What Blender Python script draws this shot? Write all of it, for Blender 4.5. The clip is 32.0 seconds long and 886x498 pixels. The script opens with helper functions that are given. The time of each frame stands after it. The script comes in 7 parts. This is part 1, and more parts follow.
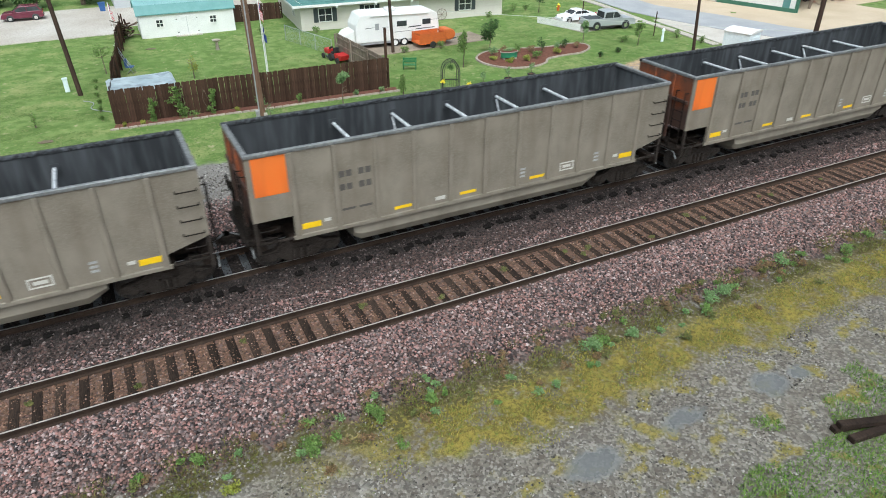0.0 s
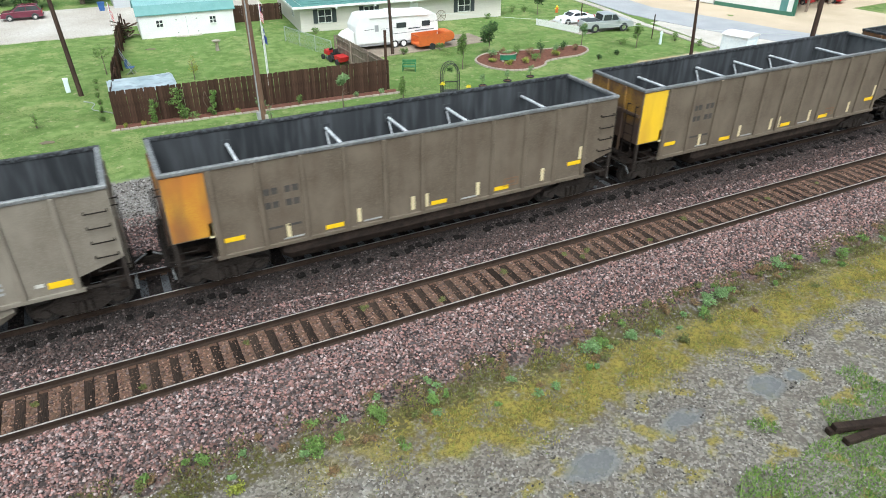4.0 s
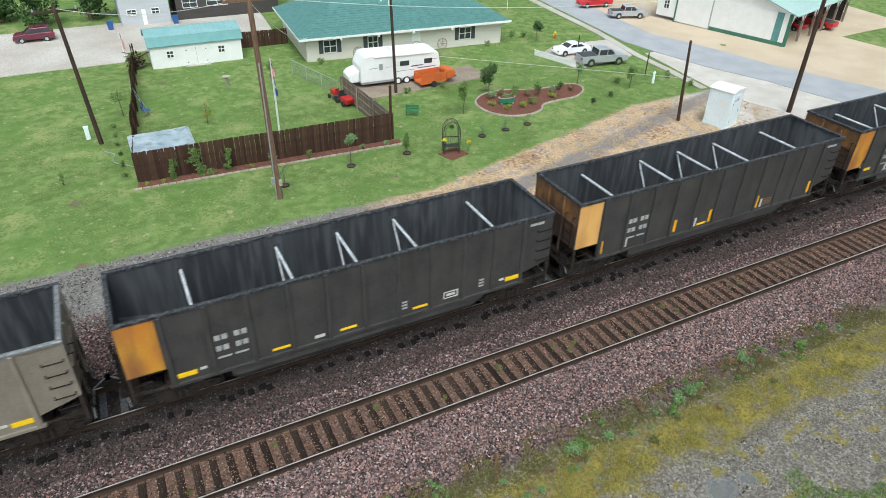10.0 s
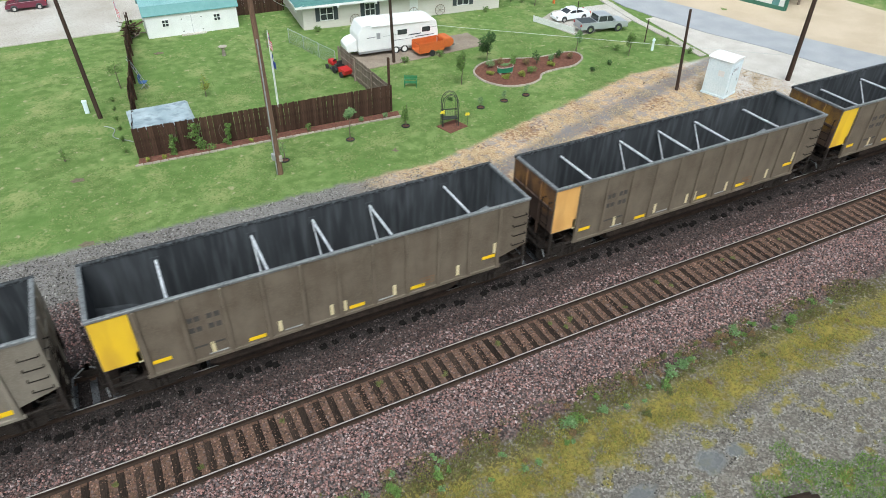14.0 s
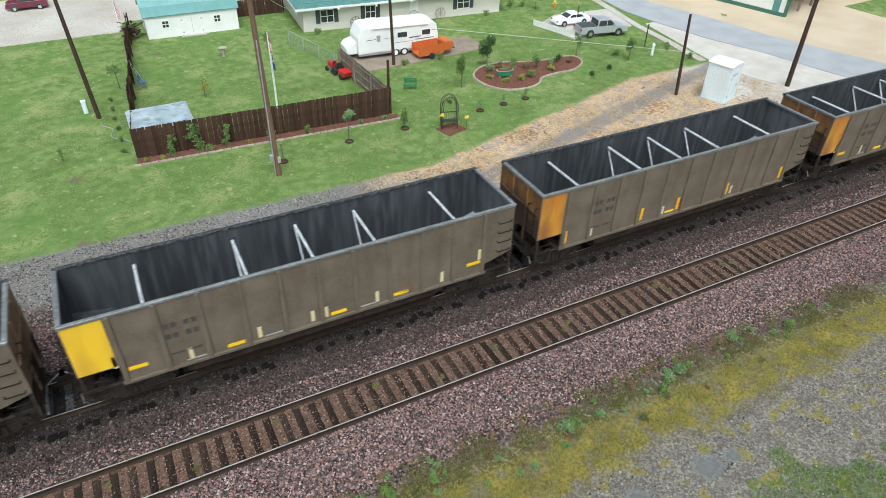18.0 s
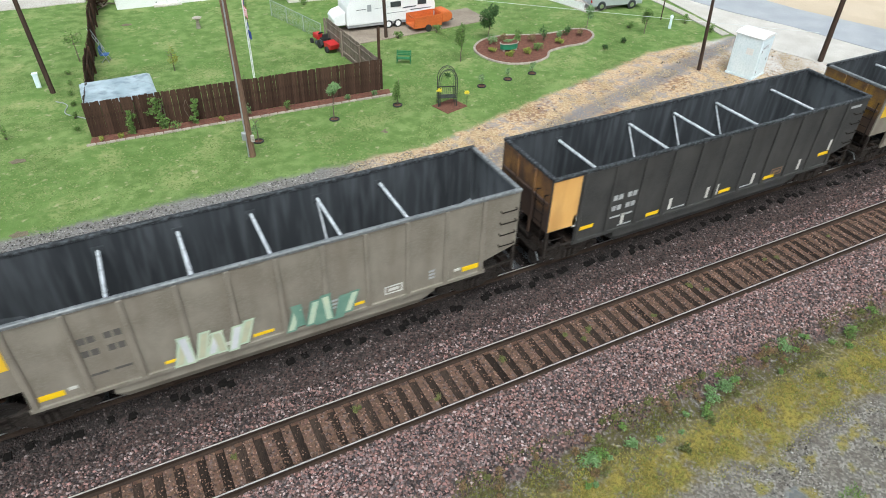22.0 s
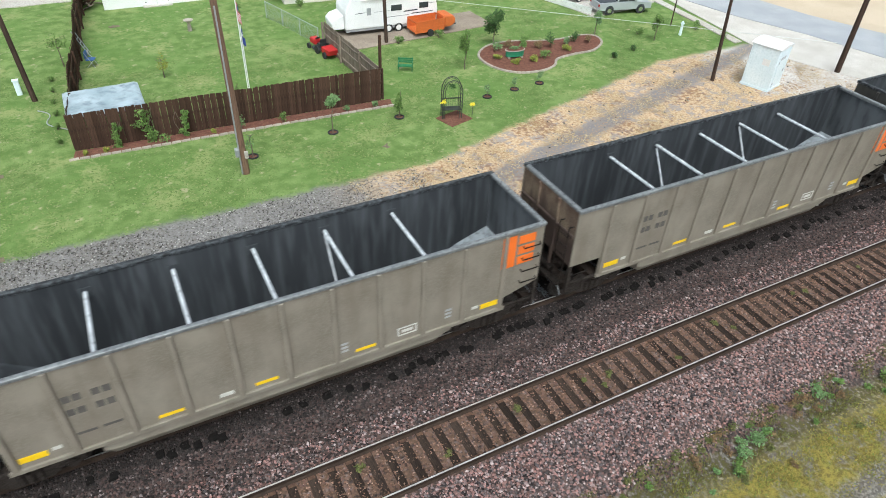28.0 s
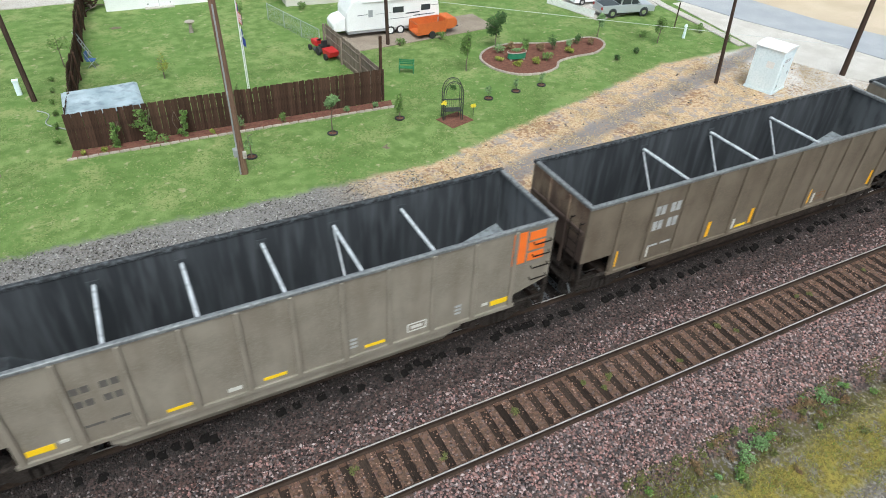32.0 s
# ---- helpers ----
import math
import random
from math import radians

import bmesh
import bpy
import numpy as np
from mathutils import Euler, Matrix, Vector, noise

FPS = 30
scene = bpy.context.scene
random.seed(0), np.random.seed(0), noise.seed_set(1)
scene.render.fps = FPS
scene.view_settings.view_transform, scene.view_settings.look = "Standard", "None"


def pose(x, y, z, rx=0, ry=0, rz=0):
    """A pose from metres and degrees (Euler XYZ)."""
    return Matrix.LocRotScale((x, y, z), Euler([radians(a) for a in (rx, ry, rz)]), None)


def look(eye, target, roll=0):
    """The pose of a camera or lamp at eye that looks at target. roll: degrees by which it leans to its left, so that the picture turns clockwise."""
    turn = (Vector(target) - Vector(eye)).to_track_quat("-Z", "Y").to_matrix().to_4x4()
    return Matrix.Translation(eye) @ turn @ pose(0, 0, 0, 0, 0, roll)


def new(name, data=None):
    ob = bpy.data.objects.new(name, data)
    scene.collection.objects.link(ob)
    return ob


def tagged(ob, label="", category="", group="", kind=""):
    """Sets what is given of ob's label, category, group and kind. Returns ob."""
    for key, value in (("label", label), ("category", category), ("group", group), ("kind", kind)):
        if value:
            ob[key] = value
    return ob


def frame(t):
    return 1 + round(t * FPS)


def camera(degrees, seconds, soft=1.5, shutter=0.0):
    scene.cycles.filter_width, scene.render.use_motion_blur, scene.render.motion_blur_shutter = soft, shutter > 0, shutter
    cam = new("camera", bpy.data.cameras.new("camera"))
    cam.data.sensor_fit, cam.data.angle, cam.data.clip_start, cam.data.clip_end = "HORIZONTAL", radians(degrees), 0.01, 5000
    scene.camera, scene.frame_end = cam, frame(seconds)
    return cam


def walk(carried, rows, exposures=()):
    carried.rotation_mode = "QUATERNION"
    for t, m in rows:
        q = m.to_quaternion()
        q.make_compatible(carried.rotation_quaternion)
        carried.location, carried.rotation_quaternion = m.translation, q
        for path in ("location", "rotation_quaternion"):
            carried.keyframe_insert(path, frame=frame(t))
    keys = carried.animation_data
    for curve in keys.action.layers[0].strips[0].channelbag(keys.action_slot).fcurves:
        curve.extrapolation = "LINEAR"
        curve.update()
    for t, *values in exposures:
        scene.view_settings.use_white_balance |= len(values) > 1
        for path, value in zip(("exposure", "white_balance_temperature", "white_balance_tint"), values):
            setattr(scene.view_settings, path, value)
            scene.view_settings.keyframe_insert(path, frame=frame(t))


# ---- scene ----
cam = camera(67.38, 32.0, soft=0.95, shutter=0.1)
PATH = [
    (0, (-3.613, -14.330, 10.733), (0.287, -6.648, 5.655), -0.07),
    (1, (-3.783, -14.403, 10.856), (0.144, -6.744, 5.765), 0.09),
    (3, (-3.772, -14.376, 10.828), (0.161, -6.718, 5.741), 0.11),
    (3.5, (-3.772, -14.388, 10.792), (0.164, -6.725, 5.714), 0.21),
    (5.5, (-3.851, -14.346, 12.190), (0.083, -6.739, 7.025), 0.49),
    (6, (-3.893, -14.263, 12.639), (0.040, -6.675, 7.448), 0.60),
    (7, (-3.913, -14.228, 13.529), (0.016, -6.680, 8.277), 0.79),
    (8, (-4.020, -14.082, 14.289), (-0.072, -6.576, 8.991), 1.19),
    (9, (-3.974, -14.009, 15.244), (-0.058, -6.548, 9.861), 1.15),
    (9.5, (-3.959, -14.031, 15.700), (-0.049, -6.594, 10.278), 1.27),
    (10, (-3.943, -13.980, 16.090), (-0.056, -6.606, 10.565), 1.38),
    (10.5, (-3.979, -13.879, 16.432), (-0.132, -6.612, 10.742), 1.45),
    (11, (-4.007, -13.822, 16.553), (-0.204, -6.679, 10.678), 1.52),
    (11.5, (-3.977, -13.815, 16.613), (-0.203, -6.724, 10.657), 1.49),
    (13, (-3.935, -13.901, 16.802), (-0.184, -6.831, 10.807), 1.15),
    (14.5, (-4.017, -13.950, 16.983), (-0.255, -6.908, 10.962), 1.27),
    (16.5, (-3.977, -13.973, 16.773), (-0.195, -6.896, 10.805), 1.63),
    (18, (-3.938, -13.945, 16.863), (-0.155, -6.871, 10.893), 1.70),
    (19, (-3.793, -13.773, 16.630), (-0.018, -6.693, 10.661), 1.70),
    (19.5, (-3.641, -13.301, 16.365), (0.137, -6.261, 10.352), 1.75),
    (20, (-3.417, -12.835, 16.079), (0.351, -5.817, 10.034), 1.79),
    (20.5, (-3.192, -12.271, 15.713), (0.597, -5.291, 9.637), 1.91),
    (21, (-2.770, -11.753, 15.152), (1.000, -4.759, 9.080), 1.90),
    (21.5, (-2.523, -11.383, 14.735), (1.254, -4.381, 8.676), 1.94),
    (22, (-2.343, -11.013, 14.444), (1.437, -4.031, 8.365), 1.96),
    (23, (-2.403, -11.041, 14.287), (1.418, -4.035, 8.262), 2.37),
    (24, (-2.469, -10.998, 14.296), (1.380, -4.011, 8.264), 2.60),
    (25.5, (-2.501, -10.939, 14.243), (1.333, -3.952, 8.202), 2.57),
    (27.5, (-2.009, -9.362, 14.440), (1.838, -2.468, 8.302), 2.75),
    (28, (-1.854, -8.982, 14.478), (1.991, -2.101, 8.324), 2.79),
    (28.5, (-1.725, -8.843, 14.429), (2.104, -1.948, 8.280), 2.74),
    (29, (-1.628, -9.016, 14.173), (2.181, -2.043, 8.101), 2.65),
    (30.5, (-1.614, -9.019, 14.169), (2.190, -2.043, 8.097), 2.61),
    (32, (-1.610, -8.973, 14.167), (2.201, -2.013, 8.082), 2.73),
]
walk(cam, [(t, look(eye, target, roll)) for t, eye, target, roll in PATH], exposures=[(t, e + 0.05, 5880, 2) for t, e in ((0, 0.12), (1, 0.17), (2, 0.32), (3.5, 0.34), (6, 0.3), (7, 0.14), (9, 0.1), (10, 0.04), (13, 0.07), (20, 0.09), (22, 0.19), (25, 0.25), (28, 0.23), (32, 0.17))])

# ---- world, sun, exposure ----
world = bpy.data.worlds.new("overcast_sky")
scene.world = world
world.use_nodes = True
wn, wl = world.node_tree.nodes, world.node_tree.links
sky = wn.new("ShaderNodeTexSky")
sky.sky_type, sky.sun_disc = "NISHITA", False
sky.sun_elevation, sky.sun_rotation = radians(52), radians(200)
sky.air_density, sky.dust_density, sky.ozone_density = 1.0, 6.0, 1.0
wn["Background"].inputs["Strength"].default_value = 0.15
soft_sky = wn.new("ShaderNodeHueSaturation")
soft_sky.inputs["Saturation"].default_value = 0.35
wl.new(sky.outputs[0], soft_sky.inputs["Color"])
wl.new(soft_sky.outputs[0], wn["Background"].inputs["Color"])
sun_data = bpy.data.lights.new("sun", "SUN")
sun_data.energy, sun_data.angle, sun_data.color = 1.6, radians(30), (1.0, 0.98, 0.95)
sun = new("sun", sun_data)
sun.matrix_world = look((0, 0, 60), (8, 22, 0))

# ---- geometry helpers ----
class Geo:
    """Loose faces gathered for one mesh."""
    def __init__(self):
        self.v, self.f, self.m = [], [], []

    def add(self, verts, faces, m=0):
        n = len(self.v)
        self.v += [tuple(p) for p in verts]
        self.f += [tuple(i + n for i in f) for f in faces]
        self.m += [m] * len(faces)
        return self

    def box(self, x0, x1, y0, y1, z0, z1, m=0):
        v = [(x0, y0, z0), (x1, y0, z0), (x1, y1, z0), (x0, y1, z0), (x0, y0, z1), (x1, y0, z1), (x1, y1, z1), (x0, y1, z1)]
        return self.add(v, [(0, 3, 2, 1), (4, 5, 6, 7), (0, 1, 5, 4), (1, 2, 6, 5), (2, 3, 7, 6), (3, 0, 4, 7)], m)

    def boxm(self, mat4, sx, sy, sz, m=0):
        v = [mat4 @ Vector((x * sx / 2, y * sy / 2, z * sz / 2)) for z in (-1, 1) for x, y in ((-1, -1), (1, -1), (1, 1), (-1, 1))]
        return self.add(v, [(0, 3, 2, 1), (4, 5, 6, 7), (0, 1, 5, 4), (1, 2, 6, 5), (2, 3, 7, 6), (3, 0, 4, 7)], m)

    def tube(self, p, q, r0, r1=None, n=8, m=0, caps=True):
        r1 = r0 if r1 is None else r1
        p, q = Vector(p), Vector(q)
        d = (q - p).normalized()
        a = d.orthogonal().normalized()
        b = d.cross(a)
        ring = [(math.cos(6.28318 * i / n), math.sin(6.28318 * i / n)) for i in range(n)]
        v = [p + (a * c + b * s) * r0 for c, s in ring] + [q + (a * c + b * s) * r1 for c, s in ring]
        f = [(i, (i + 1) % n, n + (i + 1) % n, n + i) for i in range(n)]
        if caps:
            f += [tuple(range(n))[::-1], tuple(range(n, 2 * n))]
        return self.add(v, f, m)

    def chain(self, pts, r, n=6, m=0):
        for a, b in zip(pts[:-1], pts[1:]):
            self.tube(a, b, r, r, n, m)
        return self

    def prism(self, pts, axis, lo, hi, m=0):
        """A polygon drawn out along an axis; pts give the two other coordinates in order."""
        def at(p, h):
            q = list(p)
            q.insert(axis, h)
            return q
        n = len(pts)
        v = [at(p, lo) for p in pts] + [at(p, hi) for p in pts]
        f = [(i, (i + 1) % n, n + (i + 1) % n, n + i) for i in range(n)] + [tuple(range(n))[::-1], tuple(range(n, 2 * n))]
        return self.add(v, f, m)

    def mesh(self, name, mats, smooth=False, bevel=0.0):
        me = bpy.data.meshes.new(name)
        me.from_pydata(self.v, [], self.f)
        mats = mats if isinstance(mats, (list, tuple)) else [mats]
        for mm in mats:
            me.materials.append(mm)
        if len(mats) > 1:
            me.polygons.foreach_set("material_index", self.m)
        bm = bmesh.new()
        bm.from_mesh(me)
        if bevel:
            bmesh.ops.bevel(bm, geom=bm.edges[:], offset=bevel, segments=1, affect="EDGES", clamp_overlap=True)
        bmesh.ops.recalc_face_normals(bm, faces=bm.faces)
        bm.to_mesh(me)
        bm.free()
        if smooth:
            me.polygons.foreach_set("use_smooth", [True] * len(me.polygons))
        return me


def part(name, geo, material, parent, label="", smooth=False, bevel=0.0):
    """Links a Geo (or a ready mesh) as one mesh object under a thing or a part."""
    me = geo if isinstance(geo, bpy.types.Mesh) else geo.mesh(name, material, smooth, bevel)
    ob = new(name, me)
    ob.parent = parent
    return tagged(ob, label)


def thing(name, label, category, m=None, group="", kind="", geo=None, material=None, smooth=False, bevel=0.0):
    ob = new(name, geo.mesh(name, material, smooth, bevel) if geo else None)
    ob.matrix_basis = m or Matrix()
    return tagged(ob, label, category, group, kind)


# ---- materials ----
def rgb(c):
    return (*c, 1.0)


def material(name, c1, c2=None, c3=None, scale=6.0, fine=60.0, rough=0.8, bump=0.3, bump_scale=None, metal=0.0, island=0.0, stretch=(1, 1, 1), spec=0.4, dist=0.02):
    """Two noises mix three tones; a third drives the relief."""
    mt = bpy.data.materials.new(name)
    mt.use_nodes = True
    nt = mt.node_tree
    N, L = nt.nodes, nt.links
    bs = N["Principled BSDF"]
    bs.inputs["Roughness"].default_value, bs.inputs["Metallic"].default_value = rough, metal
    bs.inputs["Specular IOR Level"].default_value = spec
    c2, c3 = c2 or c1, c3 or c2 or c1
    co, mp = N.new("ShaderNodeTexCoord"), N.new("ShaderNodeMapping")
    mp.inputs["Scale"].default_value = stretch
    L.new(co.outputs["Object"], mp.inputs["Vector"])
    n1, n2 = N.new("ShaderNodeTexNoise"), N.new("ShaderNodeTexNoise")
    for n, s, d in ((n1, scale, 4.0), (n2, fine, 3.0)):
        n.inputs["Scale"].default_value, n.inputs["Detail"].default_value = s, d
        L.new(mp.outputs[0], n.inputs["Vector"])
    r1 = N.new("ShaderNodeValToRGB")
    r1.color_ramp.elements[0].position, r1.color_ramp.elements[1].position = 0.35, 0.65
    r1.color_ramp.elements[0].color, r1.color_ramp.elements[1].color = rgb(c1), rgb(c2)
    L.new(n1.outputs["Fac"], r1.inputs["Fac"])
    r2 = N.new("ShaderNodeMapRange")
    r2.inputs["From Min"].default_value, r2.inputs["From Max"].default_value = 0.45, 0.75
    L.new(n2.outputs["Fac"], r2.inputs["Value"])
    mix = N.new("ShaderNodeMixRGB")
    mix.inputs["Color2"].default_value = rgb(c3)
    L.new(r2.outputs[0], mix.inputs["Fac"])
    L.new(r1.outputs["Color"], mix.inputs["Color1"])
    out = mix.outputs["Color"]
    if island:
        info = N.new("ShaderNodeObjectInfo")
        geo = N.new("ShaderNodeNewGeometry")
        addn = N.new("ShaderNodeMath")
        addn.operation = "ADD"
        L.new(info.outputs["Random"], addn.inputs[0])
        L.new(geo.outputs["Random Per Island"], addn.inputs[1])
        fr = N.new("ShaderNodeMath")
        fr.operation = "FRACT"
        L.new(addn.outputs[0], fr.inputs[0])
        mr = N.new("ShaderNodeMapRange")
        mr.inputs["To Min"].default_value, mr.inputs["To Max"].default_value = 1 - island, 1 + island
        L.new(fr.outputs[0], mr.inputs["Value"])
        hv = N.new("ShaderNodeHueSaturation")
        L.new(mr.outputs[0], hv.inputs["Value"])
        L.new(out, hv.inputs["Color"])
        out = hv.outputs["Color"]
    L.new(out, bs.inputs["Base Color"])
    if bump:
        bp, n3 = N.new("ShaderNodeBump"), N.new("ShaderNodeTexNoise")
        n3.inputs["Scale"].default_value = bump_scale or fine
        L.new(mp.outputs[0], n3.inputs["Vector"])
        bp.inputs["Strength"].default_value, bp.inputs["Distance"].default_value = bump, dist
        L.new(n3.outputs["Fac"], bp.inputs["Height"])
        L.new(bp.outputs[0], bs.inputs["Normal"])
    return mt


def car_paint(name, c1, c2, grime, rough=0.55, wash=0.55, lo=0.45):
    """Weathered car paint: broad fading, vertical streaks of grime, fine dust."""
    mt = material(name, c1, c2, scale=0.9, fine=30, rough=rough, bump=0.15, bump_scale=3.0, spec=0.3, dist=0.03)
    nt = mt.node_tree
    N, L = nt.nodes, nt.links
    bs = N["Principled BSDF"]
    src = bs.inputs["Base Color"].links[0].from_socket
    co, mp, ns, rp, mx = (N.new("ShaderNode" + k) for k in ("TexCoord", "Mapping", "TexNoise", "MapRange", "MixRGB"))
    mp.inputs["Scale"].default_value = (1.9, 1.9, 0.4)
    L.new(co.outputs["Object"], mp.inputs["Vector"])
    ns.inputs["Scale"].default_value, ns.inputs["Detail"].default_value = 1.0, 5.0
    L.new(mp.outputs[0], ns.inputs["Vector"])
    rp.inputs["From Min"].default_value, rp.inputs["From Max"].default_value, rp.inputs["To Max"].default_value = lo, lo + 0.35, wash
    L.new(ns.outputs["Fac"], rp.inputs["Value"])
    L.new(rp.outputs[0], mx.inputs["Fac"])
    L.new(src, mx.inputs["Color1"])
    mx.inputs["Color2"].default_value = rgb(grime)
    L.new(mx.outputs[0], bs.inputs["Base Color"])
    return mt


M_GREY = car_paint("grey_tan_paint", (0.172, 0.149, 0.117), (0.25, 0.221, 0.178), (0.125, 0.095, 0.068))
M_BROWN = car_paint("brown_dusty_paint", (0.105, 0.083, 0.06), (0.165, 0.134, 0.10), (0.072, 0.049, 0.033))
M_BLACK = car_paint("black_paint", (0.035, 0.034, 0.033), (0.06, 0.057, 0.053), (0.02, 0.018, 0.016), 0.6)
M_ORANGE = car_paint("orange_paint", (0.80, 0.16, 0.02), (0.75, 0.18, 0.03), (0.45, 0.10, 0.03))
M_RUSTO = car_paint("rusty_orange_paint", (0.56, 0.30, 0.03), (0.46, 0.18, 0.03), (0.15, 0.07, 0.04), 0.6, 0.75, 0.42)
M_YELLOW = car_paint("yellow_paint", (0.80, 0.52, 0.02), (0.75, 0.48, 0.03), (0.45, 0.22, 0.04))
M_TANO = car_paint("pale_orange_paint", (0.72, 0.42, 0.14), (0.66, 0.36, 0.11), (0.36, 0.18, 0.06))
M_GREEN = car_paint("bright_green_paint", (0.12, 0.55, 0.04), (0.14, 0.58, 0.05), (0.10, 0.35, 0.04))
M_RUST = car_paint("rusted_end_paint", (0.16, 0.10, 0.06), (0.22, 0.14, 0.085), (0.07, 0.035, 0.02), 0.85)
M_COAL = material("coal_dusted_steel", (0.027, 0.029, 0.032), (0.052, 0.056, 0.061), (0.084, 0.089, 0.096), scale=0.55, fine=3.5, rough=0.65, bump=0.12, bump_scale=25, stretch=(1.0, 1.0, 0.12), spec=0.15)
M_ENDIN = material("pale_end_sheet", (0.06, 0.065, 0.07), (0.13, 0.138, 0.146), (0.03, 0.032, 0.035), scale=0.8, fine=4, rough=0.6, bump=0.1, stretch=(1, 1, 0.25))
M_CHORD = material("galvanised_top_chord", (0.18, 0.187, 0.19), (0.26, 0.268, 0.268), (0.09, 0.09, 0.095), scale=1.5, fine=14, rough=0.5, metal=0.3, bump=0.15)
M_CHORDD = material("near_black_chord", (0.018, 0.019, 0.02), (0.035, 0.037, 0.04), (0.12, 0.128, 0.138), scale=1.5, fine=10, rough=0.6, bump=0.2, spec=0.2)
M_BRACE = material("dusty_brace_steel", (0.52, 0.54, 0.56), (0.68, 0.70, 0.72), (0.26, 0.27, 0.28), scale=2, fine=9, rough=0.6, bump=0.15)
M_SILLB = material("rust_brown_sill", (0.022, 0.016, 0.013), (0.045, 0.032, 0.025), (0.012, 0.01, 0.009), scale=4, fine=30, rough=0.85, bump=0.3, spec=0.1)
M_CREAM = material("cream_reflector", (0.60, 0.50, 0.28), (0.66, 0.57, 0.36), scale=8, rough=0.45, bump=0)
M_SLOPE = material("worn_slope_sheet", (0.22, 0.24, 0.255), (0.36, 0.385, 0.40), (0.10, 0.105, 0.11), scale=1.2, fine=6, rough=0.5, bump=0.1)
M_TRUCK = material("greasy_truck_steel", (0.006, 0.005, 0.0045), (0.014, 0.011, 0.0095), (0.045, 0.035, 0.029), scale=5, fine=30, rough=0.7, bump=0.4, spec=0.1)
M_FRAME = material("dusty_bogie_steel", (0.018, 0.0145, 0.0125), (0.036, 0.029, 0.025), (0.065, 0.053, 0.045), scale=5, fine=30, rough=0.75, bump=0.4, spec=0.1)
M_WHEEL = material("wheel_steel", (0.025, 0.021, 0.019), (0.05, 0.043, 0.039), (0.10, 0.088, 0.08), scale=4, fine=40, rough=0.6, metal=0.3, bump=0.2, spec=0.2)
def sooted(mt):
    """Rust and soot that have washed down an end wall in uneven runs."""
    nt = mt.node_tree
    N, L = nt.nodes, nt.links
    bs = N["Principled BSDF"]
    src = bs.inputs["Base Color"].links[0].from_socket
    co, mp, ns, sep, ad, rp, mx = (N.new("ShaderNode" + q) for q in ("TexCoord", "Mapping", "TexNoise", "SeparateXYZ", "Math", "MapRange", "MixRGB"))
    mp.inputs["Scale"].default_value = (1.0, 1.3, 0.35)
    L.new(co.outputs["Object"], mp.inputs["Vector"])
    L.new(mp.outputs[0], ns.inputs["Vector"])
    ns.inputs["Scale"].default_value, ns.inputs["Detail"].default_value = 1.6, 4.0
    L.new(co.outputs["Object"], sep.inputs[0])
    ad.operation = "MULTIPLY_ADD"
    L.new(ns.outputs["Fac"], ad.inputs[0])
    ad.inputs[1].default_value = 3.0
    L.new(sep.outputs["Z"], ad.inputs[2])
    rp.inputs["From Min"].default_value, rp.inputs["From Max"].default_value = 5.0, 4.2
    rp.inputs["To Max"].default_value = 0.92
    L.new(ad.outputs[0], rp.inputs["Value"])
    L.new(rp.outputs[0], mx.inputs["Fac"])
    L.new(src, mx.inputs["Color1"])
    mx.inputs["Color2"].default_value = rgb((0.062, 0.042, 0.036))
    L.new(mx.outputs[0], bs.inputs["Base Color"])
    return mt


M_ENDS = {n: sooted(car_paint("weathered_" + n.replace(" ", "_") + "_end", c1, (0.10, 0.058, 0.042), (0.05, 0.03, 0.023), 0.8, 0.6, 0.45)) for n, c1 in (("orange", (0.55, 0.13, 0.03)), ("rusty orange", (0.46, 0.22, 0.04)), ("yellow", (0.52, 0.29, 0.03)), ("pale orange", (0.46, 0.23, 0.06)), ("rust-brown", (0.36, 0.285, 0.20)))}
M_REFL = material("yellow_reflector", (0.85, 0.55, 0.01), (0.80, 0.50, 0.01), scale=8, rough=0.4, bump=0)
M_WHITE = material("white_marking", (0.62, 0.60, 0.55), (0.52, 0.50, 0.45), scale=5, rough=0.6, bump=0)
M_MARK = material("dark_stencil", (0.042, 0.038, 0.036), (0.07, 0.062, 0.055), scale=5, rough=0.7, bump=0)
M_MARKG = material("faded_dark_stencil", (0.075, 0.068, 0.06), (0.10, 0.092, 0.08), scale=5, rough=0.7, bump=0)
M_MARKW = material("pale_stencil", (0.42, 0.42, 0.41), (0.30, 0.30, 0.295), scale=5, rough=0.7, bump=0)
M_ORREFL = material("amber_reflector", (0.82, 0.42, 0.01), (0.76, 0.38, 0.01), scale=8, rough=0.4, bump=0)
M_PURPLE = material("purple_spray_paint", (0.32, 0.09, 0.42), (0.40, 0.14, 0.50), scale=3, rough=0.5, bump=0)
M_TEAL = material("pale_green_spray_paint", (0.38, 0.50, 0.38), (0.50, 0.55, 0.40), scale=3, rough=0.5, bump=0)
M_TEALG = material("dull_green_spray_paint", (0.12, 0.22, 0.17), (0.16, 0.27, 0.2), scale=3, rough=0.6, bump=0)
M_CREAMS = material("cream_spray_paint", (0.50, 0.48, 0.32), (0.42, 0.42, 0.3), scale=3, rough=0.6, bump=0)
M_SILVER = material("silver_spray_paint", (0.50, 0.50, 0.52), (0.60, 0.60, 0.60), scale=3, rough=0.5, bump=0)

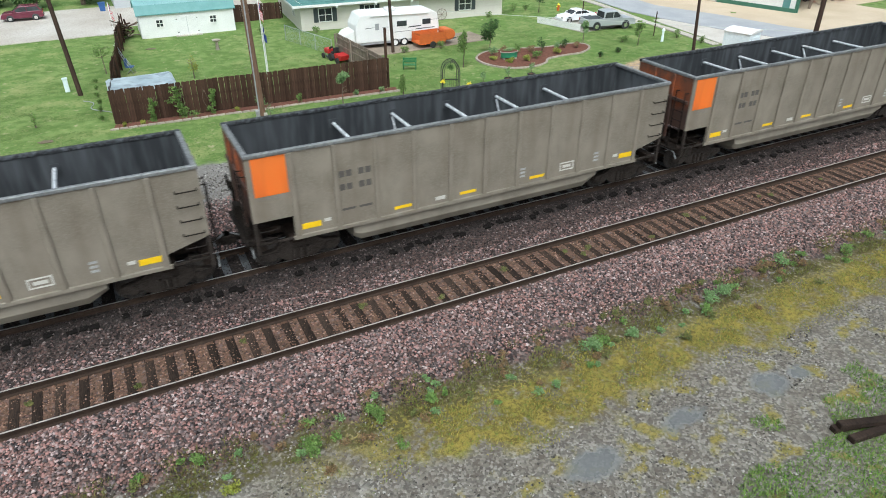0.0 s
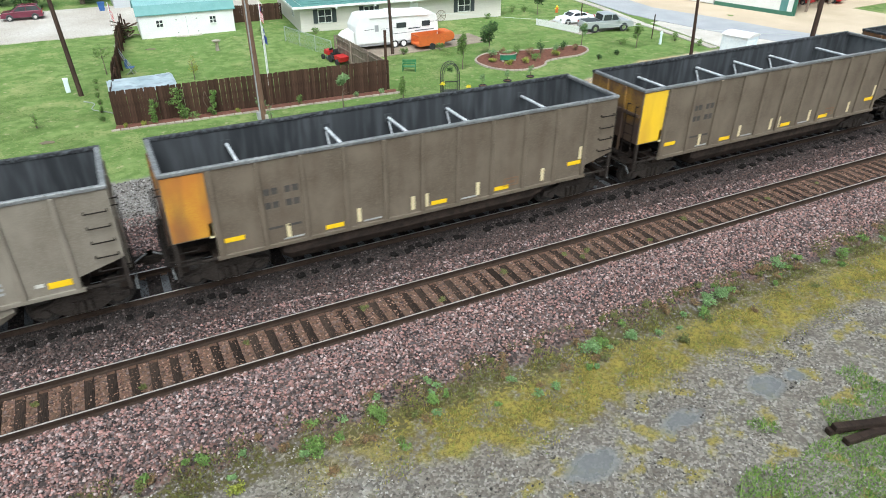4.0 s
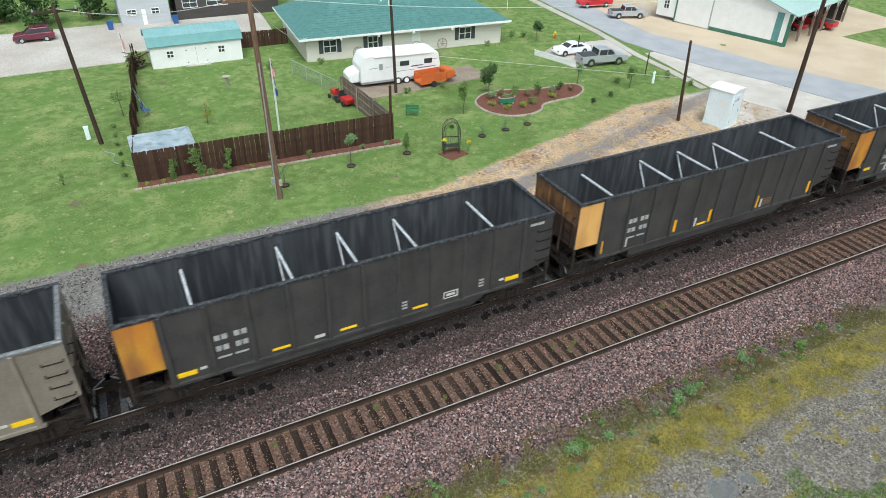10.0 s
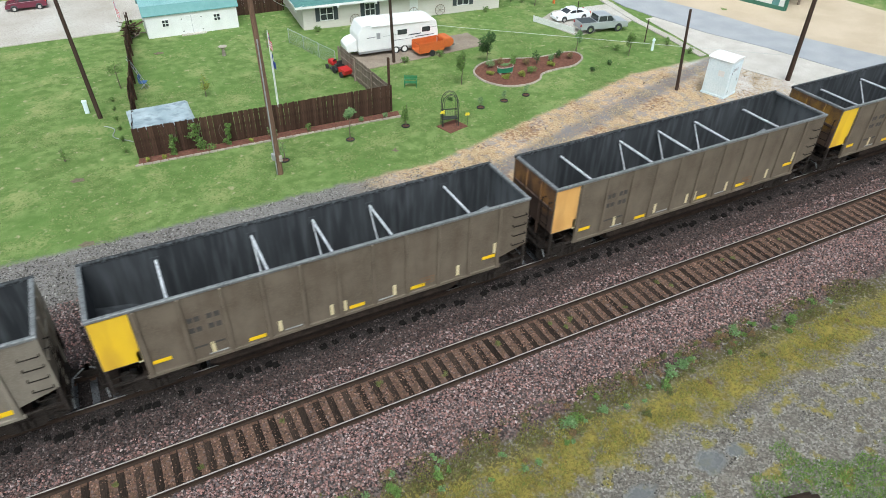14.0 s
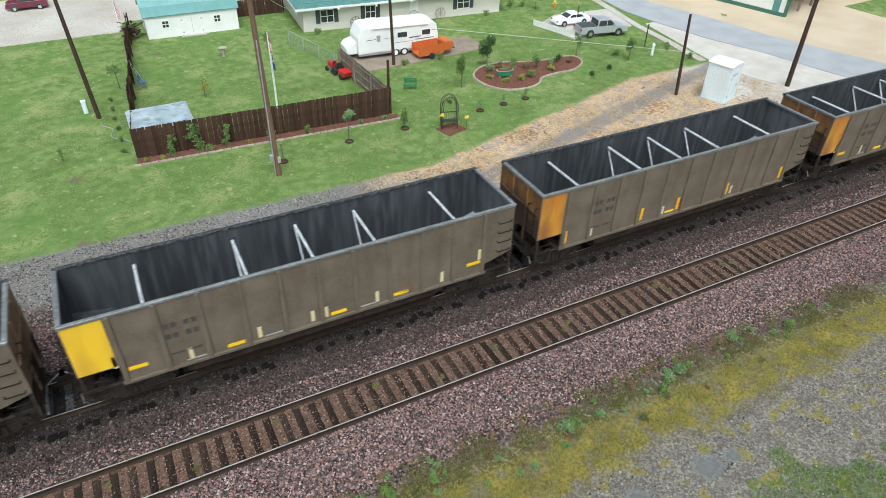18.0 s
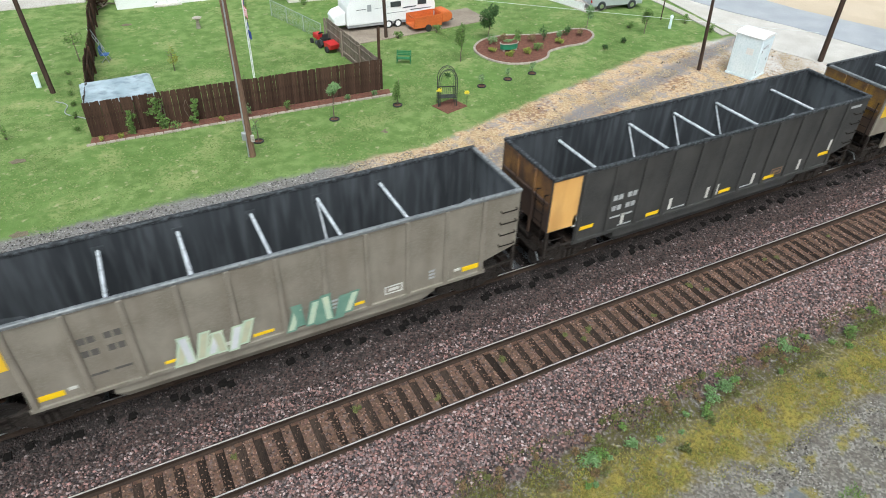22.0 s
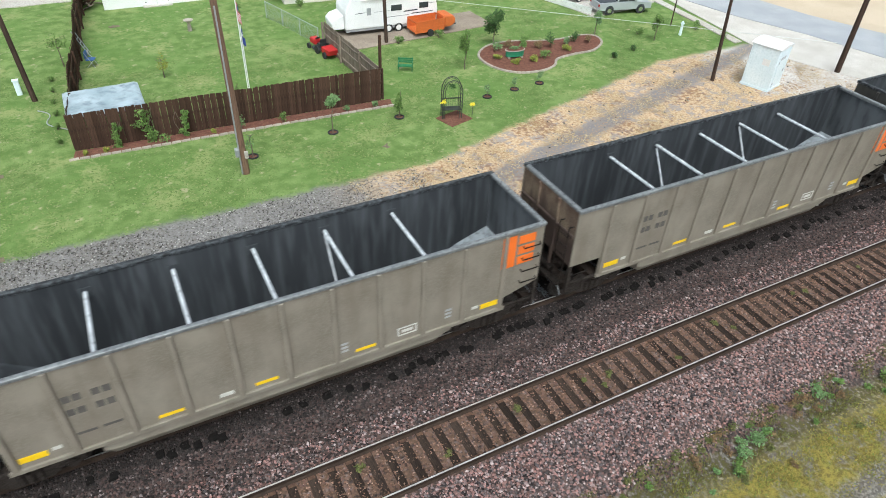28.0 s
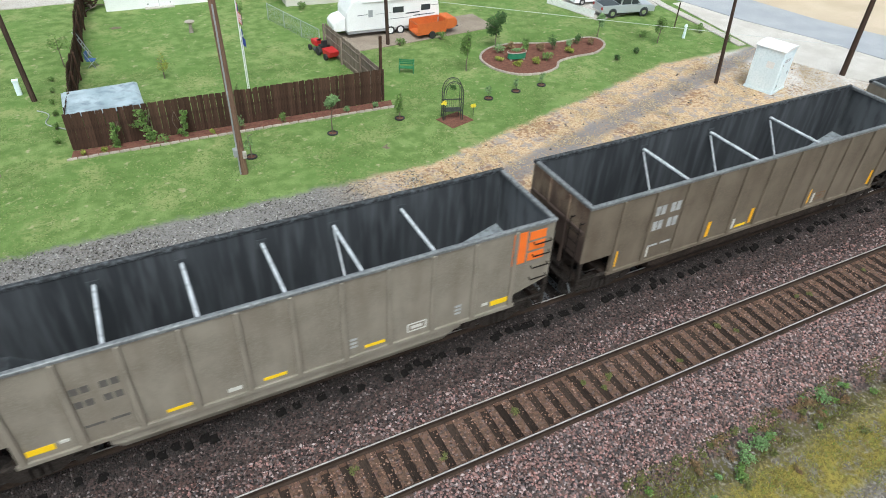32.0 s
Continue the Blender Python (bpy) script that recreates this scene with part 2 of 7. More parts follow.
# ---- coal gondola ----
CAR_L, PITCH, TRACK_Y = 15.0, 16.19, 4.2
HALF_W, TOP_Z, SILL_Z = 1.45, 3.9, 1.14
POST_D, BAY = 0.065, CAR_L / 12
BRACES = {"G": (3.45, 5.5, 7.55, 9.55, 11.6), "B": (2.25, 5.4, 7.6, 9.8, 12.9), "K": (2.25, 5.4, 7.6, 9.8, 12.9), "big": (4.45, 7.55, 10.6)}
DIAGONALS = {"G": (1, 3), "B": (1, 2, 3), "K": (1, 2, 3), "big": (0, 1, 2)}
MESHES = {}


def shared(key, make):
    if key not in MESHES:
        MESHES[key] = make()
    return MESHES[key]


def side_mesh(key, mat, sign):
    def make():
        g = Geo()
        pts = [(0.0, 1.84), (1.15, 1.84), (1.15, SILL_Z), (CAR_L - 1.15, SILL_Z), (CAR_L - 1.15, 1.5), (CAR_L, 1.82), (CAR_L, TOP_Z - 0.1), (0.0, TOP_Z - 0.1)]
        ys = sorted((sign * HALF_W, sign * (HALF_W - 0.05)))
        n = len(pts)
        out, inn = (ys[0], ys[1]) if sign < 0 else (ys[1], ys[0])
        v = [(x, out, z) for x, z in pts] + [(x, inn, z) for x, z in pts]
        g.add(v, [tuple(range(n))], 0)
        g.add(v, [tuple(range(n, 2 * n))], 1)
        g.add(v, [(i, (i + 1) % n, n + (i + 1) % n, n + i) for i in range(n)], 0)
        return g.mesh("side_panel", [mat, M_COAL])
    return shared(("side", key, sign), make)


def post_mesh(key, mat, sign):
    def make():
        y = sign * (HALF_W + 0.0)
        a, b = sorted((y, y + sign * POST_D))
        g = Geo()
        g.prism([(-0.085, SILL_Z + 0.02), (0.085, SILL_Z + 0.02), (0.06, TOP_Z - 0.11), (-0.06, TOP_Z - 0.11)], 1, a, b)
        return g.mesh("side_post", mat, bevel=0.02)
    return shared(("post", key, sign), make)


def end_mesh(key, mat, right):
    def make():
        g = Geo()
        x0 = CAR_L - 0.06 if right else 0.0
        s = 1 if right else -1
        xs = (x0, x0 + 0.045) if not right else (x0 + 0.015, x0 + 0.06)
        xi = (x0 + 0.046, x0 + 0.06) if not right else (x0, x0 + 0.014)
        g.box(*xs, -HALF_W + 0.055, HALF_W - 0.055, 1.85, TOP_Z - 0.1)
        g.box(*xi, -HALF_W + 0.055, HALF_W - 0.055, 1.85, TOP_Z - 0.1, 1)
        # inner sheet is paler at the right end than at the left
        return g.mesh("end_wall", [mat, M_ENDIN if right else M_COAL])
    return shared(("end", key, right), make)


def end_rib_mesh(key, mat, right, upright):
    def make():
        g = Geo()
        x0 = CAR_L - 0.06 if right else 0.0
        s = 1 if right else -1
        if upright:
            g.box(*sorted((x0 + 0.03 + s * 0.03, x0 + 0.03 + s * 0.1)), -0.05, 0.05, 0.95, TOP_Z - 0.12)
        else:
            g.box(*sorted((x0 + 0.03 + s * 0.03, x0 + 0.03 + s * 0.09)), -HALF_W + 0.1, HALF_W - 0.1, -0.06, 0.06)
        return g.mesh("end_rib", mat, bevel=0.01)
    return shared(("end_rib", key, right, upright), make)


def corner_mesh(key, mat, right, sign):
    """The corner post that carries the end down to the end sill, with its thin side rail."""
    def make():
        g = Geo()
        s, x0 = (1, CAR_L) if right else (-1, 0.0)
        a, b = sorted((sign * HALF_W, sign * (HALF_W - 0.09)))
        g.box(*sorted((x0, x0 - s * 0.1)), a, b, 0.82, 1.83)
        g.box(*sorted((x0 - s * 0.1, x0 - s * 1.15)), a, b, 1.09, 1.14)
        return g.mesh("corner_post", mat)
    return shared(("corner", key, right, sign), make)


def end_sill_mesh(right):
    def make():
        g = Geo()
        s, x0 = (1, CAR_L) if right else (-1, 0.0)
        g.box(*sorted((x0 - s * 0.02, x0 - s * 0.3)), -HALF_W + 0.1, HALF_W - 0.1, 0.86, 1.08)
        g.box(*sorted((x0 - s * 0.3, x0 - s * 2.3)), -0.32, 0.32, 0.8, 1.06)
        g.box(*sorted((x0 - s * 1.0, x0 - s * 1.4)), -HALF_W + 0.1, HALF_W - 0.1, 0.9, 1.1)
        return g.mesh("end_sill", M_SILLB, bevel=0.01)
    return shared(("end_sill", right), make)


def chord_mesh(which, dark=False):
    def make():
        g = Geo()
        w = 0.13
        if which == "near":
            g.box(-0.02, CAR_L + 0.02, -HALF_W - 0.05, -HALF_W - 0.05 + w, TOP_Z - 0.11, TOP_Z)
        elif which == "far":
            g.box(-0.02, CAR_L + 0.02, HALF_W + 0.05 - w, HALF_W + 0.05, TOP_Z - 0.11, TOP_Z)
        elif which == "left":
            g.box(-0.02, 0.13, -HALF_W + 0.1, HALF_W - 0.1, TOP_Z - 0.11, TOP_Z - 0.003)
        else:
            g.box(CAR_L - 0.13, CAR_L + 0.02, -HALF_W + 0.1, HALF_W - 0.1, TOP_Z - 0.11, TOP_Z - 0.003)
        # far chord is dark on every car, the others only on black cars
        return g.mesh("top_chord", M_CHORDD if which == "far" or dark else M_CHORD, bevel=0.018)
    return shared(("chord", which, dark), make)


def floor_mesh():
    def make():
        g = Geo()
        y = HALF_W - 0.06
        g.box(1.9, CAR_L - 1.9, -y, y, 1.02, 1.07)
        g.box(0.35, CAR_L - 0.35, -0.2, 0.2, 0.82, 1.0)
        return g.mesh("floor", M_COAL)
    return shared("floor", make)


def slope_mesh(right):
    def make():
        g = Geo()
        y = HALF_W - 0.07
        X = (lambda x: CAR_L - x) if right else (lambda x: x)
        top = [(0.07, 1.9), (1.16, 1.53), (2.0, 1.10)] if right else [(0.07, 2.1), (1.18, 1.9), (2.3, 1.10)]
        y0, k = -y, len(top)
        v = [(X(x), yy, z - d) for d in (0.0, 0.03) for x, z in top for yy in (-y, y)]
        for i in range(k - 1):
            g.add([v[2 * i], v[2 * i + 1], v[2 * i + 3], v[2 * i + 2]], [(0, 1, 2, 3)], 0)
            w = v[2 * k:]
            g.add([w[2 * i], w[2 * i + 1], w[2 * i + 3], w[2 * i + 2]], [(0, 1, 2, 3)], 1)
        # left slope takes dark steel and undersides near-black: shade put into colour
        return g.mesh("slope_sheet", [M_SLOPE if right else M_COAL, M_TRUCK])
    return shared(("slope", right), make)


def tub_mesh(key, mat):
    def make():
        g = Geo()
        pts = [(-1.36, 1.05), (-1.40, 0.72), (-1.28, 0.48), (-0.9, 0.36), (0.9, 0.36), (1.28, 0.48), (1.40, 0.72), (1.36, 1.05)]
        v = []
        rings = ((2.95, 0.3), (3.2, 0.0), (CAR_L - 3.3, 0.0), (CAR_L - 2.8, 0.5))
        for x, lift in rings:
            v += [(x, y, z + (1.05 - z) * lift) for y, z in pts]
        n = len(pts)
        f = [tuple(range(n))[::-1], tuple(range(3 * n, 4 * n))]
        for r in range(3):
            f += [(r * n + i, r * n + (i + 1) % n, (r + 1) * n + (i + 1) % n, (r + 1) * n + i) for i in range(n)]
        g.add(v, f)
        return g.mesh("tub", mat, bevel=0.0)
    return shared(("tub", key), make)


def sill_mesh(key, mat, sign):
    def make():
        g = Geo()
        a, b = sorted((sign * (HALF_W - 0.02), sign * (HALF_W + 0.06)))
        g.box(1.1, CAR_L - 1.1, a, b, SILL_Z - 0.07, SILL_Z + 0.05)
        return g.mesh("side_sill", mat, bevel=0.01)
    return shared(("sill", key, sign), make)


def brace_mesh(kind):
    def make():
        g = Geo()
        y, z = HALF_W - 0.08, TOP_Z - 0.55
        if kind == "cross":
            g.tube((0, -y, z), (0, y, z), 0.05, n=8)
            for s in (-1, 1):
                g.box(-0.14, 0.14, *sorted((s * y, s * (y + 0.03))), z - 0.14, z + 0.14, 1)
        else:
            g.tube((0, y - 0.02, z - 0.1), (0.0, 0.05, 1.1), 0.035, n=8)
            g.tube((0, -y + 0.02, z - 0.1), (0.0, -0.05, 1.1), 0.035, n=8)
        return g.mesh("cross_brace" if kind == "cross" else "diagonal_brace", [M_BRACE, M_COAL], smooth=False)
    return shared(("brace", kind), make)


def truck_meshes():
    def make():
        out = {}
        g = Geo()
        prof = [(-1.25, 0.42), (-1.2, 0.6), (-0.75, 0.68), (-0.45, 0.86), (0.45, 0.86), (0.75, 0.68), (1.2, 0.6), (1.25, 0.42), (1.0, 0.36), (0.72, 0.42), (0.42, 0.2), (-0.42, 0.2), (-0.72, 0.42), (-1.0, 0.36)]
        g.prism(prof, 1, -0.09, 0.09)
        for x in (-0.89, 0.89):
            g.tube((x, -0.14, 0.46), (x, 0.14, 0.46), 0.14, n=10)
        for x in (-0.2, 0.0, 0.2):
            g.tube((x, -0.12, 0.28), (x, -0.12, 0.62), 0.075, n=8)
        out["side_frame"] = g.mesh("side_frame", M_FRAME, bevel=0.012)
        g = Geo()
        g.box(-0.22, 0.22, -1.1, 1.1, 0.45, 0.78)
        g.box(-0.75, 0.75, -0.12, 0.12, 0.5, 0.6)
        out["bolster"] = g.mesh("bolster", M_TRUCK)
        g = Geo()
        g.tube((0, -0.98, 0), (0, 0.98, 0), 0.085, n=10)
        for s in (-1, 1):
            n = 24
            ys = [s * 0.69, s * 0.73, s * 0.80, s * 0.80]
            rs = [0.485, 0.465, 0.455, 0.40]
            rings = []
            for yy, rr in zip(ys, rs):
                rings.append([(rr * math.cos(6.28318 * i / n), yy, rr * math.sin(6.28318 * i / n)) for i in range(n)])
            rings.append([(0.36 * math.cos(6.28318 * i / n), s * 0.765, 0.36 * math.sin(6.28318 * i / n)) for i in range(n)])
            rings.append([(0.14 * math.cos(6.28318 * i / n), s * 0.82, 0.14 * math.sin(6.28318 * i / n)) for i in range(n)])
            v = [p for r in rings for p in r]
            f = [(r * n + i, r * n + (i + 1) % n, (r + 1) * n + (i + 1) % n, (r + 1) * n + i) for r in range(len(rings) - 1) for i in range(n)]
            f += [tuple(range(n)), tuple(range((len(rings) - 1) * n, len(rings) * n))]
            g.add(v, f)
        out["wheelset"] = g.mesh("wheelset", M_WHEEL)
        return out
    return shared("truck", make)


def coupler_mesh(right):
    def make():
        g = Geo()
        s, x0 = (1, CAR_L) if right else (-1, 0.0)
        g.box(*sorted((x0 - s * 0.5, x0 + s * 0.55)), -0.09, 0.09, 0.74, 0.92)
        g.prism([(x0 + s * 0.5, -0.18), (x0 + s * 0.83, -0.14), (x0 + s * 0.86, 0.02), (x0 + s * 0.74, 0.04), (x0 + s * 0.70, 0.16), (x0 + s * 0.5, 0.2)], 2, 0.69, 0.98)
        g.box(*sorted((x0 - s * 0.02, x0 + s * 0.12)), -0.45, 0.45, 0.72, 1.05)
        return g.mesh("coupler", M_TRUCK, bevel=0.015)
    return shared(("coupler", right), make)


def hose_mesh(right):
    def make():
        s, x0 = (1, CAR_L) if right else (-1, 0.0)
        g = Geo()
        g.chain([(x0 + s * 0.05, 0.35, 0.8), (x0 + s * 0.3, 0.36, 0.62), (x0 + s * 0.55, 0.32, 0.5), (x0 + s * 0.8, 0.25, 0.52)], 0.03)
        return g.mesh("brake_hose", M_TRUCK)
    return shared(("hose", right), make)


def lever_mesh(right):
    def make():
        s, x0 = (1, CAR_L) if right else (-1, 0.0)
        g = Geo()
        g.chain([(x0 + s * 0.1, -1.35, 0.7), (x0 + s * 0.12, -1.2, 0.95), (x0 + s * 0.16, -0.35, 0.98), (x0 + s * 0.5, -0.05, 1.02)], 0.022)
        return g.mesh("uncoupling_lever", M_CHORD)
    return shared(("lever", right), make)


def ladder_mesh(where):
    def make():
        g = Geo()
        right, side = where
        s, x0 = (1, CAR_L) if right else (-1, 0.0)
        if side:
            xa, xb = sorted((x0 - s * 0.12, x0 - s * 0.66))
            for z in (1.35, 1.6, 2.0, 2.42, 2.84, 3.26) if right else (1.35, 1.6):
                g.tube((xa, -HALF_W - 0.09, z - 0.03), (xb, -HALF_W - 0.09, z - 0.03), 0.019, n=6)
                for x in (xa, xb):
                    g.tube((x, -HALF_W - 0.09, z - 0.03), (x, -HALF_W + 0.01, z), 0.017, n=6)
            g.tube((x0 - s * 0.05, -HALF_W, 0.78), (x0 - s * 0.6, -HALF_W, 0.78), 0.02, n=6)
            g.tube((x0 - s * 0.6, -HALF_W, 0.78), (x0 - s * 0.6, -HALF_W, 1.2), 0.02, n=6)
        else:
            for z in (1.4, 1.85, 2.2, 2.55, 2.9):
                g.tube((x0 + s * 0.16, -1.3, z), (x0 + s * 0.16, -0.85, z), 0.016, n=6)
            for y in (-1.3, -0.85):
                g.tube((x0 + s * 0.16, y, 1.1), (x0 + s * 0.16, y, 3.3), 0.018, n=6)
                g.tube((x0, y, 3.25), (x0 + s * 0.16, y, 3.25), 0.018, n=6)
                g.tube((x0, y, 1.25), (x0 + s * 0.16, y, 1.25), 0.018, n=6)
        return g.mesh("ladder", M_TRUCK)
    return shared(("ladder", where), make)


def platform_mesh():
    def make():
        g = Geo()
        g.box(-0.28, 0.0, -1.25, 1.25, 1.05, 1.09)
        g.tube((-0.12, 0.75, 2.3), (-0.12, 0.75, 1.1), 0.03, n=6)
        n = 14
        for i in range(n):
            a, b = 6.28318 * i / n, 6.28318 * (i + 1) / n
            g.tube((-0.2, 0.75 + 0.26 * math.cos(a), 2.3 + 0.26 * math.sin(a)), (-0.2, 0.75 + 0.26 * math.cos(b), 2.3 + 0.26 * math.sin(b)), 0.02, n=5)
        for i in range(3):
            a = 6.28318 * i / 3
            g.tube((-0.2, 0.75, 2.3), (-0.2, 0.75 + 0.26 * math.cos(a), 2.3 + 0.26 * math.sin(a)), 0.014, n=5)
        g.box(-0.24, -0.02, 0.1, 0.5, 1.3, 1.75)
        g.tube((-0.05, -0.7, 1.25), (-0.05, 0.5, 1.25), 0.11, n=8)
        return g.mesh("brake_platform", M_TRUCK)
    return shared("platform", make)


def plate_mesh(key, mat, x0, x1, z0, z1, proud=0.008):
    """A thin painted or stuck-on plate on the near side sheet."""
    def make():
        return Geo().box(x0, x1, -HALF_W - proud, -HALF_W + 0.002, z0, z1).mesh("plate", mat)
    return shared(("plate", key, x0, x1, z0, z1), make)


BODY = {"G": ("grey", M_GREY, "grey-tan"), "B": ("brown", M_BROWN, "dusty brown"), "K": ("black", M_BLACK, "black")}
PAINT = {"o": ("orange", M_ORANGE), "r": ("rusty orange", M_RUSTO), "y": ("yellow", M_YELLOW), "t": ("pale orange", M_TANO), "g": ("bright green", M_GREEN), "u": ("rust-brown", M_RUST)}


def gondola(body, left, right, style, extra=""):
    """One coal gondola at the origin. left, right: the painted end panels, capital: full height."""
    key, mat, word = BODY[body]
    lw = PAINT[left.lower()][0] if left else ""
    rw = PAINT[right.lower()][0] if right else ""
    paint = " and ".join(w for w in (lw, rw) if w)
    label = f"{word} empty coal gondola" + (f", {paint} end panel" if paint else "")
    if extra == "purple":
        label = f"{word} coal gondola with purple and silver graffiti"
    elif extra == "teal":
        label = f"{word} coal gondola with pale green graffiti"
    elif extra in ("white", "white2"):
        label = f"{word} coal gondola with faded white graffiti, {lw} end panel"
    car = thing("coal_gondola", label, "freight car", group="cars of the coal train")
    for s in (-1, 1):
        part("side_panel", side_mesh(key, mat, s), None, car)
        part("side_sill", sill_mesh(key, mat, s), None, car)
        for i in range(1, 12):
            part("side_post", post_mesh(key, mat, s), None, car).location.x = BAY * i
    for r in (False, True):
        ek, em = (key, mat) if body != "B" else ("rust", M_RUST)
        if left and not r:
            ek = PAINT[left.lower()][0]
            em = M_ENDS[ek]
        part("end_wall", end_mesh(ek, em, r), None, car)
        for z in (2.9,):
            part("end_rib", end_rib_mesh(ek, em, r, False), None, car).location.z = z
        for y in (-0.5, 0.5):
            part("end_post", end_rib_mesh(ek, em, r, True), None, car).location.y = y
        for y in (-1, 1):
            part("corner_post", corner_mesh("dusty", M_FRAME, r, y), None, car, "dark dusty corner post")
        part("end_sill", end_sill_mesh(r), None, car, "rust-brown end sill")
        part("top_chord", chord_mesh("right" if r else "left", body == "K"), None, car)
        part("slope_sheet", slope_mesh(r), None, car, "worn steel slope sheet, shade painted into left one and undersides")
        part("coupler", coupler_mesh(r), None, car, "greasy black coupler")
        part("brake_hose", hose_mesh(r), None, car)
        part("uncoupling_lever", lever_mesh(r), None, car, "bare steel uncoupling lever")
        part("ladder", ladder_mesh((r, True)), None, car)
        part("ladder", ladder_mesh((r, False)), None, car)
    part("brake_platform", platform_mesh(), None, car)
    part("top_chord", chord_mesh("near", body == "K"), None, car, "black top chord" if body == "K" else "galvanised grey top chord")
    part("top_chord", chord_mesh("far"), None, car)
    part("floor", floor_mesh(), None, car)
    part("tub", tub_mesh("dark", M_SILLB) if body == "B" else tub_mesh(key, mat), None, car)
    frame_kind = "big" if extra == "big" else "K" if right == "G" else "G" if left.islower() else body
    for i, x in enumerate(BRACES[frame_kind]):
        part("cross_brace", brace_mesh("cross"), None, car).location.x = x
        if i in DIAGONALS[frame_kind]:
            part("diagonal_brace", brace_mesh("diagonal"), None, car).location.x = x
    tm = truck_meshes()
    wheels = []
    for x in (1.33, CAR_L - 1.33):
        bol = part("bogie", tm["bolster"], None, car, "greasy two-axle bogie")
        bol.location.x = x
        for s in (-1, 1):
            part("side_frame", tm["side_frame"], None, bol).location.y = s * 1.02
        for dx in (-0.89, 0.89):
            w = part("wheelset", tm["wheelset"], None, bol, "steel wheelset")
            w.location = (dx, 0, 0.457)
            wheels.append(w)
    # painted end panels
    for code, r in ((left, False), (right, True)):
        if not code or code == "u":
            continue
        pn, pm = PAINT[code.lower()]
        full = code.isupper()
        z0 = 1.87 if full else 2.62
        if r and full:
            part("end_panel", plate_mesh(pn, pm, CAR_L - 1.12, CAR_L - 0.03, z0, TOP_Z - 0.14), None, car, pn + " painted panel")
        elif r:
            part("end_panel", plate_mesh(pn, pm, CAR_L - 1.33, CAR_L - 0.9, z0, TOP_Z - 0.2), None, car, pn + " painted panel")
            for za in (2.64, 3.0, 3.36):
                part("end_panel", plate_mesh(pn, pm, CAR_L - 0.82, CAR_L - 0.28, za, za + 0.28), None, car)
        else:
            part("end_panel", plate_mesh(pn, pm, 0.03 if full else 0.16, 1.12, z0, TOP_Z - 0.14), None, car, pn + " painted panel")
    # reflectors and stencils
    def plate(name, mt, x, z, w, h, label=""):
        part(name, plate_mesh(mt.name, mt, x, x + w, z, z + h), None, car, label)
    def bay(i, dx=0.13):
        return BAY * i + dx
    if style == "Y":
        for x in (1.37, 13.1):
            plate("reflector", M_REFL, x, 1.34, 0.58, 0.18, "yellow reflector")
        for x in (4.3, 6.6, 9.28):
            plate("reflector", M_REFL, x, 1.31, 0.58, 0.1)
        plate("stencil", M_WHITE, 5.72, 1.31, 0.34, 0.12)
        for x in (2.05, 12.82):
            plate("stencil", M_WHITE, x, 1.44, 0.2, 0.1)
        for x in (8.88, 11.95):
            for z in (1.45, 1.58, 1.71):
                plate("stencil", M_MARKW, x, z, 0.2, 0.07)
    elif style in ("L", "C"):
        flat = M_CREAM if style == "C" else M_REFL
        for x in (1.0, 3.12, 5.3, 7.1, 7.58, 9.45, 12.0, 13.55):
            plate("reflector", M_CREAM if body == "B" else M_WHITE, x, 1.8 if x > 13 or x < 2 else 1.28, 0.13, 0.46, "pale reflector strip")
        for x, z in ((1.36, 1.55), (4.3, 1.26), (7.8, 1.28), (10.15, 1.28), (13.1, 1.62)):
            plate("reflector", flat, x, z, 0.56, 0.14)
        for x in (3.02, 5.5, 8.88):
            plate("reflector", M_MARKW, x, 1.25, 0.6, 0.05)
    else:
        for x in (1.3, 5.2, 7.2, 10.1, 13.5):
            plate("reflector", M_ORREFL if style == "O" else M_REFL, x, 1.3, 0.14, 0.6, "amber reflector strip")
        for x in (2.6, 6.4, 10.4):
            plate("reflector", M_WHITE, x, 1.28, 0.11, 0.4)
        plate("reflector", M_REFL, 6.6, 1.28, 0.5, 0.1)
    mk = {"G": M_MARKG, "B": M_MARK, "K": M_MARKW}[body]
    big = extra == "big"
    mx, mz, mh = (2.62, 2.38, 0.2) if body == "K" else (2.6, 2.74, 0.2)
    if big:
        mk, mx, mz, mh = M_MARKW, 2.62, 2.86, 0.34
    for x in (mx, mx + 0.22, mx + 0.6, mx + 0.82):
        for z in (mz, mz - mh - 0.22):
            plate("stencil", mk, x, z, 0.17, mh, "blurred stencilled mark")
    for x in (2.62, 3.16):
        plate("stencil", mk, x, 1.66, 0.42, 0.07)
    if body == "K":
        plate("stencil", M_MARKW, CAR_L - 1.0, 3.5, 0.6, 0.1)
    bx = M_WHITE if style == "Y" else M_RUST
    part("stencil_box", shared(("stencilbox", bx.name), lambda: Geo().box(10.5, 11.08, -HALF_W - 0.008, -HALF_W + 0.002, 1.36, 1.40).box(10.5, 11.08, -HALF_W - 0.008, -HALF_W + 0.002, 1.62, 1.66).box(10.5, 10.54, -HALF_W - 0.008, -HALF_W + 0.002, 1.40, 1.62).box(11.04, 11.08, -HALF_W - 0.008, -HALF_W + 0.002, 1.40, 1.62).box(10.62, 10.96, -HALF_W - 0.008, -HALF_W + 0.002, 1.46, 1.56).mesh("stencil_box", bx)), None, car, "outlined stencil box")
    rnd = random.Random(7)
